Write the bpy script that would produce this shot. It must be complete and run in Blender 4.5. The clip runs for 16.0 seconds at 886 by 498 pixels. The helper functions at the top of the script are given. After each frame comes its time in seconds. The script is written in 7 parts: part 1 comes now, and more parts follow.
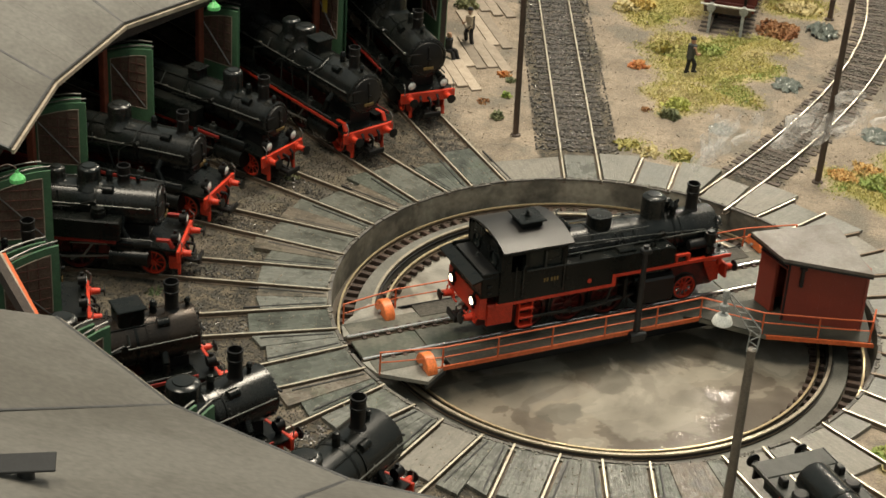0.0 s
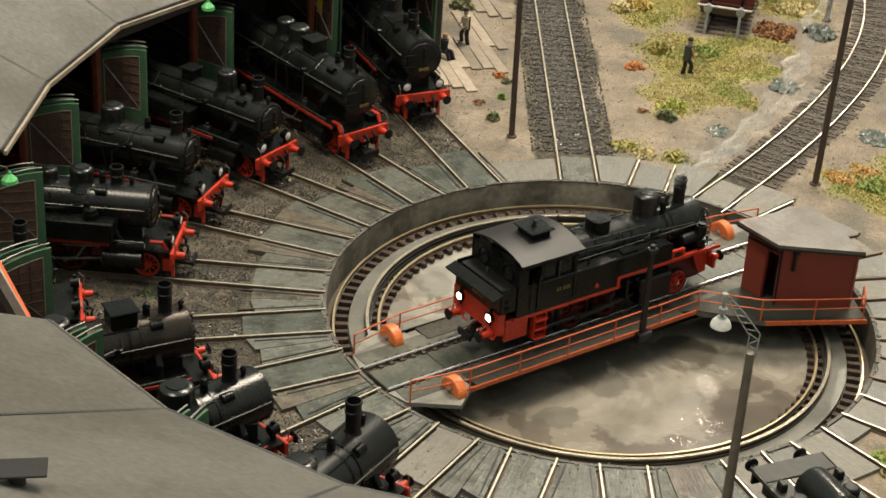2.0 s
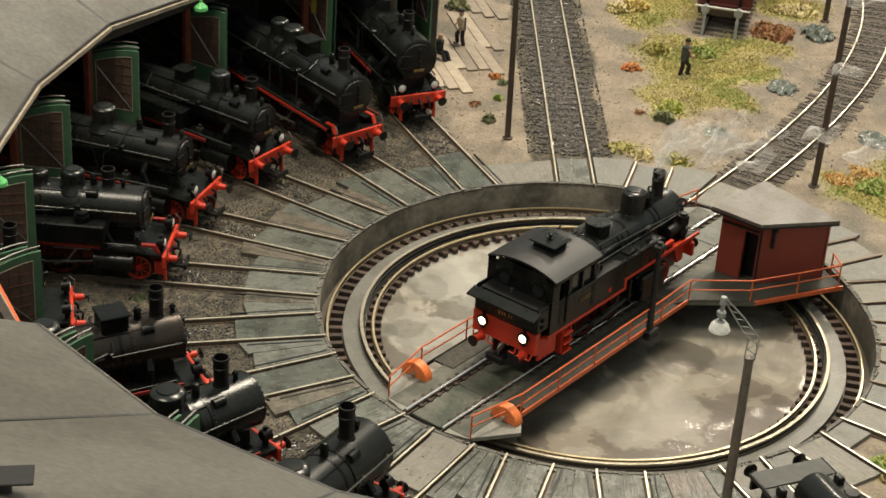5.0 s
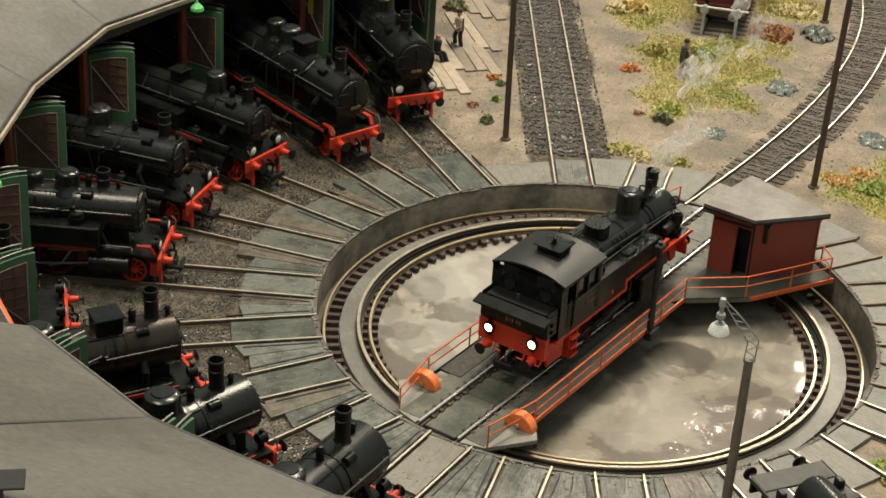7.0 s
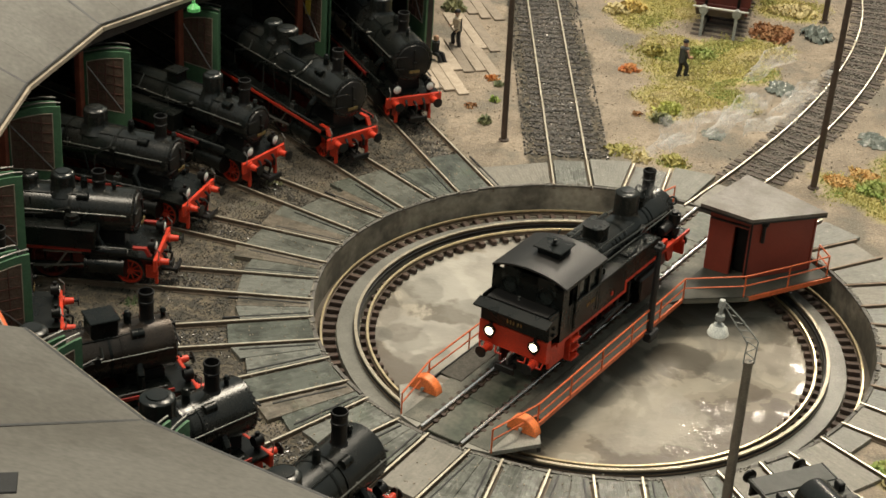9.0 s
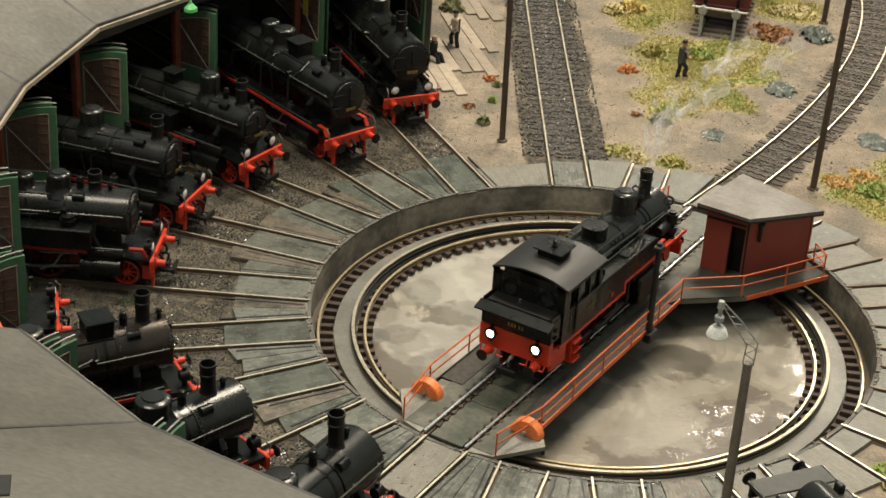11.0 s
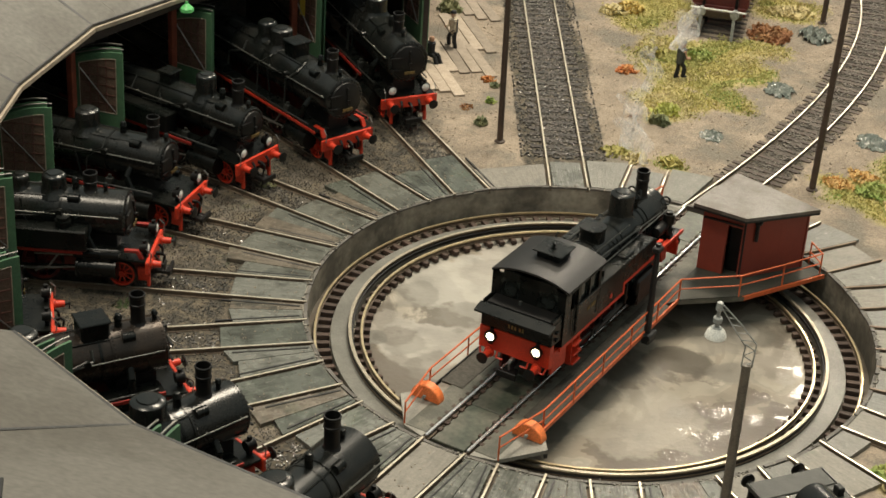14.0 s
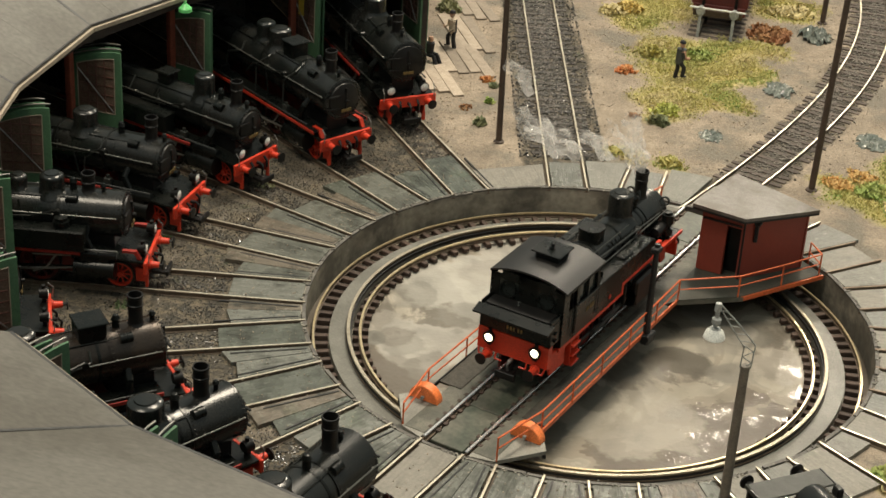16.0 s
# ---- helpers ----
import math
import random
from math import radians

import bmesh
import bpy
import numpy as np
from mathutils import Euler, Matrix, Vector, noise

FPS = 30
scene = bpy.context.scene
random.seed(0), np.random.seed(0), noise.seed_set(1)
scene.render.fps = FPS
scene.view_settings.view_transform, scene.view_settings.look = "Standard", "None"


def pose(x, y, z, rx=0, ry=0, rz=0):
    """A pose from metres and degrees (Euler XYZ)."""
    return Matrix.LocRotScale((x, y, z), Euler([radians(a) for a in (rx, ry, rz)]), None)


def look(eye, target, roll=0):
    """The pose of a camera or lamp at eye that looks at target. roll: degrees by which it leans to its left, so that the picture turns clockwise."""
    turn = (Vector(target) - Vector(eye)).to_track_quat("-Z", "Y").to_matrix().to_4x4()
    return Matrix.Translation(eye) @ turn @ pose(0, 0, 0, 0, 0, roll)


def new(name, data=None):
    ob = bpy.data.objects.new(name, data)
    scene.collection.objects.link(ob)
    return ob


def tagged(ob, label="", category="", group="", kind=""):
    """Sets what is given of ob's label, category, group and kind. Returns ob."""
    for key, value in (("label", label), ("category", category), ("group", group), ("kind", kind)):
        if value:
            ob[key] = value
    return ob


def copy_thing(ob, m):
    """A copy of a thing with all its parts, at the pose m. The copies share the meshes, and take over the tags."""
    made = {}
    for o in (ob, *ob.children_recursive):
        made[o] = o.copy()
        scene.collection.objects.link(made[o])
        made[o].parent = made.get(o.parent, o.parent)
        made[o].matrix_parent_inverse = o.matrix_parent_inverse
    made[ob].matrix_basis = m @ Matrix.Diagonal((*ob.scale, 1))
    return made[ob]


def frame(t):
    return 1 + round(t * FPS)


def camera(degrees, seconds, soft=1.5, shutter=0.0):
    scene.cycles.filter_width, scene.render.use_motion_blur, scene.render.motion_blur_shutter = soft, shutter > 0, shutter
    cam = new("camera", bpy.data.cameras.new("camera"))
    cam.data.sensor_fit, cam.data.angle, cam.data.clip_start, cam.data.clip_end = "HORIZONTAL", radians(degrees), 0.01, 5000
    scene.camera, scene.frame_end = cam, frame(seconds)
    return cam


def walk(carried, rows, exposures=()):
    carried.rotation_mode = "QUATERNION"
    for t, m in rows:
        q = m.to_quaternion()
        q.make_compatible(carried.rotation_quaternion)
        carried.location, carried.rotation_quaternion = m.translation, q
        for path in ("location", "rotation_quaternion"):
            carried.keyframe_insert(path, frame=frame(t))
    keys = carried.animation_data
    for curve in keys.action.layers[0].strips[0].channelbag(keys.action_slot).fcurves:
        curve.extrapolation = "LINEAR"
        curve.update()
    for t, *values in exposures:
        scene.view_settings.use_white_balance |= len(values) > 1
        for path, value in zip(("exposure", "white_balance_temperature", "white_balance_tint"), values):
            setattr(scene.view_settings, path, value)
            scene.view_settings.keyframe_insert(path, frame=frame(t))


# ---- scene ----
# A model railway in scale 1:87: a locomotive shed round a turntable. Builders below work in millimetres.
cam = camera(27.455, 16.0, soft=1.6)
PATH = [
    (0, (-0.06853, -0.65494, 0.38203), (-0.06797, -0.04230, 0.04340), 3.604),
    (1, (-0.06907, -0.65238, 0.38087), (-0.06715, -0.03960, 0.04250), 3.692),
    (2, (-0.06926, -0.64984, 0.37968), (-0.06642, -0.03692, 0.04157), 3.746),
    (3, (-0.06920, -0.64734, 0.37846), (-0.06574, -0.03428, 0.04062), 3.774),
    (4, (-0.06895, -0.64491, 0.37724), (-0.06512, -0.03170, 0.03966), 3.782),
    (5, (-0.06859, -0.64258, 0.37600), (-0.06455, -0.02921, 0.03872), 3.779),
    (6, (-0.06817, -0.64037, 0.37478), (-0.06401, -0.02683, 0.03780), 3.768),
    (7, (-0.06773, -0.63829, 0.37357), (-0.06351, -0.02458, 0.03693), 3.754),
    (8, (-0.06732, -0.63637, 0.37241), (-0.06303, -0.02247, 0.03610), 3.741),
    (9, (-0.06693, -0.63462, 0.37129), (-0.06258, -0.02052, 0.03534), 3.732),
    (10, (-0.06660, -0.63304, 0.37026), (-0.06215, -0.01876, 0.03464), 3.726),
    (11, (-0.06632, -0.63164, 0.36933), (-0.06174, -0.01718, 0.03403), 3.725),
    (12, (-0.06607, -0.63042, 0.36852), (-0.06135, -0.01581, 0.03350), 3.727),
    (13, (-0.06583, -0.62938, 0.36787), (-0.06099, -0.01466, 0.03307), 3.732),
    (14, (-0.06557, -0.62851, 0.36741), (-0.06065, -0.01372, 0.03273), 3.735),
    (15, (-0.06525, -0.62782, 0.36716), (-0.06035, -0.01302, 0.03250), 3.734),
    (16, (-0.06481, -0.62728, 0.36717), (-0.06008, -0.01255, 0.03237), 3.722),
]
walk(cam, [(t, look(eye, target, roll)) for t, eye, target, roll in PATH])

MM = 0.001

# ---- light ----
world = bpy.data.worlds.new("hall_air")
scene.world = world
world.use_nodes = True
world.node_tree.nodes["Background"].inputs[0].default_value = (0.9, 0.97, 0.9, 1)
# the hall's air is bright towards its ceiling and dim towards its far walls
air = world.node_tree
air_co, air_xyz, air_up = air.nodes.new("ShaderNodeTexCoord"), air.nodes.new("ShaderNodeSeparateXYZ"), air.nodes.new("ShaderNodeMapRange")
for key, v in (("From Min", 0.0), ("From Max", 1.0), ("To Min", 0.2), ("To Max", 0.46)):
    air_up.inputs[key].default_value = v
air.links.new(air_co.outputs["Generated"], air_xyz.inputs[0])
air.links.new(air_xyz.outputs["Z"], air_up.inputs["Value"])
air.links.new(air_up.outputs["Result"], air.nodes["Background"].inputs["Strength"])
scene.view_settings.exposure = 0.19


def hall_lamp(name, eye, target, sx, sy, watts, colour):
    data = bpy.data.lights.new(name, "AREA")
    data.shape, data.size, data.size_y, data.energy, data.color = "RECTANGLE", sx, sy, watts, colour
    ob = new(name, data)
    ob.matrix_world = look(eye, target)
    return ob


WARM = (1.0, 0.885, 0.7)
hall_lamp("ceiling_lamp", (0.27, 0.6, 1.48), (0, 0.05, 0), 0.5, 0.3, 23.0, WARM)
hall_lamp("ceiling_lamp", (0.63, 2.25, 1.4), (0.05, 0, 0), 0.2, 0.2, 11.0, WARM)
hall_lamp("ceiling_lamp", (-0.5, -0.3, 1.5), (-0.1, 0, 0), 0.5, 0.3, 10.5, WARM)


# ---- materials ----
def material(name, base, second=None, rough=0.6, metal=0.0, scale=300.0, amount=0.6, bump=0.2, bump_scale=None, fine=1800.0, spread=0.1, islands=False, objects=False, relief=0.0005, grain=0.25, spec=0.5, coat=0.0, vary=0.3):
    """Two colours mixed by a coarse and a fine noise, with grain in roughness and relief."""
    m = bpy.data.materials.new(name)
    m.use_nodes = True
    nt = m.node_tree
    bsdf = nt.nodes["Principled BSDF"]
    second = second or tuple(c * 0.55 for c in base)
    tc = nt.nodes.new("ShaderNodeTexCoord")
    n1 = nt.nodes.new("ShaderNodeTexNoise")
    n1.inputs["Scale"].default_value, n1.inputs["Detail"].default_value, n1.inputs["Roughness"].default_value = scale, 6, 0.62
    n2 = nt.nodes.new("ShaderNodeTexNoise")
    n2.inputs["Scale"].default_value, n2.inputs["Detail"].default_value = fine, 4
    for n in (n1, n2):
        nt.links.new(tc.outputs["Object"], n.inputs["Vector"])
    ramp = nt.nodes.new("ShaderNodeMapRange")
    ramp.inputs["From Min"].default_value, ramp.inputs["From Max"].default_value = 0.5 - spread, 0.5 + spread
    nt.links.new(n1.outputs["Fac"], ramp.inputs["Value"])
    mix = nt.nodes.new("ShaderNodeMix")
    mix.data_type = "RGBA"
    mix.inputs["A"].default_value, mix.inputs["B"].default_value = (*base, 1), (*second, 1)
    mul = nt.nodes.new("ShaderNodeMath")
    mul.operation = "MULTIPLY"
    mul.inputs[1].default_value = amount
    nt.links.new(ramp.outputs["Result"], mul.inputs[0])
    nt.links.new(mul.outputs[0], mix.inputs["Factor"])
    hsv = nt.nodes.new("ShaderNodeHueSaturation")
    nt.links.new(mix.outputs["Result"], hsv.inputs["Color"])
    val = nt.nodes.new("ShaderNodeMapRange")
    val.inputs["From Min"].default_value, val.inputs["From Max"].default_value = 0.3, 0.7
    val.inputs["To Min"].default_value, val.inputs["To Max"].default_value = 1 - grain, 1 + grain
    nt.links.new(n2.outputs["Fac"], val.inputs["Value"])
    last = val.outputs["Result"]
    if islands or objects:
        rnd = nt.nodes.new("ShaderNodeNewGeometry" if islands else "ShaderNodeObjectInfo")
        r2 = nt.nodes.new("ShaderNodeMapRange")
        r2.inputs["To Min"].default_value, r2.inputs["To Max"].default_value = 1 - vary, 1 + vary
        nt.links.new(rnd.outputs["Random Per Island" if islands else "Random"], r2.inputs["Value"])
        mm = nt.nodes.new("ShaderNodeMath")
        mm.operation = "MULTIPLY"
        nt.links.new(last, mm.inputs[0])
        nt.links.new(r2.outputs["Result"], mm.inputs[1])
        last = mm.outputs[0]
    nt.links.new(last, hsv.inputs["Value"])
    nt.links.new(hsv.outputs["Color"], bsdf.inputs["Base Color"])
    rr = nt.nodes.new("ShaderNodeMapRange")
    rr.inputs["To Min"].default_value, rr.inputs["To Max"].default_value = max(rough - 0.09, 0.03), min(rough + 0.09, 1)
    nt.links.new(n1.outputs["Fac"], rr.inputs["Value"])
    nt.links.new(rr.outputs["Result"], bsdf.inputs["Roughness"])
    bsdf.inputs["Metallic"].default_value = metal
    bsdf.inputs["Specular IOR Level"].default_value = spec
    bsdf.inputs["Coat Weight"].default_value, bsdf.inputs["Coat Roughness"].default_value = coat, 0.13
    if bump:
        b = nt.nodes.new("ShaderNodeBump")
        b.inputs["Strength"].default_value, b.inputs["Distance"].default_value = bump, relief
        src = n2
        if bump_scale:
            src = nt.nodes.new("ShaderNodeTexNoise")
            src.inputs["Scale"].default_value, src.inputs["Detail"].default_value = bump_scale, 5
            nt.links.new(tc.outputs["Object"], src.inputs["Vector"])
        nt.links.new(src.outputs["Fac"], b.inputs["Height"])
        nt.links.new(b.outputs["Normal"], bsdf.inputs["Normal"])
    return m


def glowing(name, colour, strength):
    m = bpy.data.materials.new(name)
    m.use_nodes = True
    b = m.node_tree.nodes["Principled BSDF"]
    b.inputs["Base Color"].default_value = (*colour, 1)
    b.inputs["Emission Color"].default_value, b.inputs["Emission Strength"].default_value = (*colour, 1), strength
    return m


BLACK = material("black_engine_paint", (0.0042, 0.0055, 0.005), (0.009, 0.0094, 0.0082), spec=0.25, rough=0.28, scale=120, bump=0.06, amount=0.8)
BOILER = material("black_boiler_sheet", (0.0085, 0.0105, 0.0098), (0.015, 0.0148, 0.013), spec=0.42, rough=0.25, scale=90, bump=0.025, amount=0.8)
# Boiler black with the brown of its highlight mixed into the base colour.
BRONZE = material("bronze_sheen_black", (0.05, 0.037, 0.028), (0.02, 0.0175, 0.0155), rough=0.27, metal=0.55, scale=70, bump=0.03, amount=0.7)
SOOT = material("sooty_black", (0.006, 0.006, 0.006), (0.012, 0.011, 0.01), spec=0.32, rough=0.4, scale=200, bump=0.1)
PIPE = material("dusty_black_pipe", (0.02, 0.023, 0.021), (0.045, 0.045, 0.04), rough=0.3, scale=200, bump=0.05)
RED = material("signal_red_paint", (0.62, 0.045, 0.015), (0.45, 0.03, 0.012), rough=0.42, scale=150, bump=0.05)
# Signal red again, dimmed in colour for parts half in the shed's shade.
HALFSHADERED = material("half_shaded_red_paint", (0.42, 0.03, 0.012), (0.26, 0.02, 0.01), rough=0.45, scale=150, bump=0.05)
# Darker copy of the signal red: the shed's shade is painted in.
SHADERED = material("shaded_red_paint", (0.30, 0.02, 0.012), (0.17, 0.014, 0.01), rough=0.5, scale=150, bump=0.05)
WAGONRED = material("sooty_wagon_red", (0.12, 0.022, 0.016), (0.06, 0.014, 0.011), rough=0.6, scale=120, bump=0.1)
HANDRAIL = material("oily_bright_rail", (0.16, 0.16, 0.145), (0.08, 0.08, 0.072), rough=0.3, metal=0.5, bump=0.02)
OLDBRASS = material("tarnished_brass", (0.3, 0.22, 0.09), (0.2, 0.15, 0.07), rough=0.45, metal=0.8, bump=0.03)
RAIL = material("worn_rail_steel", (0.8, 0.74, 0.6), (0.45, 0.38, 0.28), rough=0.35, metal=0.75, amount=0.75, scale=110, bump=0.05)
RAIL_DULL = material("dull_rail_head", (0.5, 0.46, 0.37), (0.32, 0.28, 0.21), rough=0.5, metal=0.6, amount=0.7, scale=60, bump=0.05)
RAIL_BROWN = material("rusty_brown_rail_head", (0.17, 0.11, 0.075), (0.3, 0.23, 0.16), rough=0.5, metal=0.3, scale=90, bump=0.1)
RAIL_SIDE = material("rusty_rail_side", (0.15, 0.11, 0.075), rough=0.6, bump=0.1)
BRIGHT = material("bright_polished_rail", (0.85, 0.84, 0.82), (0.7, 0.68, 0.65), rough=0.25, metal=0.85, scale=120, bump=0.02)
RINGSTEEL = material("worn_ring_steel", (0.46, 0.41, 0.32), (0.27, 0.235, 0.18), rough=0.44, metal=0.8, scale=120, bump=0.03)
GOLDRAIL = material("nickel_silver_ring_rail", (0.72, 0.6, 0.38), (0.5, 0.4, 0.24), rough=0.34, metal=0.8, scale=150, bump=0.03)
SLEEPER = material("dark_brown_sleeper", (0.06, 0.035, 0.024), (0.03, 0.02, 0.015), rough=0.7, scale=400, bump=0.3, objects=True)
SLEEPER_DARK = material("sooty_dark_sleeper", (0.062, 0.052, 0.045), (0.035, 0.031, 0.027), rough=0.8, scale=300, bump=0.4, objects=True)
SLEEPER_GREY = material("weathered_grey_sleeper", (0.11, 0.086, 0.07), (0.065, 0.052, 0.044), rough=0.85, scale=300, bump=0.4, objects=True)


def plate_material(name, base, tints, stain, rough, vary):
    """Slabs with grain that runs out from the pit, each in its own tint, with damp stains."""
    m = bpy.data.materials.new(name)
    m.use_nodes = True
    nt = m.node_tree
    bsdf = nt.nodes["Principled BSDF"]
    tc = nt.nodes.new("ShaderNodeTexCoord")
    sep = nt.nodes.new("ShaderNodeSeparateXYZ")
    nt.links.new(tc.outputs["Object"], sep.inputs[0])

    def calc(op, a, b):
        x = nt.nodes.new("ShaderNodeMath")
        x.operation = op
        for i, v in enumerate((a, b)):
            if isinstance(v, float):
                x.inputs[i].default_value = v
            else:
                nt.links.new(v, x.inputs[i])
        return x.outputs[0]

    def noise_of(vec, scale, detail=5, rough_=0.6):
        n = nt.nodes.new("ShaderNodeTexNoise")
        n.inputs["Scale"].default_value, n.inputs["Detail"].default_value, n.inputs["Roughness"].default_value = scale, detail, rough_
        nt.links.new(vec, n.inputs["Vector"])
        return n.outputs["Fac"]

    def band(v, lo, hi, to0=0.0, to1=1.0):
        r = nt.nodes.new("ShaderNodeMapRange")
        for key, q in (("From Min", lo), ("From Max", hi), ("To Min", to0), ("To Max", to1)):
            r.inputs[key].default_value = q
        nt.links.new(v, r.inputs["Value"])
        return r.outputs["Result"]

    def mix(f, a, b):
        x = nt.nodes.new("ShaderNodeMix")
        x.data_type = "RGBA"
        for key, v in (("A", a), ("B", b)):
            if isinstance(v, tuple):
                x.inputs[key].default_value = (*v, 1)
            else:
                nt.links.new(v, x.inputs[key])
        nt.links.new(f, x.inputs["Factor"])
        return x.outputs["Result"]
    angle = calc("ARCTAN2", sep.outputs[1], sep.outputs[0])
    reach = calc("POWER", calc("ADD", calc("MULTIPLY", sep.outputs[0], sep.outputs[0]), calc("MULTIPLY", sep.outputs[1], sep.outputs[1])), 0.5)
    comb = nt.nodes.new("ShaderNodeCombineXYZ")
    nt.links.new(calc("MULTIPLY", reach, 60.0), comb.inputs[0])
    nt.links.new(calc("MULTIPLY", angle, 75.0), comb.inputs[1])
    streak = noise_of(comb.outputs[0], 1.6, 5, 0.65)
    patch = noise_of(tc.outputs["Object"], 85, 6, 0.62)
    fine = noise_of(tc.outputs["Object"], 900, 3)
    info = nt.nodes.new("ShaderNodeObjectInfo")
    tint = nt.nodes.new("ShaderNodeValToRGB")
    tint.color_ramp.interpolation = "CONSTANT"
    els = tint.color_ramp.elements
    els[0].position, els[0].color = 0.0, (*base, 1)
    els[1].position, els[1].color = 0.82, (*tints[-1], 1)
    for i, c in enumerate(tints[:-1]):
        els.new(0.4 + 0.42 * i / (len(tints) - 1)).color = (*c, 1)
    nt.links.new(info.outputs["Random"], tint.inputs["Fac"])
    col = mix(band(patch, 0.5, 0.68, 0.0, 0.85), tint.outputs["Color"], stain)
    scuff = noise_of(tc.outputs["Object"], 210, 7, 0.75)
    col = mix(band(scuff, 0.6, 0.72, 0.0, 0.6), col, tuple(min(1.0, c * 2.4) for c in base))
    moss = noise_of(tc.outputs["Object"], 30, 4, 0.6)
    col = mix(band(moss, 0.6, 0.7, 0.0, 0.4), col, (0.07, 0.1, 0.055))
    hsv = nt.nodes.new("ShaderNodeHueSaturation")
    nt.links.new(col, hsv.inputs["Color"])
    v = calc("MULTIPLY", band(streak, 0.3, 0.7, 1 - vary, 1 + vary), band(fine, 0.3, 0.7, 0.85, 1.15))
    nt.links.new(v, hsv.inputs["Value"])
    nt.links.new(hsv.outputs["Color"], bsdf.inputs["Base Color"])
    nt.links.new(band(patch, 0.35, 0.65, rough + 0.14, rough - 0.12), bsdf.inputs["Roughness"])
    b = nt.nodes.new("ShaderNodeBump")
    b.inputs["Strength"].default_value, b.inputs["Distance"].default_value = 0.5, 0.0005
    nt.links.new(calc("ADD", streak, calc("MULTIPLY", fine, 0.4)), b.inputs["Height"])
    nt.links.new(b.outputs["Normal"], bsdf.inputs["Normal"])
    return m


PLATE = plate_material("dark_stone_plate", (0.112, 0.115, 0.097), ((0.082, 0.09, 0.074), (0.135, 0.138, 0.12), (0.13, 0.11, 0.084)), (0.042, 0.042, 0.034), 0.25, 0.4)
PLATE_LIGHT = plate_material("pale_concrete_plate", (0.182, 0.177, 0.152), ((0.16, 0.158, 0.14), (0.195, 0.18, 0.15), (0.165, 0.166, 0.15)), (0.105, 0.096, 0.078), 0.45, 0.16)
WALLM = material("stained_pit_concrete", (0.32, 0.295, 0.24), (0.1, 0.092, 0.076), rough=0.5, scale=48, amount=0.9, bump=0.3, fine=300, spread=0.1)
KERB = material("pit_edge_stone", (0.13, 0.12, 0.105), (0.05, 0.045, 0.04), rough=0.65, scale=90, amount=0.9, bump=0.3)
RINGM = material("pale_grey_ring_concrete", (0.165, 0.16, 0.138), (0.1, 0.096, 0.08), rough=0.5, coat=0.03, scale=60, amount=0.8, bump=0.1)
ORANGE = material("red_orange_rail_paint", (0.66, 0.14, 0.04), (0.5, 0.09, 0.03), rough=0.45, scale=300, bump=0.05)
ORANGE_BRIGHT = material("bright_orange_paint", (0.85, 0.22, 0.06), (0.7, 0.16, 0.04), rough=0.45, scale=200, bump=0.05)
HUTRED = material("oxide_red_hut_boards", (0.27, 0.05, 0.03), (0.21, 0.04, 0.026), rough=0.5, scale=60, bump=0.1, grain=0.08)
HUTROOF = material("weathered_grey_hut_roof", (0.15, 0.136, 0.12), (0.085, 0.066, 0.048), rough=0.42, scale=55, amount=0.85, bump=0.3, bump_scale=150, spread=0.07, relief=0.001)
DECKGREEN = material("dark_green_grey_deck_plate", (0.05, 0.06, 0.043), (0.105, 0.1, 0.077), rough=0.42, scale=60, amount=0.9, bump=0.3, fine=500, spread=0.12)
DECK = material("grey_green_bridge_deck", (0.125, 0.118, 0.092), (0.05, 0.053, 0.04), rough=0.55, scale=90, amount=0.9, bump=0.25)
PALEPLATE = material("pale_grey_end_plate", (0.27, 0.26, 0.225), (0.15, 0.142, 0.118), rough=0.5, scale=90, bump=0.15)
GRATE = material("dark_walkway_grating", (0.06, 0.053, 0.04), (0.028, 0.025, 0.019), rough=0.7, scale=500, bump=0.6, bump_scale=900)
DARKSTEEL = material("oily_dark_steel", (0.055, 0.052, 0.046), (0.025, 0.024, 0.022), rough=0.38, metal=0.4, scale=200, bump=0.05)
# Red frames and wheels, with the shade under the engines put into the colour.
DEEPSHADERED = material("deep_shaded_red", (0.16, 0.014, 0.009), (0.03, 0.008, 0.006), rough=0.4, scale=160, bump=0.08, amount=0.9)
DECKDARK = material("dark_mossy_hut_deck", (0.045, 0.043, 0.032), (0.024, 0.026, 0.019), rough=0.65, scale=90, amount=0.9, bump=0.3)
GIRDER = material("black_steel_girder", (0.012, 0.012, 0.012), rough=0.5, scale=100, bump=0.1)
ROOFM = material("grey_tar_roof_felt", (0.122, 0.116, 0.101), (0.07, 0.064, 0.052), rough=0.6, scale=16, amount=0.85, bump=0.22, fine=420, grain=0.18, objects=False)
FASCIA = material("pale_wooden_eaves_board", (0.42, 0.355, 0.27), (0.2, 0.16, 0.12), rough=0.6, scale=70, bump=0.2)
GUTTER = material("dark_gutter_metal", (0.05, 0.05, 0.05), rough=0.5, bump=0.05)
GREEN = material("dark_green_door_paint", (0.078, 0.17, 0.09), (0.05, 0.115, 0.065), rough=0.5, scale=200, bump=0.08)
LAMPGREEN = material("bright_green_enamel", (0.16, 0.6, 0.2), (0.12, 0.5, 0.15), rough=0.35, bump=0.02)
DOORWOOD = material("brown_door_infill", (0.15, 0.105, 0.078), (0.1, 0.068, 0.05), rough=0.25, scale=150, bump=0.2)
DOORBAR = material("red_brown_glazing_bar", (0.13, 0.05, 0.035), (0.08, 0.035, 0.027), rough=0.6, bump=0.1)
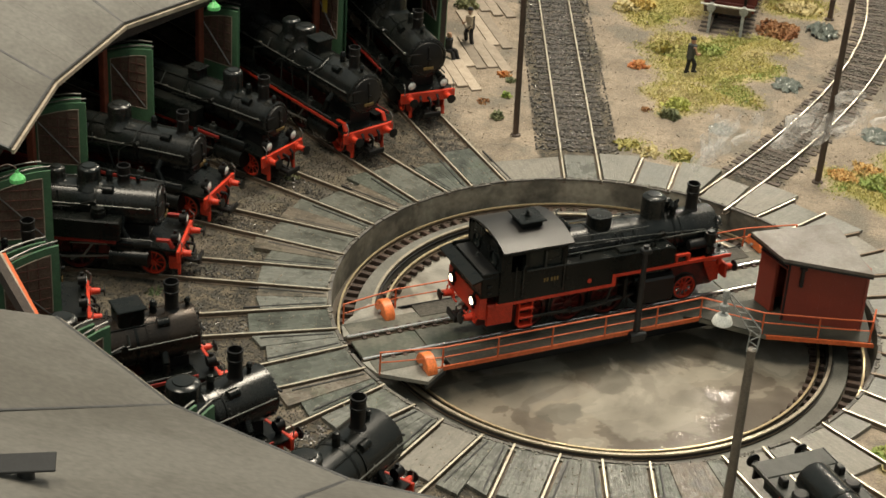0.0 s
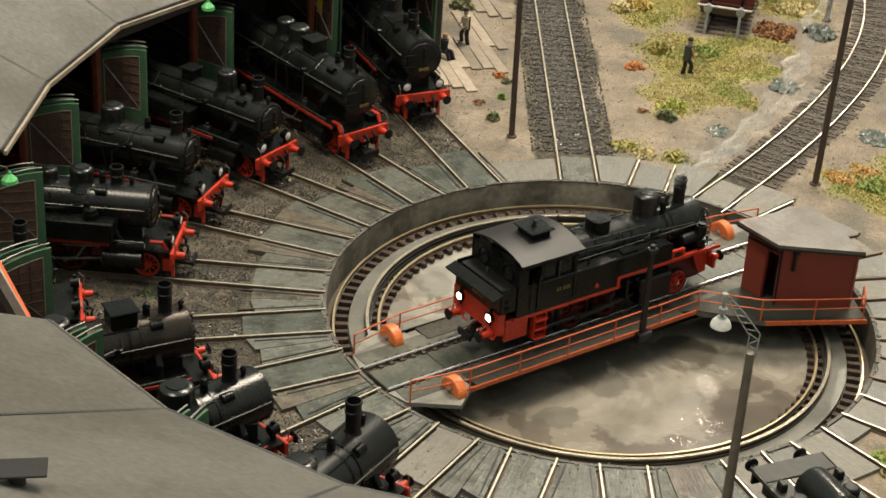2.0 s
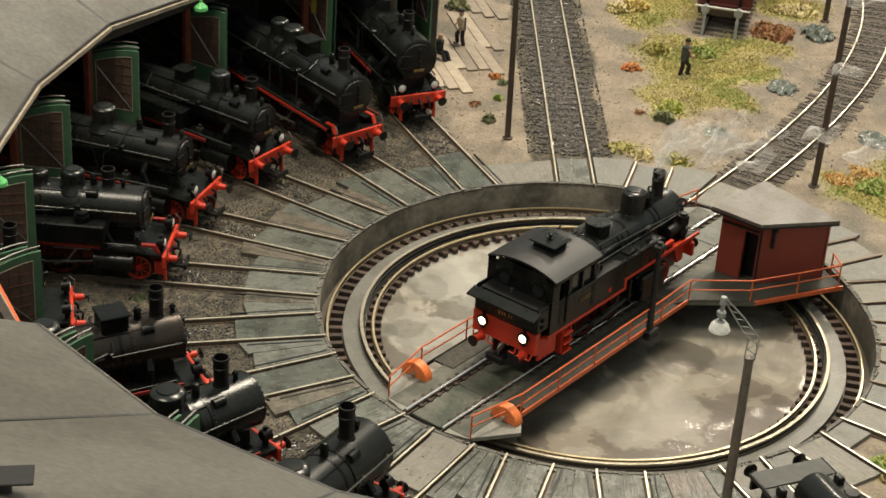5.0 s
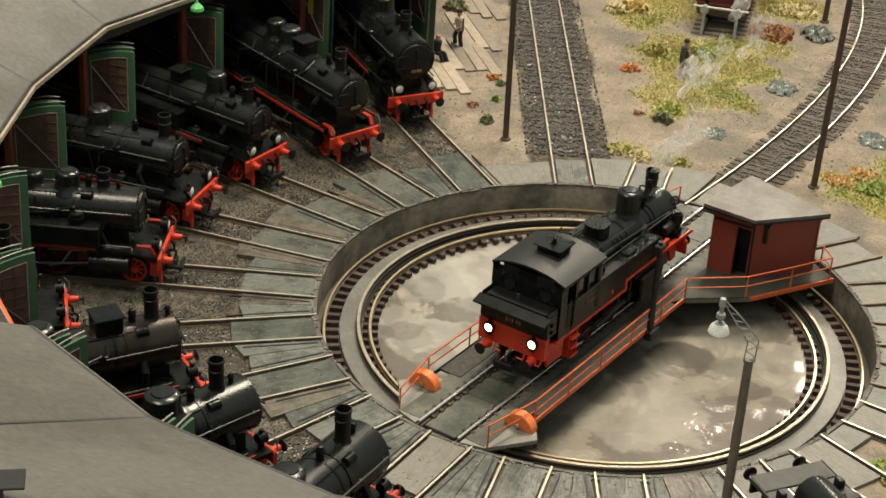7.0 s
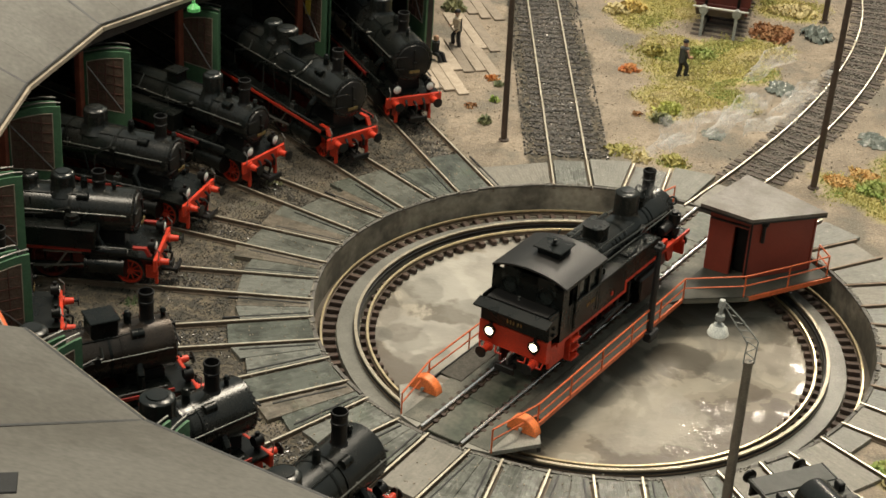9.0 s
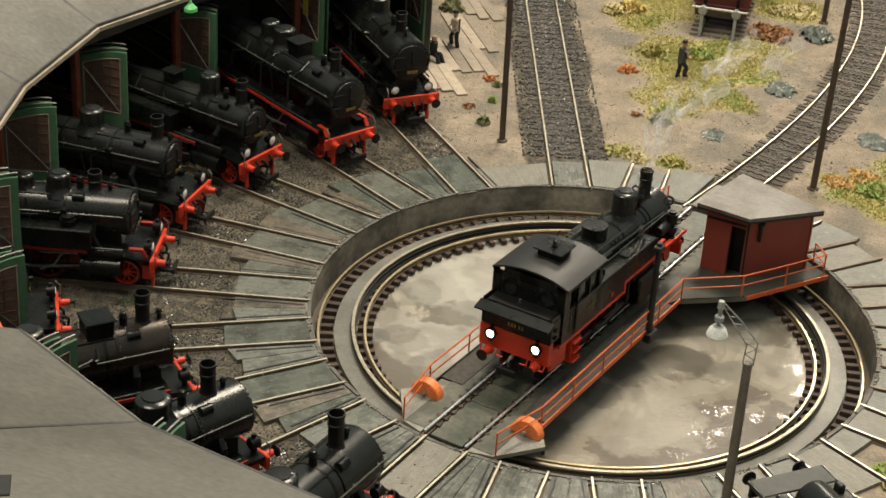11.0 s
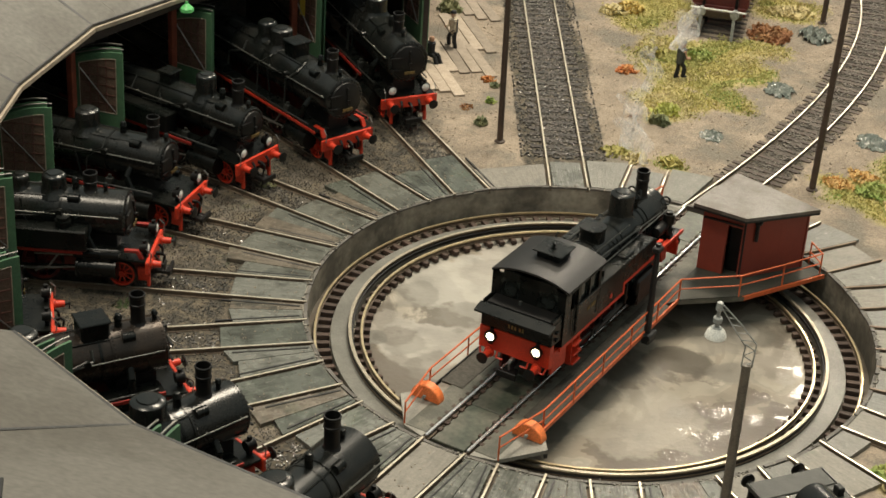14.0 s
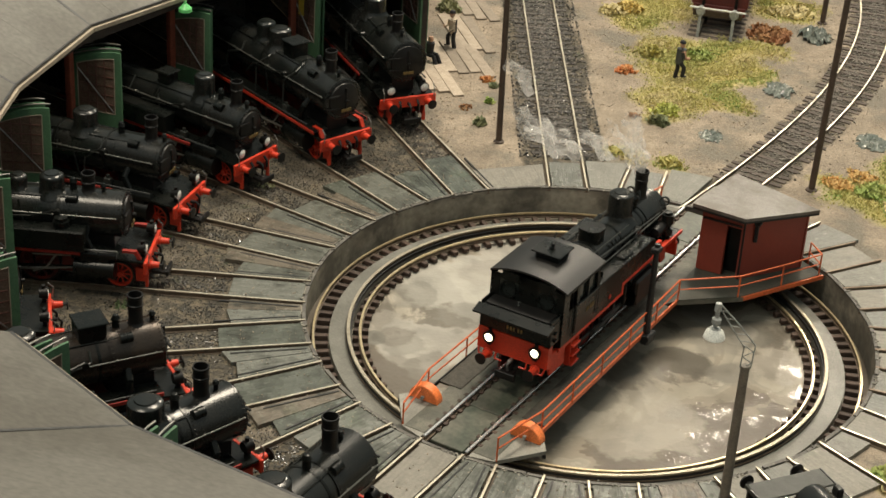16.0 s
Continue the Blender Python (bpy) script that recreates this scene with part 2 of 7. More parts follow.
PILLAR = material("rust_red_gate_post", (0.24, 0.06, 0.03), (0.14, 0.035, 0.02), rough=0.65, scale=150, bump=0.2)
SHEDWALL = material("dark_sooty_brick", (0.055, 0.04, 0.032), (0.03, 0.025, 0.022), rough=0.85, scale=120, bump=0.3)
POLE = material("brown_wooden_mast", (0.075, 0.05, 0.035), (0.045, 0.03, 0.02), rough=0.6, scale=200, bump=0.2)
POLE_GREY = material("grey_brown_lamp_mast", (0.16, 0.14, 0.11), (0.1, 0.085, 0.07), rough=0.5, scale=200, bump=0.1)
GREYMETAL = material("pale_grey_metal", (0.34, 0.35, 0.33), rough=0.45, bump=0.03)
ENAMEL = material("white_enamel", (0.8, 0.8, 0.74), (0.7, 0.7, 0.64), rough=0.3, bump=0.02)
BOARD = material("weathered_pale_planks", (0.38, 0.315, 0.245), (0.27, 0.22, 0.17), rough=0.8, scale=250, bump=0.4, objects=True)
ROOFBLACK = material("satin_roof_black", (0.01, 0.0095, 0.009), (0.02, 0.0185, 0.017), rough=0.42, scale=60, bump=0.05)
NOTICE = material("faded_yellow_sheet", (0.6, 0.42, 0.04), (0.5, 0.35, 0.05), rough=0.6, bump=0.05)
GLASS = material("dark_cab_glass", (0.02, 0.024, 0.022), rough=0.08, bump=0)
LENS = material("white_lamp_glass", (0.85, 0.85, 0.8), rough=0.15, bump=0)
LIT = glowing("lit_headlamp", (1.0, 0.86, 0.58), 4.5)
STEEL = material("grey_machined_steel", (0.3, 0.29, 0.27), (0.18, 0.17, 0.16), rough=0.4, metal=0.7, bump=0.03)
WORNPLATE = material("worn_grey_green_plate", (0.04, 0.042, 0.036), (0.022, 0.024, 0.02), rough=0.5, scale=150, bump=0.15)


# ---- mesh helpers (millimetres) ----
def box(bm, c, s, bevel=0.0, turn=0.0):
    """A box with its centre c and size s, turned about z by degrees, with bevelled edges."""
    m = Matrix.Translation(c) @ Matrix.Rotation(radians(turn), 4, "Z") @ Matrix.Diagonal((*s, 1))
    g = bmesh.ops.create_cube(bm, size=1.0, matrix=m)
    if bevel:
        edges = {e for v in g["verts"] for e in v.link_edges}
        bmesh.ops.bevel(bm, geom=list(edges), offset=bevel, segments=1, affect="EDGES")
    return bm


def cyl(bm, a, b, r, r2=None, seg=16):
    """A closed cylinder or cone from a to b."""
    a, b = Vector(a), Vector(b)
    q = (b - a).to_track_quat("Z", "Y").to_matrix().to_4x4()
    bmesh.ops.create_cone(bm, cap_ends=True, segments=seg, radius1=r, radius2=r if r2 is None else r2, depth=(b - a).length, matrix=Matrix.Translation((a + b) / 2) @ q)
    return bm


def lathe(bm, profile, at=(0, 0, 0), axis="Z", seg=20):
    """A turned body from (radius, height) pairs."""
    turn = {"Z": Matrix(), "X": Matrix.Rotation(radians(90), 4, "Y"), "Y": Matrix.Rotation(radians(-90), 4, "X")}[axis]
    m = Matrix.Translation(at) @ turn
    rings = []
    for r, h in profile:
        if r < 1e-6:
            rings.append([bm.verts.new(m @ Vector((0, 0, h)))])
        else:
            rings.append([bm.verts.new(m @ Vector((r * math.cos(2 * math.pi * i / seg), r * math.sin(2 * math.pi * i / seg), h))) for i in range(seg)])
    for one, two in zip(rings, rings[1:]):
        for i in range(seg):
            j = (i + 1) % seg
            if len(one) == 1:
                bm.faces.new((one[0], two[i], two[j]))
            elif len(two) == 1:
                bm.faces.new((one[i], one[j], two[0]))
            else:
                bm.faces.new((one[i], one[j], two[j], two[i]))
    return bm


def prism(bm, pts, z0, z1):
    """A plan polygon drawn up from z0 to z1; either may be a list with a height for each corner."""
    z0 = [z0] * len(pts) if isinstance(z0, (int, float)) else z0
    z1 = [z1] * len(pts) if isinstance(z1, (int, float)) else z1
    low = [bm.verts.new((x, y, z)) for (x, y), z in zip(pts, z0)]
    top = [bm.verts.new((x, y, z)) for (x, y), z in zip(pts, z1)]
    bm.faces.new(low[::-1])
    bm.faces.new(top)
    for i in range(len(pts)):
        j = (i + 1) % len(pts)
        bm.faces.new((low[i], low[j], top[j], top[i]))
    return bm


def side_prism(bm, pts, y0, y1):
    """An outline in x and z drawn out from y0 to y1."""
    a = [bm.verts.new((x, y0, z)) for x, z in pts]
    b = [bm.verts.new((x, y1, z)) for x, z in pts]
    bm.faces.new(a)
    bm.faces.new(b[::-1])
    for i in range(len(pts)):
        j = (i + 1) % len(pts)
        bm.faces.new((a[j], a[i], b[i], b[j]))
    return bm


def tube(bm, pts, r, seg=6):
    """A round bar along a line of points."""
    for a, b in zip(pts, pts[1:]):
        cyl(bm, a, b, r, seg=seg)
    return bm


def ring(bm, r0, r1, z0, z1, seg=128, a0=0.0, a1=360.0):
    """A flat ring of rectangular section about the origin."""
    full = a1 - a0 >= 359.9
    n = seg if full else seg + 1
    rows = []
    for i in range(n):
        t = radians(a0 + (a1 - a0) * i / seg)
        c, s = math.cos(t), math.sin(t)
        rows.append([bm.verts.new((r * c, r * s, z)) for r, z in ((r0, z0), (r1, z0), (r1, z1), (r0, z1))])
    for i in range(seg):
        a, b = rows[i], rows[(i + 1) % n]
        for k in range(4):
            l = (k + 1) % 4
            bm.faces.new((a[k], b[k], b[l], a[l]))
    return bm


def finish(name, bm, mat, smooth=True):
    bmesh.ops.recalc_face_normals(bm, faces=bm.faces)
    bmesh.ops.scale(bm, vec=(MM, MM, MM), verts=bm.verts)
    me = bpy.data.meshes.new(name)
    bm.to_mesh(me)
    bm.free()
    me.materials.append(mat)
    if smooth:
        me.shade_smooth()
        me.set_sharp_from_angle(angle=radians(35))
    return me


def part(name, bm, mat, parent=None, label="", smooth=True):
    """Links a bmesh as one mesh object under a thing or a part."""
    return hang(name, finish(name, bm, mat, smooth), parent, label=label)


def hang(name, mesh, parent=None, m=None, label=""):
    ob = new(name, mesh)
    if parent:
        ob.parent = parent
    if m:
        ob.matrix_basis = m
    return tagged(ob, label) if label else ob


def thing(name, label, category, group="", kind="", at=None):
    ob = new(name)
    ob.empty_display_size = 0.01
    if at:
        ob.matrix_basis = at
    return tagged(ob, label, category, group, kind)


def B():
    return bmesh.new()


def at_mm(x, y, z=0.0, rz=0.0):
    return pose(x * MM, y * MM, z * MM, 0, 0, rz)


def polar(r, a):
    return r * math.cos(radians(a)), r * math.sin(radians(a))


# ---- ground, pit and hall ----
PIT_R = 113.7
TRACKS = {"B": 115.2, "C": 130.8, "D": 146.4, "E": 162.0, "F": 177.6, "G": 193.2, "H": 208.8, "I": 224.4, "J": 240.07,
          "K": 255.2, "L": 271.6, "M": 294.5, "N": 310.2, "O": 326.0, "V": 342.0, "U": 357.5, "T": 13.3, "S": 29.0, "R": 44.5, "Q": 60.3, "P": 75.9, "A": 92.0}
SHED = [TRACKS[k] for k in "BCDEFGHIJ"]


def track_q(y):
    """The bend of the track that leaves to the far side: x of its centre line at y."""
    c = np.polyfit((107.1, 198.0, 278.2, 377.8), (51.3, 109.4, 148.9, 177.3), 3)
    d = np.polyval(np.polyder(c), y)
    h = math.hypot(1, d)
    return float(np.polyval(c, y) + 8.65 / h), float(y - 8.65 * d / h)


Q_LINE = [track_q(y) for y in range(100, 480, 4)]


def nearness(x, y, line):
    return min(math.hypot(x - a, y - b) for a, b in line)


def soil(x, y):
    """How sooty and how grassy the ground is at a place."""
    a = math.degrees(math.atan2(y, x)) % 360
    r = math.hypot(x, y)
    n = noise.noise(Vector((x * 0.02, y * 0.02, 0))) + 0.5 * noise.noise(Vector((x * 0.06, y * 0.06, 3)))
    dark = 0.0
    if 108 < a < 262:
        dark = min(1, (a - 108) / 9, (262 - a) / 6) * (0.78 + 0.5 * n)
    ta = abs(x - (-4.0 - 0.038 * (y - 114)))
    if y > 0:
        dark = max(dark, min(1, max(0, (23 + 4 * n - ta) / 6)))
        dark = max(dark, 0.75 * min(1, max(0, (19 + 5 * n - nearness(x, y, Q_LINE)) / 8)))
    grass = 0.0
    for gx, gy, gr in ((58, 222, 20), (78, 228, 18), (70, 262, 26), (92, 262, 16), (60, 292, 22), (49, 206, 11), (86, 290, 22), (44, 332, 22), (60, 350, 20), (132, 362, 20), (106, 300, 14), (46, 149, 7), (25, 162, 5), (137, 126, 20), (158, 118, 30), (124, 140, 9), (165, 150, 22), (102, -100, 9)):
        grass = max(grass, min(1, max(0, (gr * 1.2 + 3 + 12 * n - math.hypot(x - gx, y - gy)) / 13)))
    return max(0, min(1, dark)), grass


def ground_material():
    m = bpy.data.materials.new("sandy_and_sooty_ground")
    m.use_nodes = True
    nt = m.node_tree
    bsdf = nt.nodes["Principled BSDF"]
    tc = nt.nodes.new("ShaderNodeTexCoord")
    at = nt.nodes.new("ShaderNodeAttribute")
    at.attribute_name = "soil"
    sep = nt.nodes.new("ShaderNodeSeparateColor")
    nt.links.new(at.outputs["Color"], sep.inputs["Color"])

    def noise_node(scale, detail=6, rough=0.6):
        n = nt.nodes.new("ShaderNodeTexNoise")
        n.inputs["Scale"].default_value, n.inputs["Detail"].default_value, n.inputs["Roughness"].default_value = scale, detail, rough
        nt.links.new(tc.outputs["Object"], n.inputs["Vector"])
        return n

    def mix(fac, a, b):
        x = nt.nodes.new("ShaderNodeMix")
        x.data_type = "RGBA"
        for key, v in (("A", a), ("B", b)):
            if isinstance(v, tuple):
                x.inputs[key].default_value = (*v, 1)
            else:
                nt.links.new(v, x.inputs[key])
        nt.links.new(fac, x.inputs["Factor"])
        return x.outputs["Result"]

    def band(sock, lo, hi):
        r = nt.nodes.new("ShaderNodeMapRange")
        r.inputs["From Min"].default_value, r.inputs["From Max"].default_value = lo, hi
        nt.links.new(sock, r.inputs["Value"])
        return r.outputs["Result"]
    coarse, mid, fine = noise_node(45), noise_node(260), noise_node(1100, 3, 0.7)
    sand = mix(band(coarse.outputs["Fac"], 0.35, 0.65), (0.37, 0.3, 0.225), (0.215, 0.175, 0.132))
    sand = mix(band(mid.outputs["Fac"], 0.52, 0.66), sand, (0.24, 0.19, 0.135))
    patch = noise_node(19, 6, 0.65)
    sand = mix(band(patch.outputs["Fac"], 0.5, 0.6), sand, (0.185, 0.162, 0.128))
    coal = mix(band(mid.outputs["Fac"], 0.42, 0.6), (0.045, 0.04, 0.03), (0.15, 0.122, 0.082))
    coal = mix(band(fine.outputs["Fac"], 0.52, 0.62), coal, (0.02, 0.018, 0.014))
    moss = noise_node(28, 4)
    coal = mix(band(moss.outputs["Fac"], 0.62, 0.72), coal, (0.05, 0.075, 0.032))
    # soot lies in patches with ragged edges
    edge = nt.nodes.new("ShaderNodeMath")
    edge.operation = "ADD"
    nt.links.new(sep.outputs["Red"], edge.inputs[0])
    nt.links.new(mid.outputs["Fac"], edge.inputs[1])
    base = mix(band(edge.outputs[0], 0.8, 1.15), sand, coal)
    edge2 = nt.nodes.new("ShaderNodeMath")
    edge2.operation = "ADD"
    nt.links.new(sep.outputs["Green"], edge2.inputs[0])
    nt.links.new(mid.outputs["Fac"], edge2.inputs[1])
    grass = mix(band(coarse.outputs["Fac"], 0.38, 0.62), (0.45, 0.37, 0.15), (0.29, 0.27, 0.085))
    grass = mix(band(patch.outputs["Fac"], 0.52, 0.62), grass, (0.24, 0.175, 0.085))
    base = mix(band(edge2.outputs[0], 0.7, 1.35), base, grass)
    hsv = nt.nodes.new("ShaderNodeHueSaturation")
    nt.links.new(base, hsv.inputs["Color"])
    v = band(fine.outputs["Fac"], 0.25, 0.75)
    vm = nt.nodes.new("ShaderNodeMapRange")
    vm.inputs["To Min"].default_value, vm.inputs["To Max"].default_value = 0.6, 1.35
    nt.links.new(v, vm.inputs["Value"])
    nt.links.new(vm.outputs["Result"], hsv.inputs["Value"])
    nt.links.new(hsv.outputs["Color"], bsdf.inputs["Base Color"])
    bsdf.inputs["Roughness"].default_value = 0.85
    b = nt.nodes.new("ShaderNodeBump")
    b.inputs["Strength"].default_value, b.inputs["Distance"].default_value = 0.7, 0.0012
    nt.links.new(fine.outputs["Fac"], b.inputs["Height"])
    nt.links.new(b.outputs["Normal"], bsdf.inputs["Normal"])
    return m


def build_ground():
    radii = [PIT_R + 2.0]
    while radii[-1] < 480:
        radii.append(radii[-1] + 3.0)
    while radii[-1] < 1100:
        radii.append(radii[-1] * 1.08)
    n = 300
    verts, faces, cols = [], [], []
    for r in radii:
        for i in range(n):
            x, y = polar(r, 360 * i / n)
            d, g = soil(x, y) if r < 480 else (0.3, 0.2)
            h = -2.3 + 0.35 * noise.noise(Vector((x * 0.08, y * 0.08, 7))) + 1.2 * g * noise.noise(Vector((x * 0.05, y * 0.05, 1)))
            if r < 160:
                h = min(h, -2.2)
            verts.append((x * MM, y * MM, h * MM))
            cols.append((d, g, 0, 1))
    for k in range(len(radii) - 1):
        for i in range(n):
            j = (i + 1) % n
            faces.append((k * n + i, (k + 1) * n + i, (k + 1) * n + j, k * n + j))
    me = bpy.data.meshes.new("ground")
    me.from_pydata(verts, [], faces)
    attr = me.color_attributes.new("soil", "FLOAT_COLOR", "POINT")
    attr.data.foreach_set("color", [c for col in cols for c in col])
    me.materials.append(ground_material())
    me.shade_smooth()
    return tagged(new("ground", me), "sandy and sooty model railway ground with thin grass", "ground", kind="structure")


def pit_floor_material():
    m = bpy.data.materials.new("stained_wet_pit_floor")
    m.use_nodes = True
    nt = m.node_tree
    bsdf = nt.nodes["Principled BSDF"]
    tc = nt.nodes.new("ShaderNodeTexCoord")
    n1 = nt.nodes.new("ShaderNodeTexNoise")
    n1.inputs["Scale"].default_value, n1.inputs["Detail"].default_value, n1.inputs["Distortion"].default_value = 17, 5, 0.9
    n2 = nt.nodes.new("ShaderNodeTexNoise")
    n2.inputs["Scale"].default_value, n2.inputs["Detail"].default_value = 75, 4
    n3 = nt.nodes.new("ShaderNodeTexNoise")
    n3.inputs["Scale"].default_value, n3.inputs["Detail"].default_value = 500, 4
    for n in (n1, n2, n3):
        nt.links.new(tc.outputs["Object"], n.inputs["Vector"])
    r = nt.nodes.new("ShaderNodeValToRGB")
    r.color_ramp.interpolation = "LINEAR"
    els = r.color_ramp.elements
    els[0].position, els[0].color = 0.36, (0.103, 0.077, 0.050, 1)
    els[1].position, els[1].color = 0.66, (0.371, 0.320, 0.239, 1)
    for p, c in ((0.43, (0.139, 0.108, 0.072, 1)), (0.437, (0.227, 0.187, 0.131, 1)), (0.5, (0.252, 0.212, 0.153, 1)), (0.505, (0.309, 0.266, 0.194, 1)), (0.57, (0.273, 0.241, 0.180, 1)), (0.575, (0.350, 0.305, 0.230, 1))):
        e = els.new(p)
        e.color = c
    nt.links.new(n1.outputs["Fac"], r.inputs["Fac"])
    hsv = nt.nodes.new("ShaderNodeHueSaturation")
    hsv.inputs["Saturation"].default_value = 0.82
    vm = nt.nodes.new("ShaderNodeMapRange")
    vm.inputs["From Min"].default_value, vm.inputs["From Max"].default_value = 0.3, 0.7
    vm.inputs["To Min"].default_value, vm.inputs["To Max"].default_value = 0.73, 1.05
    nt.links.new(n2.outputs["Fac"], vm.inputs["Value"])
    nt.links.new(vm.outputs["Result"], hsv.inputs["Value"])
    n4 = nt.nodes.new("ShaderNodeTexNoise")
    n4.inputs["Scale"].default_value, n4.inputs["Detail"].default_value, n4.inputs["Roughness"].default_value, n4.inputs["Distortion"].default_value = 13, 7, 0.62, 0.5
    nt.links.new(tc.outputs["Object"], n4.inputs["Vector"])
    oil = nt.nodes.new("ShaderNodeMapRange")
    oil.inputs["From Min"].default_value, oil.inputs["From Max"].default_value, oil.inputs["To Max"].default_value = 0.54, 0.57, 0.74
    nt.links.new(n4.outputs["Fac"], oil.inputs["Value"])
    om = nt.nodes.new("ShaderNodeMix")
    om.data_type = "RGBA"
    om.inputs["B"].default_value = (0.088, 0.069, 0.045, 1)
    nt.links.new(oil.outputs["Result"], om.inputs["Factor"])
    nt.links.new(r.outputs["Color"], om.inputs["A"])
    # glare painted pale on the left, worn pale places and old damp stains, each with a ragged outline
    last = om.outputs["Result"]
    rng = random.Random(12)
    spots = []
    for _ in range(26):
        x, y = polar(86 * math.sqrt(rng.random()), rng.uniform(0, 360))
        spots.append((x, y, rng.uniform(6, 17), rng.choice(((0.15, 0.125, 0.092), (0.2, 0.182, 0.145), (0.125, 0.118, 0.09), (0.34, 0.305, 0.25))), rng.uniform(0.3, 0.6)))
    # The first three pale patches put the left side's glare into the floor colour.
    for cx, cy, radius, colour, weight in ((-52, 46, 30, (0.42, 0.395, 0.335), 0.75), (-62, -8, 26, (0.4, 0.37, 0.315), 0.75), (-30, 78, 22, (0.42, 0.39, 0.335), 0.65), (18, -52, 30, (0.33, 0.295, 0.23), 0.6), (80, -4, 15, (0.36, 0.315, 0.25), 0.6),
                                           (38, -6, 15, (0.085, 0.069, 0.046), 0.9), (73, 20, 13, (0.13, 0.11, 0.08), 0.7), (57, -14, 9, (0.15, 0.13, 0.098), 0.6), (2, -36, 11, (0.13, 0.115, 0.085), 0.6), (-18, -62, 10, (0.11, 0.1, 0.075), 0.6)) + tuple(spots):
        far = nt.nodes.new("ShaderNodeVectorMath")
        far.operation = "DISTANCE"
        far.inputs[1].default_value = (cx * MM, cy * MM, -15.8 * MM)
        nt.links.new(tc.outputs["Object"], far.inputs[0])
        rag = nt.nodes.new("ShaderNodeMath")
        rag.operation = "MULTIPLY_ADD"
        rag.inputs[1].default_value = radius * 1.7 * MM
        nt.links.new(n2.outputs["Fac"], rag.inputs[0])
        nt.links.new(far.outputs["Value"], rag.inputs[2])
        edge = nt.nodes.new("ShaderNodeMapRange")
        for key, v in (("From Min", radius * 1.6 * MM), ("From Max", radius * 1.76 * MM), ("To Min", weight), ("To Max", 0.0)):
            edge.inputs[key].default_value = v
        nt.links.new(rag.outputs[0], edge.inputs["Value"])
        sm = nt.nodes.new("ShaderNodeMix")
        sm.data_type = "RGBA"
        sm.inputs["B"].default_value = (*colour, 1)
        nt.links.new(last, sm.inputs["A"])
        nt.links.new(edge.outputs["Result"], sm.inputs["Factor"])
        last = sm.outputs["Result"]
    nt.links.new(last, hsv.inputs["Color"])
    nt.links.new(hsv.outputs["Color"], bsdf.inputs["Base Color"])
    rr = nt.nodes.new("ShaderNodeMapRange")
    rr.inputs["From Min"].default_value, rr.inputs["From Max"].default_value = 0.35, 0.65
    rr.inputs["To Min"].default_value, rr.inputs["To Max"].default_value = 0.36, 0.58
    nt.links.new(n2.outputs["Fac"], rr.inputs["Value"])
    nt.links.new(rr.outputs["Result"], bsdf.inputs["Roughness"])
    b = nt.nodes.new("ShaderNodeBump")
    b.inputs["Strength"].default_value, b.inputs["Distance"].default_value = 0.25, 0.0006
    nt.links.new(n3.outputs["Fac"], b.inputs["Height"])
    nt.links.new(b.outputs["Normal"], bsdf.inputs["Normal"])
    # varnish-like wet film in patches, with its own ripples
    film = nt.nodes.new("ShaderNodeMapRange")
    film.inputs["From Min"].default_value, film.inputs["From Max"].default_value, film.inputs["To Min"].default_value, film.inputs["To Max"].default_value = 0.53, 0.61, 0.0, 0.5
    nt.links.new(n2.outputs["Fac"], film.inputs["Value"])
    nt.links.new(film.outputs["Result"], bsdf.inputs["Coat Weight"])
    bsdf.inputs["Coat Roughness"].default_value = 0.04
    n5 = nt.nodes.new("ShaderNodeTexNoise")
    n5.inputs["Scale"].default_value, n5.inputs["Detail"].default_value = 520, 2
    nt.links.new(tc.outputs["Object"], n5.inputs["Vector"])
    b2 = nt.nodes.new("ShaderNodeBump")
    b2.inputs["Strength"].default_value, b2.inputs["Distance"].default_value = 0.2, 0.0008
    nt.links.new(n5.outputs["Fac"], b2.inputs["Height"])
    nt.links.new(b2.outputs["Normal"], bsdf.inputs["Coat Normal"])
    return m


def build_chips():
    """Pale chips and flakes scattered on the apron slabs."""
    rows = []
    for _ in range(700):
        a, r = random.uniform(105, 275), random.uniform(118, 146)
        x, y = polar(r, a)
        rows.append((x, y, -0.62, random.uniform(0.2, 0.55)))
    rim = []
    for _ in range(1500):
        a = random.uniform(0, 360)
        if noise.noise(Vector((math.cos(radians(a)) * 9, math.sin(radians(a)) * 9, 4))) > -0.12:
            x, y = polar(random.gauss(114.6, 0.5), a)
            rim.append((x, y, random.uniform(-0.9, -0.45), random.uniform(0.3, 0.9)))
    scatter("mortar_crumbs", "broken mortar crumbs along the pit rim", "mortar", MORTAR, rim, "stone")
    scatter("stone_chips", "pale stone chips scattered on the dark apron slabs", "stone chips", STONE_SAND, rows, "stone")


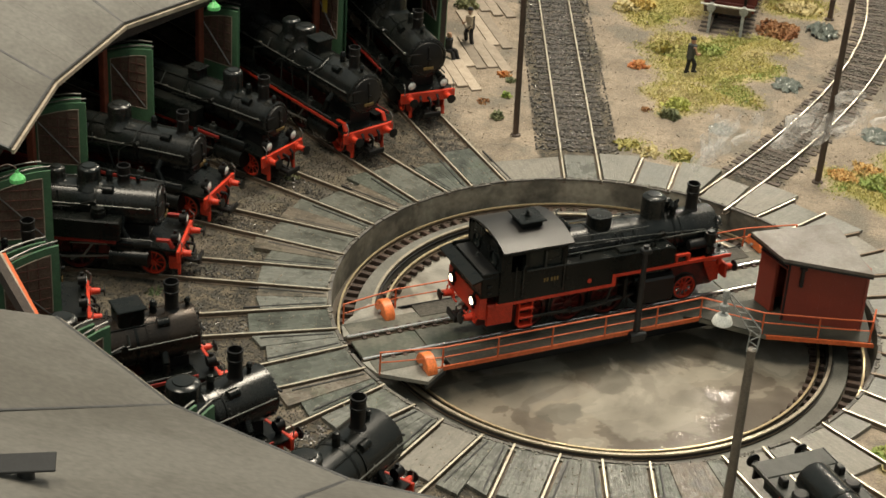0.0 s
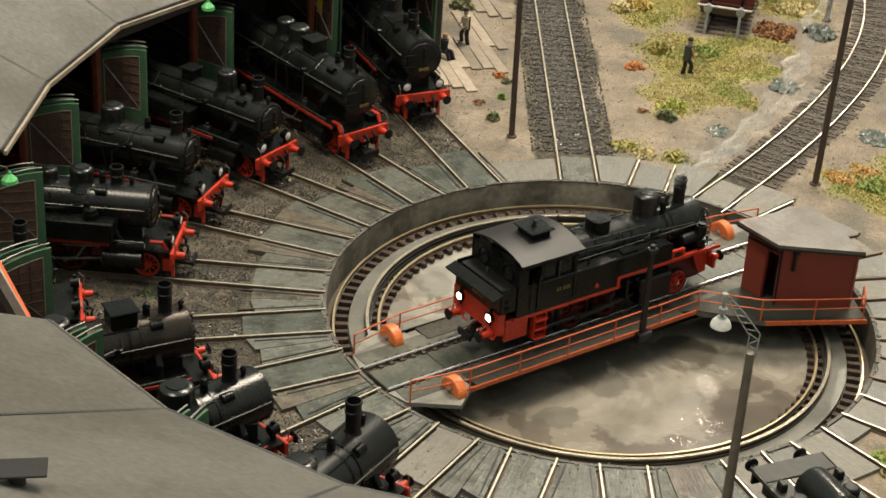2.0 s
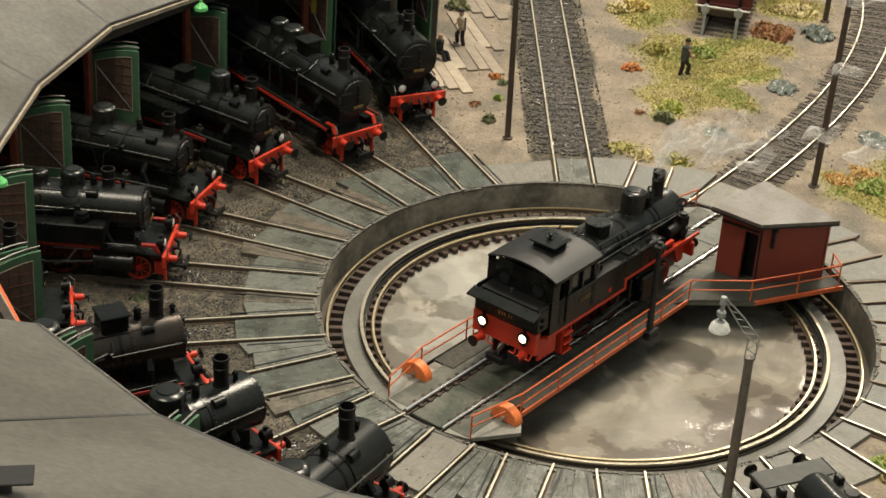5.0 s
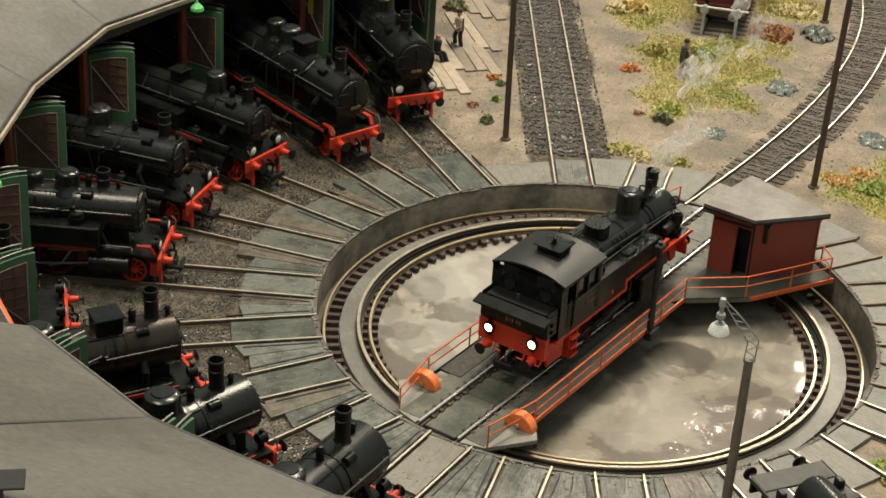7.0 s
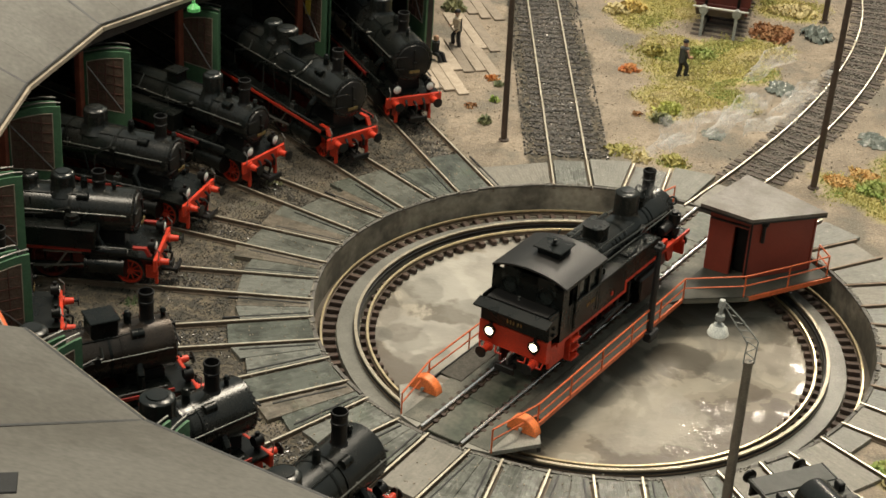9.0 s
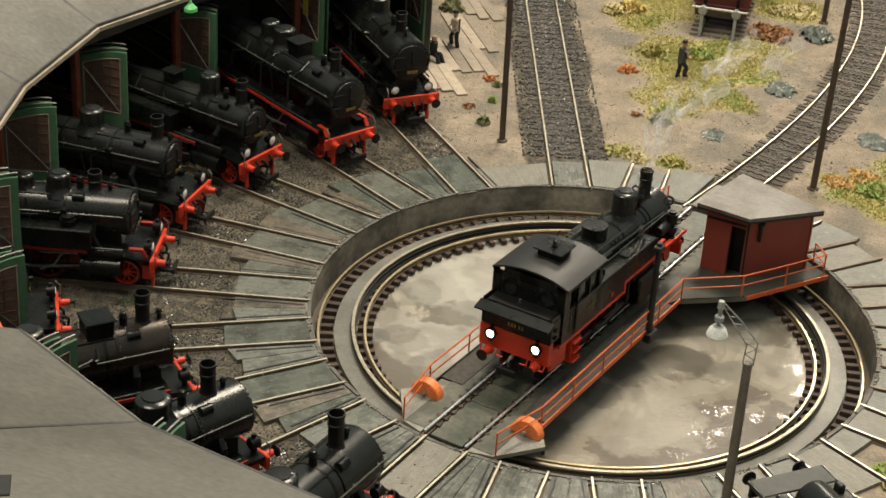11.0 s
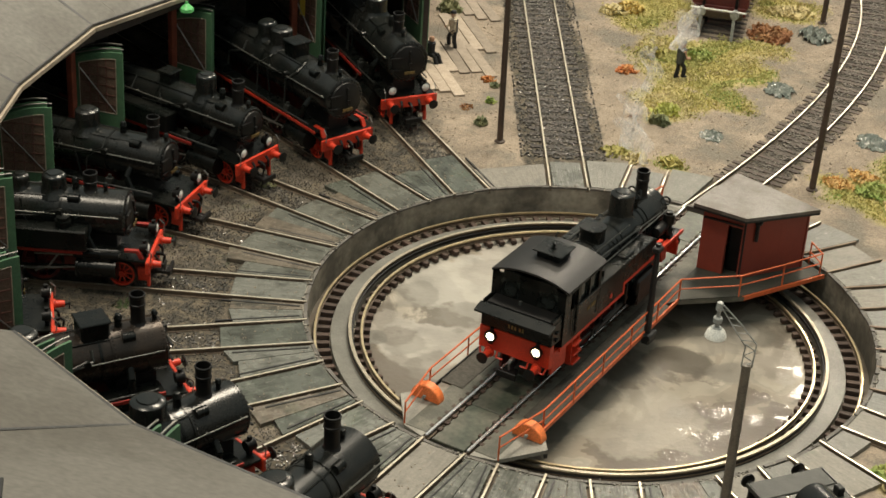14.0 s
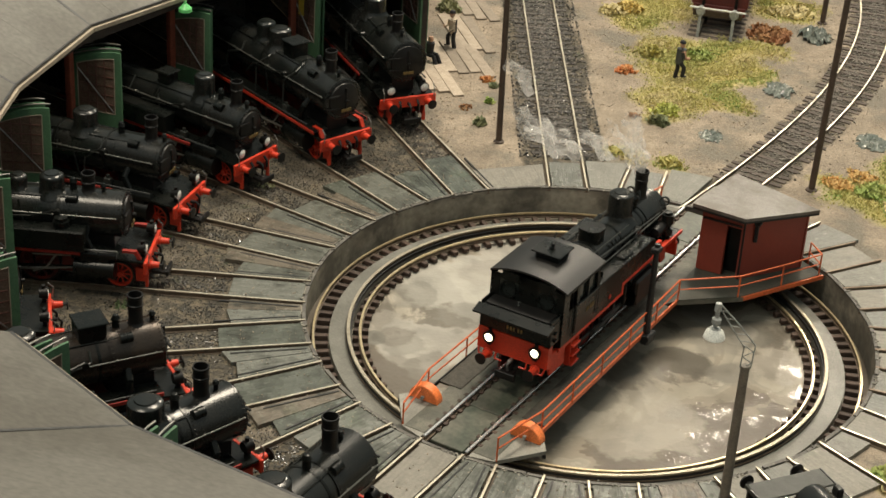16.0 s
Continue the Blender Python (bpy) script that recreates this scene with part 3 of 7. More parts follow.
def build_pit():
    pit = thing("turntable_pit", "round concrete turntable pit with stained wet floor", "pit", kind="structure")
    bm = B()
    lathe(bm, [(0, -15.6), (60, -15.8), (88, -16.0), (116, -16.0)], seg=96)
    part("pit_floor", bm, pit_floor_material(), pit)
    bm = B()
    ring(bm, PIT_R, PIT_R + 2.6, -18, -1.35, 160)
    part("pit_wall", bm, WALLM, pit)
    # edge stones
    count = 66
    stone = B()
    ring(stone, PIT_R - 0.3, PIT_R + 1.1, -1.3, -0.5, 4, 0.1, 360 / count - 0.1)
    for e in (0,):
        bmesh.ops.holes_fill(stone, edges=[x for x in stone.edges if x.is_boundary], sides=4)
    me = finish("edge_stone", stone, KERB, smooth=False)
    for i in range(count):
        a = radians((i + 0.5) * 360 / count)
        out = random.uniform(-0.35, 0.25) * MM
        hang("edge_stone", me, pit, pose(out * math.cos(a), out * math.sin(a), random.uniform(-0.0004, 0.0002), random.uniform(-0.12, 0.12), random.uniform(-0.12, 0.12), i * 360 / count))
    bm = B()
    ring(bm, 94.6, 103.6, -16, -12.6, 128)
    part("ring_kerb", bm, RINGM, pit, "pale smooth concrete ring")
    for r, z, w, mat, nm in ((110.0, -11.6, 0.42, GOLDRAIL, "outer_ring_rail"), (96.0, -9.6, 0.65, RINGSTEEL, "running_rail"), (91.2, -11.3, 0.45, GOLDRAIL, "inner_ring_rail")):
        bm = B()
        ring(bm, r - w, r + w, z - 0.7, z, 160)
        rail = part(nm, bm, mat, pit)
        bm = B()
        ring(bm, r - w * 0.4, r + w * 0.4, z - 2.0, z - 0.65, 160)
        ring(bm, r - w * 1.7, r + w * 1.7, z - 2.5, z - 1.9, 160)
        part("rail_foot", bm, RAIL_SIDE, rail, "dark rusty rail foot")
    bm = B()
    ring(bm, 94.7, 97.0, -12.6, -11.2, 128)
    part("rail_bed", bm, GIRDER, pit)
    for r, n, length in ((107.6, 112, 7.0), (91.0, 96, 6.2)):
        s = B()
        box(s, (0, 0, 0), (length, 2.3, 2.0), 0.15)
        me = finish("sleeper", s, SLEEPER, smooth=False)
        for i in range(n):
            a = 360 * i / n
            x, y = polar(r, a)
            hang("sleeper", me, pit, at_mm(x, y, -14.6 if r < 100 else -14.6, a))
    return pit


# ---- tracks and apron ----
def rail_bars(bm, line, off, z=0.0):
    """Both edges of a rail head and its web along a line in the plan."""
    pts = [Vector((x, y, 0)) for x, y in line]
    out = []
    for i, p in enumerate(pts):
        d = (pts[min(i + 1, len(pts) - 1)] - pts[max(i - 1, 0)]).normalized()
        out.append((p + Vector((-d.y, d.x, 0)) * off, Vector((-d.y, d.x, 0))))
    prof = [(-0.42, 0.0), (0.42, 0.0), (0.5, -0.2), (0.5, -0.7), (0.2, -0.9), (0.2, -1.9), (0.9, -2.1), (0.9, -2.4), (-0.9, -2.4), (-0.9, -2.1), (-0.2, -1.9), (-0.2, -0.9), (-0.5, -0.7), (-0.5, -0.2)]
    rows = [[bm.verts.new(p + n * u + Vector((0, 0, z + w))) for u, w in prof] for p, n in out]
    k = len(prof)
    for a, b in zip(rows, rows[1:]):
        for i in range(k):
            j = (i + 1) % k
            bm.faces.new((a[i], b[i], b[j], a[j]))
    bm.faces.new(rows[0])
    bm.faces.new(rows[-1][::-1])
    return bm


def rail_mesh(name, line, off, head=None):
    bm = rail_bars(B(), line, off)
    me = finish(name, bm, head or RAIL, smooth=False)
    me.materials.append(RAIL_SIDE)
    for p in me.polygons:
        if abs(p.normal.z) < 0.9 or p.center.z < -0.0005:
            p.material_index = 1
    return me


SLEEPER_ME = {}


def build_track(a, r1, sleepers=None, head=None):
    tr = thing("railway_track", "straight track with worn steel rails running to the turntable", "railway track", "tracks round the turntable", "structure", at_mm(0, 0, 0, a))
    for s in (1, -1):
        hang("rail", rail_mesh("rail", [(113.2, 0), (r1, 0)], 8.65 * s, head), tr)
        end = min(r1 - 1, 147.0 + random.uniform(-3, 2))
        if 100 < a < 285:
            part("edge_batten", box(B(), ((115.5 + end) / 2, 12.1 * s, -0.8), (end - 115.5, 0.75, 0.9), 0.1), GIRDER, tr, "dark batten between the plates")
    if sleepers:
        if "g" not in SLEEPER_ME:
            SLEEPER_ME["g"] = finish("sleeper", box(B(), (0, 0, 0), (2.9, 30, 1.6), 0.2), SLEEPER_GREY, smooth=False)
            SLEEPER_ME["d"] = finish("sleeper", box(B(), (0, 0, 0), (2.9, 30, 1.6), 0.2), SLEEPER_DARK, smooth=False)
        r = sleepers
        while r < r1:
            hang("sleeper", SLEEPER_ME["d"], tr, at_mm(r, random.uniform(-0.6, 0.6), -2.55, random.uniform(-1.5, 1.5)))
            r += 7.0
    return tr


def build_curve():
    tr = thing("railway_track", "curved track on grey ballast leaving the turntable", "railway track", "tracks round the turntable", "structure")
    for s in (1, -1):
        hang("rail", rail_mesh("rail", Q_LINE, 8.65 * s), tr)
    d = 0.0
    for (x0, y0), (x1, y1) in zip(Q_LINE, Q_LINE[1:]):
        d += math.hypot(x1 - x0, y1 - y0)
        if d > 7.0:
            d -= 7.0
            if math.hypot(x1, y1) > 152:
                hang("sleeper", SLEEPER_ME["g"], tr, at_mm(x1, y1, -2.45, math.degrees(math.atan2(y1 - y0, x1 - x0)) + random.uniform(-1.5, 1.5)))
    return tr


def slab(a_lo, a_hi, r0, r1, inset_lo, inset_hi, top=-0.55, jag=0.0):
    """A paving slab between two bearings; insets in mm push its sides inwards."""
    pts = []
    for a, ins, rs in ((a_lo, inset_lo, (r0, r1)), (a_hi, -inset_hi, (r1, r0))):
        for r in rs:
            x, y = polar(r + (random.uniform(-jag, jag) if r == r1 else 0), a)
            nx, ny = -math.sin(radians(a)), math.cos(radians(a))
            pts.append((x + nx * ins, y + ny * ins))
    return prism(B(), pts, -2.6, top)


def build_apron():
    pav = thing("apron_pavement", "stone slabs laid between the rails round the turntable pit", "pavement", kind="structure")
    order = sorted(TRACKS.values())
    for i, a in enumerate(order):
        b = order[(i + 1) % len(order)] + (360 if i == len(order) - 1 else 0)
        dark = 100 < a < 290
        mat = PLATE if dark else PLATE_LIGHT
        r1 = 147 if dark else 141
        r0 = PIT_R + 1.3
        # between the rails of one track
        part("slab", slab(a, a, r0, r1 + random.uniform(-2, 4), -7.2, -7.2, -0.75, 1.0), PLATE_LIGHT if 239 < a < 241 else mat if not 80 < a < 100 else PLATE, pav, smooth=False)
        # between this track and the next, in two or three strips
        gap = b - a
        n = 1 if not dark else 2 if gap < 19 else 3
        if 309 < a < 312:
            r1 = 127  # the next slab is broken off and sand lies behind it
        cuts = [a + gap * k / n + (random.uniform(-0.6, 0.6) if 0 < k < n else 0) for k in range(n + 1)]
        for k in range(n):
            lo, hi = cuts[k], cuts[k + 1]
            part("slab", slab(lo, hi, r0, r1 + random.uniform(-5, 7), 10.3 if k == 0 else 0.15, 10.3 if k == n - 1 else 0.15, -0.6 + random.uniform(-0.15, 0.15), 2.0), mat, pav, smooth=False)
    return pav


# ---- turntable bridge ----
def railing(parent, pts, height=9.5, posts=None):
    """Orange handrail with a middle bar along a line of (x, y, z), and its posts."""
    for name, h, r in (("handrail", height, 0.36), ("middle_bar", height * 0.52, 0.3)):
        for (x0, y0, z0), (x1, y1, z1) in zip(pts, pts[1:]):
            part(name, cyl(B(), (x0, y0, z0 + h), (x1, y1, z1 + h), r, seg=6), ORANGE, parent)
    for x, y, z in posts or pts:
        part("railing_post", cyl(B(), (x, y, z - 0.5), (x, y, z + height + 0.2), 0.36, seg=6), ORANGE, parent)


def wheel_cover(parent, x, y):
    """Half-round cover over a running wheel, which rolls across the bridge's length."""
    bm = B()
    front, back = [], []
    for t in range(0, 181, 15):
        u, z = y + 6.2 * math.cos(radians(t)), -1.0 + 6.2 * math.sin(radians(t))
        front.append(bm.verts.new((x - 2.1, u, z)))
        back.append(bm.verts.new((x + 2.1, u, z)))
    bm.faces.new(front)
    bm.faces.new(back[::-1])
    for k in range(len(front)):
        n = (k + 1) % len(front)
        bm.faces.new((front[n], front[k], back[k], back[n]))
    bmesh.ops.bevel(bm, geom=list(bm.edges), offset=0.3, segments=1, affect="EDGES")
    cover = part("wheel_cover", bm, ORANGE_BRIGHT, parent, "bright orange half-round wheel cover")
    part("axle_stub", cyl(B(), (x + 2.0, y, 0.6), (x + 3.2, y, 0.6), 0.7, seg=8), GREYMETAL, cover, "pale axle end")


def build_bridge():
    br = thing("turntable_bridge", "steel turntable bridge with orange railings and a red hut", "turntable")
    for s in (1, -1):
        bm = B()
        box(bm, (0, 8.65 * s, -0.5), (222.5, 1.1, 1.0), 0.15)
        rl = part("rail", bm, BRIGHT, br, "polished bridge rail")
        part("rail_foot", box(box(B(), (0, 8.65 * s, -1.6), (222.5, 0.7, 1.4)), (0, 8.65 * s, -2.2), (222.5, 2.2, 0.5)), RAIL_SIDE, rl)
        bm = B()
        side_prism(bm, [(-108, -2.6), (108, -2.6), (108, -5), (84, -6), (66, -13), (-66, -13), (-84, -6), (-108, -5)], 12.5 * s - 1, 12.5 * s + 1)
        part("girder", bm, GIRDER, br)
        # track walkway strip beside the rail
        bm = B()
        box(bm, (0, 14.3 * s, -1.4), (218, 8.6, 1.2), 0.15)
        part("side_deck", bm, DECK, br)
    plank = finish("deck_plank", box(B(), (0, 0, 0), (27.3, 13.4, 1.2), 0.2), DECKGREEN, smooth=False)
    for i in range(8):
        hang("deck_plank", plank, br, at_mm(-96.6 + 27.6 * i, 0, -2.0 + random.uniform(-0.12, 0.12)))
    tie = finish("sleeper", box(B(), (0, 0, 0), (1.8, 1.8, 1.2), 0.15), SLEEPER, smooth=False)
    for i in range(42):
        for s in (1, -1):
            hang("rail_chair", tie, br, at_mm(-105 + 5.1 * i, s * 10.3, -1.2))
            hang("rail_chair", tie, br, at_mm(-105 + 5.1 * i, s * 7.0, -1.5))
    # walkways
    part("walkway", box(B(), (27, 18.5, -1.0), (106, 9.4, 1.0), 0.1), GRATE, br)
    part("walkway", box(B(), (-2, -18.5, -1.0), (158, 9.4, 1.0), 0.1), GRATE, br)
    part("edge_strip", box(B(), (27, 23.7, -1.4), (122, 0.8, 1.9), 0.1), ORANGE, br)
    part("edge_strip", box(B(), (0, -23.6, -1.1), (166, 0.6, 1.6), 0.1), GIRDER, br)
    for sx in (1, -1):
        for sy in (1, -1):
            if sx < 0 and sy > 0:
                continue
            pts = [(112 * sx, 10 * sy), (109.5 * sx, 19 * sy), (93 * sx, 31 * sy), (82 * sx, 23 * sy), (82 * sx, 10 * sy)]
            part("end_platform", prism(B(), pts if sx * sy > 0 else pts[::-1], -2.6, -1.0), PALEPLATE, br, "pale grey end platform")
            part("platform_edge", prism(B(), [(94, 30.2 * sy), (93.2, 31.2 * sy), (82, 23.2 * sy), (82, 22 * sy)] if sx > 0 else [(-94, 30.2 * sy), (-93.2, 31.2 * sy), (-82, 23.2 * sy), (-82, 22 * sy)], -4.4, -2.64), GIRDER, br)
            wheel_cover(br, 89.5 * sx, 21.5 * sy)
    # hut deck
    deck = [(-20, 18.5), (-33, 24), (-51.7, 44), (-90.8, 64.6), (-104, 40), (-108, 18.5)]
    part("hut_deck", prism(B(), deck, -2.6, -0.6), DECKDARK, br)
    part("deck_rim", prism(B(), [(-52.2, 45), (-91, 65.6), (-90.6, 64.4), (-51.8, 43.8)], -2.8, -0.9), ORANGE, br)
    part("deck_rim", prism(B(), [(-33.4, 25), (-52.0, 45.2), (-51.4, 44.4), (-32.6, 24.2)], -2.8, -0.7), DECK, br)
    near = [(108.5, 19.5, -1), (84, 24, -1), (60, 24, -1), (36, 24, -1), (12, 24, -1), (-12, 24, -1), (-33, 24, -0.6), (-51, 43, -0.6), (-71, 54, -0.6), (-90, 63.5, -0.6), (-97, 56, -0.6)]
    railing(br, near)
    railing(br, [(108.5, -19.5, -1), (84, -24, -1), (56, -24, -1), (28, -24, -1)], 9.0)
    railing(br, [(-108.5, -19.5, -1), (-84, -24, -1), (-56, -24, -1), (-28, -24, -1)], 9.0)
    # power mast at the middle
    bm = B()
    cyl(bm, (-2.5, 24.5, -3), (-2.5, 24.5, 38), 1.5, 1.0, 10)
    part("mast", bm, GIRDER, br, "black round mast at the bridge side")
    bm = B()
    box(bm, (-2.5, 25.2, -3.0), (7, 3.6, 4.2), 0.6)
    cyl(bm, (-6, 26, -2), (1, 26, -2), 1.2, seg=10)
    part("mast_bracket", bm, GIRDER, br)
    bm = B()
    box(bm, (-2.5, 24.5, 36.6), (4.2, 3.4, 2.2), 0.4)
    cyl(bm, (-2.5, 24.5, 37.4), (-2.5, 24.5, 39), 1.1, seg=10)
    part("mast_cap", bm, GIRDER, br)
    build_hut(br)
    return br


def build_hut(br):
    plan = [(-63, 18.5), (-64.5, 37), (-91.5, 55), (-97, 20)]
    roofp = [(-58.6, 15.2), (-59.6, 38.6), (-89.5, 59.5), (-99.5, 17.5)]
    hi = [29.5, 29.0, 27.5, 28.0]
    n = len(plan)
    for i in range(n):
        (x0, y0), (x1, y1) = plan[i], plan[(i + 1) % n]
        d = Vector((x1 - x0, y1 - y0)).normalized()
        nn = Vector((d.y, -d.x))

        def piece(s0, s1, z0, z1, name, mat, out=0.0, thick=1.2):
            a = Vector((x0, y0)) + d * s0 + nn * out
            b = Vector((x0, y0)) + d * s1 + nn * out
            c, e = b - nn * thick, a - nn * thick
            return part(name, prism(B(), [tuple(a), tuple(b), tuple(c), tuple(e)], z0, z1), mat, br, smooth=False)
        length = math.hypot(x1 - x0, y1 - y0)
        if i == 0:
            piece(0, 11.2, -0.6, 29, "hut_wall", HUTRED)
            piece(11.2, 17.4, 22.5, 29, "hut_wall", HUTRED)
            piece(17.4, length, -0.6, 29, "hut_wall", HUTRED)
            piece(11.2, 17.4, -0.6, 22.5, "hut_inside", SOOT, -5.0)
            piece(0.8, 11.0, -0.4, 23.5, "hut_door", HUTRED, 0.5, 0.5)
            piece(0.4, 17.6, 23.5, 24.3, "door_runner", GIRDER, 0.7, 0.6)
            piece(length - 0.5, length + 0.3, -0.6, 28.9, "corner_post", GIRDER, 0.25, 0.6)
        else:
            s = 0.0
            while s < length - 0.1:
                e = min(s + 4.6, length)
                piece(s, e - 0.012, -0.6, 28.4, "hut_board", HUTRED, 0.0 if i != 1 else random.uniform(-0.015, 0.015))
                s = e
    a = Vector(plan[1])
    d = (Vector(plan[2]) - a).normalized()
    nn = Vector((d.y, -d.x))
    p = a + d * 5.5 + nn * 0.9
    part("wall_lamp", box(box(B(), (p.x, p.y, 21), (1.5, 1.5, 9), 0.3), (p.x + nn.x * 0.5, p.y + nn.y * 0.5, 25.5), (2.6, 2.6, 1.6), 0.3), GIRDER, br, "black wall lantern bracket")
    part("hut_roof", prism(B(), roofp, [h - 0.1 for h in hi], [h + 1.3 for h in hi]), HUTROOF, br, "weathered grey felt roof")
    part("roof_edge", prism(B(), [(x * 1.0, y) for x, y in roofp], [h - 1.1 for h in hi], [h - 0.15 for h in hi]), GIRDER, br)


# ---- engine shed ----
def build_shed():
    shed = thing("engine_shed", "engine shed with grey felt roof and pale eaves board", "building")
    ZR, RHO, FAR, RISE = 63.6, 242.0, 420.0, 80.0
    mids = [TRACKS["B"] - 7.8] + [a + 7.8 for a in SHED] + [263.5]

    corner = {round(a, 1): (RHO, a) for a in mids}
    corner[154.2], corner[169.8], corner[185.4] = (RHO + 3.0, 153.1), (RHO - 2.5, 169.6), (RHO - 2.5, 185.4)

    def up(r):
        return ZR + RISE * (r - RHO) / (FAR - RHO)
    for a, b in zip(mids, mids[1:]):
        part("lintel", prism(B(), [polar(RHO + 5, a), polar(RHO + 5, b), polar(RHO + 8, b), polar(RHO + 8, a)], 57, 62.5), SHEDWALL, shed, smooth=False)
        part("back_wall", prism(B(), [polar(412, a), polar(412, b), polar(416, b), polar(416, a)], -3, ZR + 72), SHEDWALL, shed, smooth=False)
        if 184 < a < 212:
            # two bays stand without their roof: only the bare purlin is there
            continue
        (r0, a0), (r1, b1) = corner[round(a, 1)], corner[round(b, 1)]
        (x0, y0), (x1, y1) = polar(r0, a0), polar(r1, b1)
        (x2, y2), (x3, y3) = polar(FAR, a), polar(FAR, b)
        n = 1 if a > 212 else 4
        for k in range(n):
            u, v = k / n + 0.0006, (k + 1) / n - 0.0006
            pts = [(x0 + (x1 - x0) * u, y0 + (y1 - y0) * u), (x0 + (x1 - x0) * v, y0 + (y1 - y0) * v), (x2 + (x3 - x2) * v, y2 + (y3 - y2) * v), (x2 + (x3 - x2) * u, y2 + (y3 - y2) * u)]
            dz = random.uniform(-0.05, 0.05)
            part("roof_sheet", prism(B(), pts, [ZR, ZR, ZR + RISE, ZR + RISE], [ZR + 1.6 + dz, ZR + 1.6 + dz, ZR + RISE + 1.6, ZR + RISE + 1.6]), ROOFM, shed, smooth=False)
        part("eaves_board", prism(B(), [polar(r0 - 1.3, a0 + 0.05), polar(r1 - 1.3, b1 - 0.05), polar(r1 - 0.1, b1 - 0.05), polar(r0 - 0.1, a0 + 0.05)], ZR - 1.0, ZR + 0.8), FASCIA, shed, "pale worn wooden eaves board", smooth=False)
        part("roof_edge", prism(B(), [polar(r0 - 0.05, a0 + 0.05), polar(r1 - 0.05, b1 - 0.05), polar(r1 + 0.9, b1 - 0.05), polar(r0 + 0.9, a0 + 0.05)], ZR + 1.2, ZR + 2.1), GUTTER, shed, smooth=False)
        bm = B()
        prism(bm, [polar(r1 + 0.5, b1 - 0.17), polar(r1 + 0.5, b1 + 0.17), polar(FAR - 2, b + 0.1), polar(FAR - 2, b - 0.1)], [ZR + 1.2, ZR + 1.2, ZR + RISE + 1, ZR + RISE + 1], [ZR + 1.85, ZR + 1.85, ZR + RISE + 1.85, ZR + RISE + 1.85])
        part("seam_strip", bm, GUTTER, shed, smooth=False)
    for a, q in zip(mids, (12, 16, 16, 12.5, 9.5, 7.5, 7, 7, 7, 7)):
        x, y = polar(RHO + q, a)
        part("gate_post", box(B(), (x, y, 29), (3.2, 3.2, 62), 0.3, a), PILLAR, shed)
    # bare roof beam of the open bays, laid from post to post
    a, b = polar(RHO + 2, 201), polar(RHO + 2, 214.5)
    d = Vector((b[0] - a[0], b[1] - a[1])).normalized()
    nn = Vector((-d.y, d.x)) * 2.2
    part("roof_beam", prism(B(), [(a[0] - nn.x, a[1] - nn.y), (b[0] - nn.x, b[1] - nn.y), (b[0] + nn.x, b[1] + nn.y), (a[0] + nn.x, a[1] + nn.y)], 51, 55), ORANGE, shed, "orange-red painted roof beam")
    part("beam_strip", prism(B(), [(a[0] - nn.x * 0.4, a[1] - nn.y * 0.4), (b[0] - nn.x * 0.4, b[1] - nn.y * 0.4), (b[0] + nn.x * 0.4, b[1] + nn.y * 0.4), (a[0] + nn.x * 0.4, a[1] + nn.y * 0.4)], 55, 55.5), FASCIA, shed)
    for a in (mids[0], mids[-1]):
        part("end_wall", prism(B(), [polar(RHO + 9, a - 0.3), polar(RHO + 9, a + 0.3), polar(412, a + 0.2), polar(412, a - 0.2)], -3, [ZR - 0.5, ZR - 0.5, ZR + 70, ZR + 70]), SHEDWALL, shed, smooth=False)
    # smoke vent on the roof
    vx, vy = polar(336, 240)
    vent = thing("roof_vent", "dark metal smoke vent on the grey shed roof", "vent", at=at_mm(vx, vy, up(336) + 1.0, 10))
    part("pipe", cyl(B(), (0, 0, -3), (0, 0, 6), 2.2, seg=16), GUTTER, vent)
    part("cover", box(B(), (0, 0, 6.3), (15, 8, 0.7), 0.2), GIRDER, vent, "flat dark cover plate")
    return shed


first_door = []
# where the free edge of each door stands: distance and bearing
FREE_EDGE = ((250.0, 107.9), (240.5, 121.6), (237.0, 137.1), (232.5, 152.2), (229.0, 168.0), (225.5, 184.4), (222.5, 200.2), (222.0, 215.9), (222.0, 231.5))


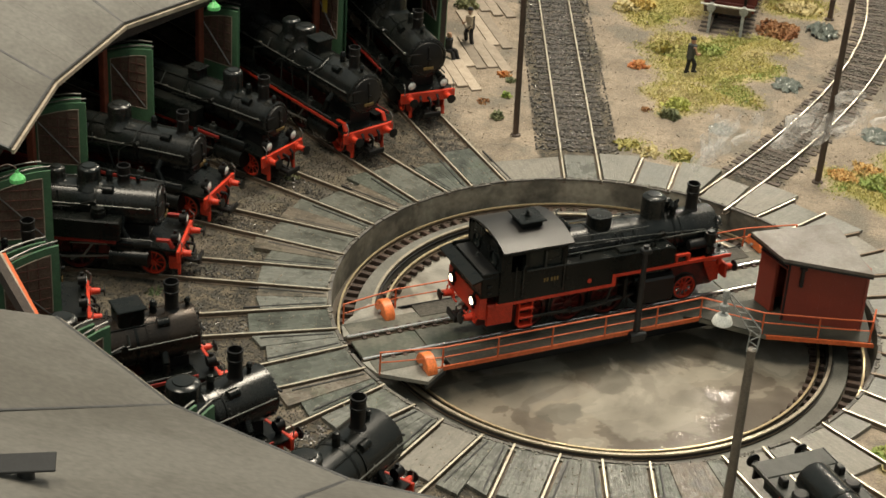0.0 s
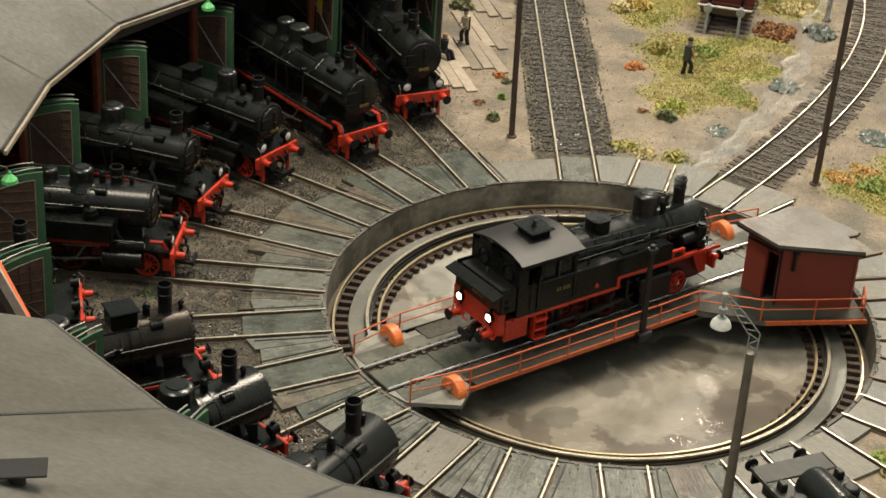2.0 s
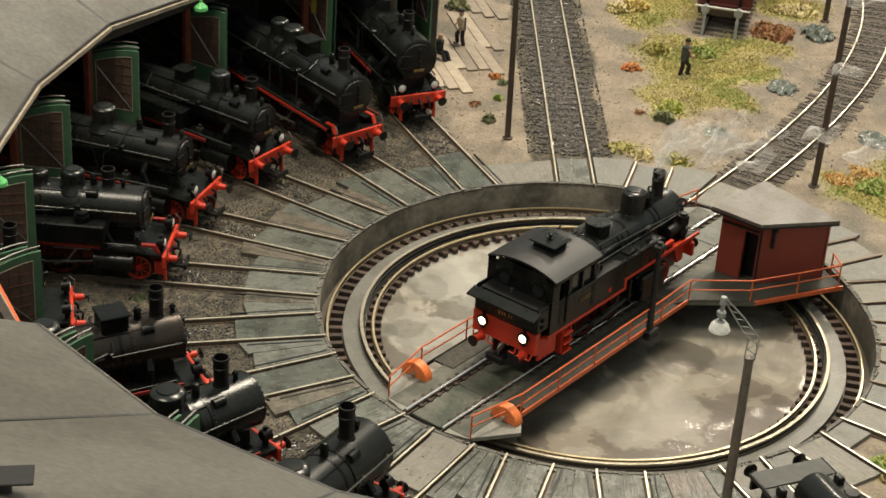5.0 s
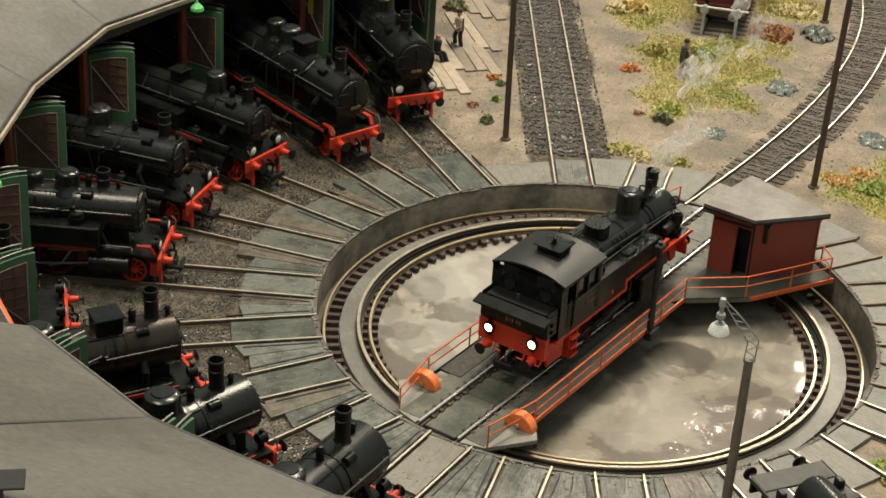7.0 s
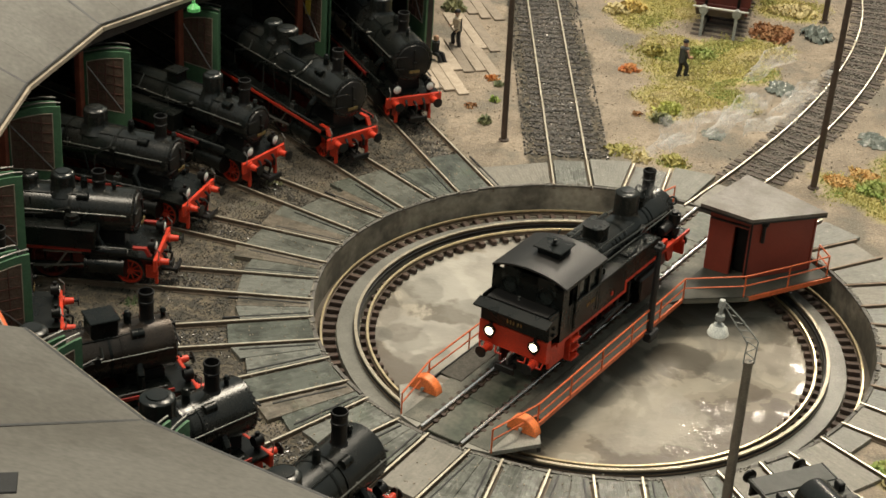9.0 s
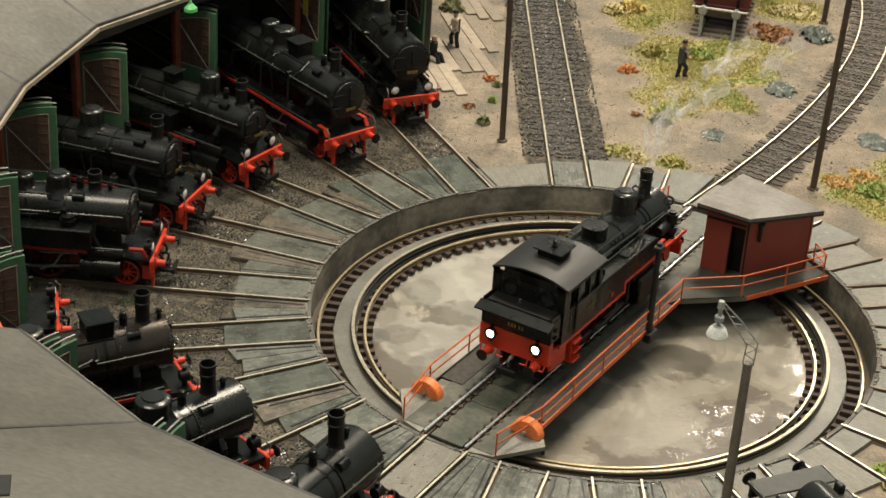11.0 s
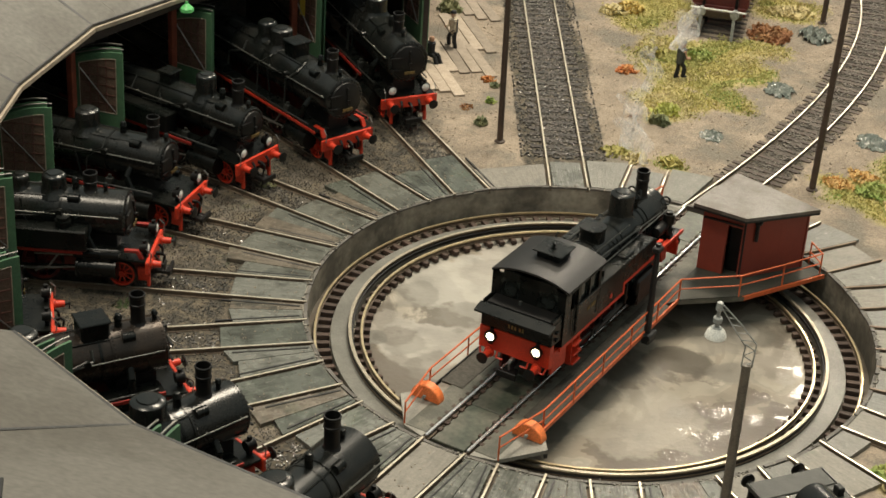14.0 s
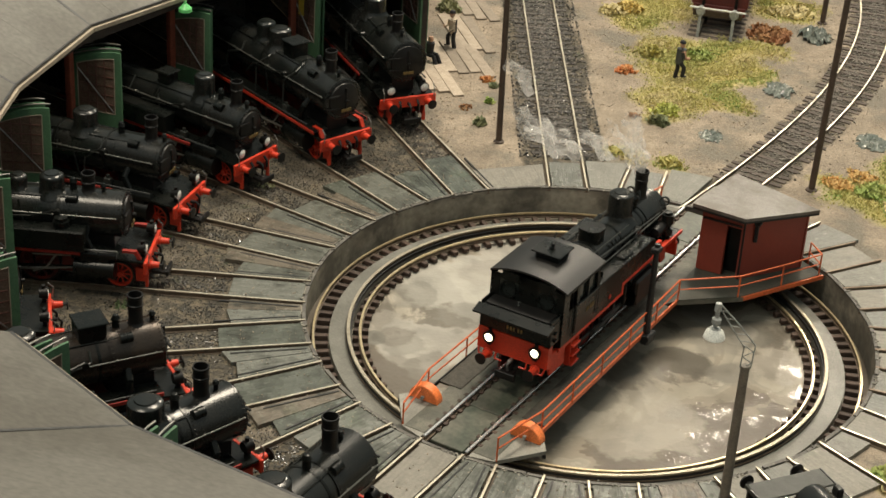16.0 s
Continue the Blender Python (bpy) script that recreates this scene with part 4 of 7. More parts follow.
def door_parts():
    """One leaf of a shed gate along local x from its hinge, with an arched top, glazing bars and a brace."""
    w, h0, h1 = 23.5, 50.5, 56.0

    def top(x, drop=0.0):
        k = x / w
        return h0 + (h1 - h0) * math.sin(k * math.pi / 2) - drop
    d = thing("shed_door", "open dark green shed door with brown glazed panel and brace", "door", "shed doors")
    outer = [(0, 0.5), (w, 0.5)] + [(w * k / 8, top(w * k / 8)) for k in range(8, -1, -1)]
    t = 0.5
    # frame: stiles, foot rail, middle rail and arched head
    part("stile", side_prism(B(), [(0, 0.5), (2.2, 0.5), (2.2, top(2.2)), (0, top(0))], -t, t), GREEN, d)
    part("stile", side_prism(B(), [(w - 3.2, 0.5), (w, 0.5), (w, top(w)), (w - 3.2, top(w - 3.2))], -t, t), GREEN, d)
    part("foot_rail", side_prism(B(), [(2.2, 0.5), (w - 3.2, 0.5), (w - 3.2, 26), (2.2, 26)], -t * 0.9, t * 0.9), GREEN, d)
    xs = [2.2 + (w - 5.4) * k / 8 for k in range(9)]
    part("arched_head", side_prism(B(), [(x, top(x, 3.0)) for x in xs] + [(x, top(x)) for x in xs[::-1]], -t * 0.9, t * 0.9), GREEN, d)
    part("panel", side_prism(B(), [(2.2, 26), (w - 3.2, 26)] + [(x, top(x, 3.0)) for x in xs[::-1]], -0.25, 0.25), DOORWOOD, d, "brown glazed door panel")
    for k in range(1, 4):
        x = 3.2 + (w - 7.2) * k / 4
        part("glazing_bar", box(B(), (x, -0.45, (26 + top(x, 3.0)) / 2), (0.3, 0.4, top(x, 3.0) - 26)), DOORBAR, d)
    for k in range(1, 6):
        part("glazing_bar", box(B(), (3.2 + (w - 7.2) / 2, -0.45, 26 + 4.4 * k), (w - 7.2, 0.4, 0.3)), DOORBAR, d)
    edge = [(2.4, 26.2), (w - 3.4, 26.2)] + [(x, top(x, 3.2)) for x in xs[::-1]] + [(2.4, 26.2)]
    part("panel_trim", tube(B(), [(x, -0.5, z) for x, z in edge], 0.22), FASCIA, d, "thin cream trim round the panel")
    part("brace", tube(B(), [(2.8, -0.9, 46), (w - 3.8, -0.9, 27.2)], 0.3), STEEL, d, "thin steel brace")
    bm = B()
    pts = [(w * k / 8, 0.8, top(w * k / 8) + 1.3) for k in range(9)]
    part("guide_bar", tube(bm, pts, 0.35), STEEL, d)
    return d


def build_doors():
    first = door_parts()
    first_door.append(first)
    mids = [a + 7.8 for a in SHED[:-1]]
    first_done = False
    for a, (r, b) in zip([TRACKS["B"] - 7.8] + mids, FREE_EDGE):
        for turn, back in ((10.0, 0.0), (7.0, 1.0)):
            # the other leaf of the next bay stands folded behind each
            x, y = polar(r + 4 * back, b - back)
            u = radians(a + 180 + turn)
            m = at_mm(x - 23.5 * math.cos(u), y - 23.5 * math.sin(u), -2.0, a + 180 + turn)
            if a > 120 and not first_done:
                first.matrix_basis = m
                first_done = True
            else:
                copy_thing(first, m)


def door_notice(door):
    part("notice_sheet", box(B(), (10, -0.9, 42), (4.0, 0.3, 9.0), 0.1), NOTICE, door, "plain yellow notice sheet")


def gate_lamp(r, a, z):
    x, y = polar(r, a)
    lamp = thing("gate_lamp", "bright green enamel lamp above a shed door", "lamp", "gate lamps", "", at_mm(x, y, z, a + 180))
    part("shade", lathe(B(), [(3.2, -0.2), (3.0, 1.2), (1.6, 2.6), (0.8, 3.4), (0.6, 4.6), (0, 4.6)], seg=24), LAMPGREEN, lamp)
    part("bulb", lathe(B(), [(0, -0.6), (1.2, -0.2), (1.4, 0.6), (0, 1.2)], seg=16), ENAMEL, lamp, "white bulb")
    part("arm", tube(B(), [(0, 0, 4.4), (-1.2, 0, 6.2), (-3.4, 0, 6.8), (-6, 0, 6.0), (-7.5, 0, 4.0), (-9.5, 0, 3.0)], 0.4), POLE, lamp, "thin curved brown bracket")


# ---- locomotives ----
WHEELS = {}


def wheel_meshes(r, paint, tyre):
    key = r, paint.name
    if key not in WHEELS:
        bm = B()
        n = 24
        for r0, r1, y0, y1 in ((r * 0.78, r * 0.93, -0.9, 0.9), ):
            lathe(bm, [(r0, y0), (r1, y0), (r1, y1), (r0, y1), (r0, y0)], axis="Y", seg=n)
        cyl(bm, (0, -1.1, 0), (0, 1.1, 0), r * 0.22, seg=12)
        sp = cyl(B(), (r * 0.15, 0, 0), (r * 0.83, 0, 0), r * 0.055, seg=5)
        ty = B()
        lathe(ty, [(r * 0.92, -1.2), (r, -1.2), (r, 0.9), (r * 1.09, 1.0), (r * 1.09, 1.4), (r * 0.92, 1.4), (r * 0.92, -1.2)], axis="Y", seg=n)
        WHEELS[key] = finish("wheel", bm, paint), finish("tyre", ty, tyre), finish("spoke", sp, paint)
    return WHEELS[key]


def add_wheels(eng, xs, r, paint=None, tyre=None):
    me, ty, sp = wheel_meshes(r, paint or RED, tyre or DARKSTEEL)
    for x in xs:
        for s in (1, -1):
            w = hang("wheel", me, eng, pose(x * MM, s * 8.3 * MM, r * MM, 0, 0, 180 if s > 0 else 0))
            hang("tyre", ty, w, pose(0, 0, 0), "dark steel tyre")
            for i in range(10):
                hang("spoke", sp, w, pose(0, 0, 0, 0, 36 * i, 0))


def add_buffers(eng, x, sgn, z=12.0):
    for s in (10, -10):
        bm = B()
        lathe(bm, [(0, 0), (2.1, 0), (2.1, 0.6), (1.5, 0.9), (1.25, 4.2), (0, 4.2)], axis="X", seg=14)
        if sgn < 0:
            bmesh.ops.rotate(bm, verts=bm.verts, matrix=Matrix.Rotation(math.pi, 3, "Z"))
        bmesh.ops.translate(bm, verts=bm.verts, vec=(x, s, z))
        b = part("buffer", bm, RED, eng, "red buffer with dark plate")
        bm = B()
        lathe(bm, [(0.6, 3.5), (0.6, 5.6), (2.25, 5.6), (2.3, 6.0), (0, 6.3)], axis="X", seg=16)
        if sgn < 0:
            bmesh.ops.rotate(bm, verts=bm.verts, matrix=Matrix.Rotation(math.pi, 3, "Z"))
        bmesh.ops.translate(bm, verts=bm.verts, vec=(x, s, z))
        part("buffer_plate", bm, SOOT, b, "dark worn buffer plate")


def add_lamp(eng, x, y, z, sgn, lit=False):
    bm = B()
    lathe(bm, [(0, -3.2), (1.9, -3.2), (2.3, -1.0), (2.5, 0), (2.1, 0.2), (2.1, -0.4), (0, -0.4)], axis="X", seg=16)
    cyl(bm, (-1.4, 0, 1.8), (-1.4, 0, 3.4), 0.8, seg=8)
    box(bm, (-1.4, 0, -2.6), (1.6, 1.6, 1.6))
    ln = B()
    k = 0.78 if lit else 1.0
    lathe(ln, [(2.1 * k, -0.1), (1.5 * k, 0.35), (0, 0.6)], axis="X", seg=16)
    for b in (bm, ln):
        if sgn < 0:
            bmesh.ops.rotate(b, verts=b.verts, matrix=Matrix.Rotation(math.pi, 3, "Z"))
        bmesh.ops.translate(b, verts=b.verts, vec=(x, y, z))
    lamp = part("headlamp", bm, SOOT, eng, "black round headlamp")
    part("lens", ln, LIT if lit else LENS, lamp, "lit warm white lens" if lit else "white glass lens")


def add_chimney(eng, x, base, top, r=2.55, at_y=0.0):
    bm = B()
    lathe(bm, [(r * 1.75, base - 1.6), (r * 1.35, base - 0.4), (r * 1.02, base + 0.6), (r * 0.98, base + 1.4), (r * 1.02, top - 4.6), (r * 1.12, top - 4.3), (r * 1.12, top - 3.7), (r * 1.03, top - 3.5), (r * 1.05, top - 1.2), (r * 1.13, top - 1.0), (r * 1.14, top - 0.2), (r * 1.08, top), (r * 0.95, top), (r * 0.85, top - 6), (0, top - 7)], (x, at_y, 0), seg=24)
    part("chimney", bm, SOOT, eng, "black cast chimney")


def add_dome(eng, x, base, top, r, name="steam_dome", mat=None):
    bm = B()
    lathe(bm, [(r * 1.5, base - 2.6), (r * 1.2, base - 0.8), (r * 1.02, base + 0.6), (r, base + 1.4), (r, top - 1.5), (r * 0.97, top - 0.8), (r * 0.86, top - 0.3), (r * 0.55, top + 0.1), (0, top + 0.3)], (x, 0, 0), seg=28)
    d = part(name, bm, mat or BOILER, eng)
    part("cap", lathe(B(), [(r * 0.62, top), (r * 0.58, top + 0.45), (0, top + 0.7)], (x, 0, 0), seg=20), BOILER, d)


def add_boiler(eng, x0, x1, axis, r, smoke, door=True, skin=None):
    """Smokebox from x0 back over its length smoke, boiler on to x1."""
    bm = B()
    lathe(bm, [(0, x0), (r * 0.96, x0), (r * 1.04, x0 - 0.5), (r * 1.04, x0 - smoke)][::-1], axis="X", at=(0, 0, axis), seg=36)
    part("smokebox", bm, skin or BOILER, eng, "black smokebox tinted brown for its bronze sheen" if skin else "satin black smokebox")
    bm = B()
    lathe(bm, [(0, x1), (r, x1), (r, x0 - smoke), (0, x0 - smoke)], axis="X", at=(0, 0, axis), seg=36)
    part("boiler", bm, skin or BOILER, eng, "black boiler tinted brown for its bronze sheen" if skin else "satin black boiler")
    n = 3
    for k in range(n):
        x = x0 - smoke - (x0 - smoke - x1) * (k + 0.15) / n
        bm = B()
        lathe(bm, [(r, x - 0.5), (r + 0.22, x - 0.5), (r + 0.22, x + 0.5), (r, x + 0.5)], axis="X", at=(0, 0, axis), seg=36)
        part("boiler_band", bm, BLACK, eng)
    if door:
        bm = B()
        lathe(bm, [(r * 0.85, x0), (r * 0.82, x0 + 0.7), (r * 0.5, x0 + 1.6), (r * 0.2, x0 + 2.1), (0, x0 + 2.2)], axis="X", at=(0, 0, axis), seg=32)
        box(bm, (x0 + 2.0, 0, axis), (1.0, 0.7, r * 1.3), 0.1)
        cyl(bm, (x0 + 1.5, 0, axis), (x0 + 3.6, 0, axis), 0.8, seg=8)
        for k in (-1, 1):
            box(bm, (x0 + 1.3, -r * 0.55, axis + k * 3), (0.8, r * 0.8, 0.7), 0.1)
        d = part("smokebox_door", bm, SOOT, eng, "black dished smokebox door")
        part("number_plate", box(B(), (x0 + 2.3, 0, axis - r * 0.45), (0.5, 5.4, 1.5), 0.1), OLDBRASS, d, "small brass plate")
        rv = B()
        for i in range(28):
            a = 2 * math.pi * i / 28
            box(rv, (x0 + 0.1, r * 0.96 * math.cos(a), axis + r * 0.96 * math.sin(a)), (0.5, 0.5, 0.5))
        part("rivets", rv, SOOT, eng)
    for s in (1, -1):
        bm = tube(B(), [(x0 - 2, s * (r + 0.9), axis + 2.4), (x1 + 4, s * (r + 0.9), axis + 2.4)], 0.28)
        x = x0 - 4
        while x > x1 + 4:
            cyl(bm, (x, s * (r - 0.4), axis + 2.3), (x, s * (r + 1.1), axis + 2.4), 0.3, seg=6)
            x -= 14
        part("handrail", bm, HANDRAIL, eng)


def front_end(eng, lamps=True, beam_z=12.0, red_plate=False):
    """Buffer beam with buffers, hook, lamps and steps; the beam's face is at x = 0."""
    part("buffer_beam", box(B(), (-0.7, 0, beam_z), (1.4, 29, 5.4), 0.3), RED, eng, "bright red buffer beam")
    add_buffers(eng, 0, 1, beam_z)
    bm = B()
    box(bm, (0.8, 0, beam_z - 0.6), (2.4, 1.2, 1.4), 0.2)
    tube(bm, [(2.0, 0, beam_z), (3.6, 0, beam_z - 1.4), (3.0, 0, beam_z - 4.6), (2.6, 0.0, beam_z - 6.2)], 0.5)
    part("coupling_hook", bm, SOOT, eng)
    bm = B()
    box(bm, (2.5, 0, 4.4), (6.0, 5.5, 1.6), 0.3)
    box(bm, (6.0, 0, 5.0), (1.2, 9.0, 2.6), 0.3)
    cyl(bm, (-1, 0, 6), (5, 0, 4.6), 0.8, seg=8)
    part("model_coupler", bm, SOOT, eng, "black model coupling hanging below the beam")
    for s in (1, -1):
        bm = B()
        box(bm, (-3, s * 8.8, 6.5), (5, 0.9, 6), 0.2)
        box(bm, (-1.2, s * 8.8, 3.4), (1.2, 1.6, 4.6), 0.2)
        part("rail_guard", bm, RED, eng)
        bm = tube(B(), [(0.6, s * 13, beam_z + 2), (0.9, s * 13, beam_z + 6), (-1, s * 13, beam_z + 8)], 0.25)
        part("grab_iron", bm, STEEL, eng)
        if lamps:
            add_lamp(eng, -1.2, s * 8.6, beam_z + 6.2, 1)
    part("hose", tube(B(), [(0.3, 4.5, beam_z + 1), (1.8, 4.6, beam_z - 0.5), (1.6, 4.8, beam_z - 4)], 0.6), SOOT, eng)
    part("hose", tube(B(), [(0.3, -4.5, beam_z + 1), (1.8, -4.6, beam_z - 0.5), (1.6, -4.8, beam_z - 4)], 0.6), SOOT, eng)


def add_side(eng, x0, x1, z, w=15.0, edge=None):
    """Running board on both sides, with its valance."""
    for s in (1, -1):
        part("running_board", box(B(), ((x0 + x1) / 2, s * (w - 4), z), (abs(x1 - x0), 8, 0.8), 0.15), BLACK, eng)
        part("valance", box(B(), ((x0 + x1) / 2, s * (w + 0.1), z - 0.3), (abs(x1 - x0), 0.6, 1.4), 0.1), edge or RED, eng)


def add_cylinder(eng, x, z=9.5, r=4.2, y=12.0):
    for s in (1, -1):
        bm = B()
        lathe(bm, [(0, -8), (r, -8), (r, -7), (r * 0.9, -7), (r * 0.9, 7), (r, 7), (r, 8), (0, 8.4)], (x, s * y, z), axis="X", seg=20)
        box(bm, (x, s * (y - 1), z + r), (12, 5, 4), 0.4)
        c = part("cylinder", bm, BLACK, eng, "black steam cylinder")
        bm = B()
        lathe(bm, [(0, -9), (2.0, -9), (2.0, 9), (0, 9)], (x, s * (y + 0.2), z + r + 2), axis="X", seg=12)
        cyl(bm, (x - 8, s * y, z), (x - 30, s * y, z - 1), 0.6, seg=6)
        part("valve_chest", bm, BLACK, c)


def add_rods(eng, xs, r, mat=None):
    for s in (1, -1):
        bm = B()
        box(bm, ((xs[0] + xs[-1]) / 2, s * 11.2, r - 2), (abs(xs[-1] - xs[0]) + 3, 0.8, 1.5), 0.2)
        for x in xs:
            cyl(bm, (x, s * 10.6, r - 2), (x, s * 12.0, r - 2), 1.3, seg=10)
        part("coupling_rod", bm, mat or STEEL, eng, "dark oily coupling rod" if mat else "grey steel coupling rod")


def shed_engine(k, beam_r, chim, lead=True, axis=29.0, rad=9.2, chim_top=50.0, domes=(), boxdome=None, lamps=True, tank=None, smoke=22.0, x_smoke=-9.0, board=15.0, label="", pump=False, red_steps=False, door=True, apron=True, wh=None, plates=False, skin=None):
    a = TRACKS[k]
    x, y = polar(beam_r, a)
    eng = thing("steam_locomotive", label, "locomotive", "engines in the shed", "", at_mm(x, y, 0, a + 180))
    front_end(eng, lamps)
    add_boiler(eng, x_smoke, -104, axis, rad, smoke, door, skin)
    add_chimney(eng, -chim, axis + rad, chim_top)
    for dx, r, top, name in domes:
        add_dome(eng, -dx, axis + rad, top, r, name)
    if boxdome:
        dx, sx, sy, top = boxdome
        bm = B()
        box(bm, (-dx, 0, (axis + rad + top) / 2 - 1), (sx, sy, top - axis - rad + 2), 0.8)
        box(bm, (-dx, 0, top), (sx + 1.2, sy + 1.2, 0.9), 0.3)
        part("sand_box", bm, BLACK, eng, "black square sand box")
    part("frame", box(box(B(), (-55, 7, 9), (106, 1.2, 9), 0.2), (-55, -7, 9), (106, 1.2, 9), 0.2), DEEPSHADERED, eng, "red frame plates painted dark for the shade below the engine")
    part("saddle", box(B(), (x_smoke - smoke * 0.55, 0, (axis - rad + 14) / 2 + 1), (smoke * 0.75, 12, axis - rad - 10), 0.4), SOOT, eng)
    add_side(eng, -5 if plates == 1 else -26 if lead else -10, -108, board + 2.5, 15.0, HALFSHADERED if plates == 1 else SHADERED)
    if apron:
        part("front_deck", side_prism(B(), [(-1.4, 14.6), (-7, 14.8), (-27, board + 2.5), (-27, board + 1.7), (-7, 14.0), (-1.4, 13.8)], -13.5, 13.5), BLACK, eng, "black sloping front deck")
    add_cylinder(eng, -21)
    xs = (-44, -62, -80) if lead else (-40, -58, -76, -94)
    if lead:
        add_wheels(eng, (-12,), 5.8)
        add_wheels(eng, xs, 8.8, DEEPSHADERED, SOOT)
        add_rods(eng, xs, 8.8, DARKSTEEL)
    else:
        add_wheels(eng, xs, 7.6, DEEPSHADERED, SOOT)
        add_rods(eng, xs, 7.6, DARKSTEEL)
    if tank:
        x0, x1, z1 = tank
        for s in (1, -1):
            part("side_tank", box(B(), ((x0 + x1) / 2, s * 12.5, (board + 3 + z1) / 2), (abs(x1 - x0), 7.5, z1 - board - 3), 0.6), BLACK, eng, "black riveted side tank")
    if pump:
        bm = B()
        cyl(bm, (-34, -11.5, 18), (-34, -11.5, 31), 2.6, seg=12)
        cyl(bm, (-34, -11.5, 20), (-34, -11.5, 23), 3.3, seg=12)
        cyl(bm, (-34, -11.5, 26), (-34, -11.5, 29.5), 3.3, seg=12)
        part("air_pump", bm, BLACK, eng)
    for s in (1, -1):
        part("feed_pipe", tube(B(), [(-36, s * (rad + 0.6), axis + 4), (-46, s * (rad + 0.8), axis + 1), (-60, s * (rad + 0.9), axis), (-66, s * (rad + 0.9), axis - 6)], 0.5), BLACK, eng)
    part("whistle", lathe(B(), [(0, axis + rad - 0.5), (1.5, axis + rad - 0.5), (1.3, axis + rad + 3), (1.6, axis + rad + 3.4), (1.0, axis + rad + 5), (0, axis + rad + 5.4)], (-(wh or chim + 9), 0, 0), seg=12), BLACK, eng)
    # feed pipes over the boiler, snifting valve, sand pipes, tool box and washout plugs
    for s in (1, -1):
        part("top_pipe", tube(B(), [(-chim - 4, s * rad * 0.5, axis + rad * 0.9), (-chim - 12, s * rad * 0.55, axis + rad * 0.86), (-98, s * rad * 0.55, axis + rad * 0.86)], 0.35), BLACK, eng)
    for s in (1, -1):
        part("sand_pipe", tube(B(), [(-52, s * rad * 0.75, axis + rad * 0.7), (-50, s * (rad + 0.6), axis), (-47, s * (rad + 1.6), axis - rad), (-46, s * 9, 8)], 0.4), BLACK, eng)
        part("check_valve", lathe(B(), [(0, -1.4), (1.3, -1.2), (1.3, 1.2), (0, 1.4)], (-36, s * (rad + 0.4), axis + 3), axis="Y", seg=12), BLACK, eng)
        part("tool_box", box(B(), (-88, s * 11.5, board + 5), (12, 5, 4.4), 0.4), BLACK, eng)
        part("steam_pipe", tube(B(), [(x_smoke - 14, s * rad * 0.85, axis - 2), (x_smoke - 14.5, s * (rad + 2), axis - 6), (-21, s * 12, 15)], 1.5, 10), BLACK, eng)
        bm = tube(B(), [(-29, s * 12.2, 9.4), (-44, s * 12.4, 7.6), (-62, s * 12.4, 6.4)], 0.6)
        tube(bm, [(-36, s * 12, 15), (-40, s * 12.2, 9), (-46, s * 12.2, 6)], 0.5)
        tube(bm, [(-27, s * 12, 14.5), (-46, s * 12.2, 14)], 0.5)
        part("valve_gear", bm, STEEL, eng, "grey steel valve gear")
        if plates:
            part("step_plate", side_prism(B(), [(-2.5, 14.8), (-4.5, 18.4), (-10, 18.4), (-10, 17.4), (-5.4, 17.4), (-4.0, 14.8)], s * 11.4 - 0.9, s * 11.4 + 0.9), RED if plates == 1 else SHADERED, eng, "red step plate beside the smokebox")
    rng = random.Random(k)
    for s in (1, -1):
        for j in range(3):
            x, h = -rng.uniform(28, 44) - 14 * j, rng.uniform(20, 75)
            x1, h1 = x - rng.uniform(6, 18), rng.uniform(-35, 5)
            q = rad + 0.5
            pts = [(x, s * q * math.cos(radians(h)), axis + q * math.sin(radians(h))), (x, s * q * math.cos(radians((h + h1) / 2)), axis + q * math.sin(radians((h + h1) / 2))), (x1, s * q * math.cos(radians(h1)), axis + q * math.sin(radians(h1))), (x1, s * 10.5, board + 3)]
            part("boiler_pipe", tube(B(), pts, rng.uniform(0.3, 0.5)), PIPE, eng, "thin dusty black pipe")
        x = -rng.uniform(30, 36)
        part("lubricator", cyl(box(B(), (x, s * 12.5, board + 4.6), (3.2, 2.6, 3.4), 0.3), (x, s * 12.5, board + 6), (x, s * 12.5, board + 7.6), 0.8, seg=8), PIPE, eng, "small black lubricator box")
        part("air_reservoir", lathe(B(), [(0, -9), (1.6, -8.6), (2.2, -7.6), (2.2, 7.6), (1.6, 8.6), (0, 9)], (-58 - rng.uniform(0, 12), s * 12.4, board - 0.6), axis="X", seg=14), BLACK, eng)
        part("side_pipe", tube(B(), [(-12, s * 13.6, board + 3.4), (-30, s * 14.2, board + 3.6), (-104, s * 14.2, board + 3.6)], 0.4), PIPE, eng)
    for x in (x_smoke - 1.4, x_smoke - smoke + 1.0):
        bm = B()
        for j in range(30):
            h, q = radians(-30 + 240 * j / 29), rad * 1.045
            box(bm, (x, q * math.cos(h), axis + q * math.sin(h)), (0.34, 0.34, 0.34))
        part("rivets", bm, skin or BOILER, eng)
    part("generator", lathe(B(), [(0, -2.4), (1.8, -2.2), (1.8, 2.2), (0, 2.4)], (-chim - 5.5, -rad * 0.62, axis + rad * 0.85), axis="X", seg=14), BLACK, eng)
    part("snifting_valve", lathe(B(), [(0, -0.5), (0.9, -0.5), (0.9, 2.2), (1.3, 2.5), (0.8, 3.6), (0, 3.8)], (-chim + 6, 0, axis + rad), seg=10), BLACK, eng)
    cab = B()
    box(cab, (-112, 0, 32), (16, 29, 26), 0.6)
    part("cab", cab, BLACK, eng)
    part("cab_roof", box(B(), (-113, 0, 46.5), (22, 31, 2), 0.8), BLACK, eng)
    return eng


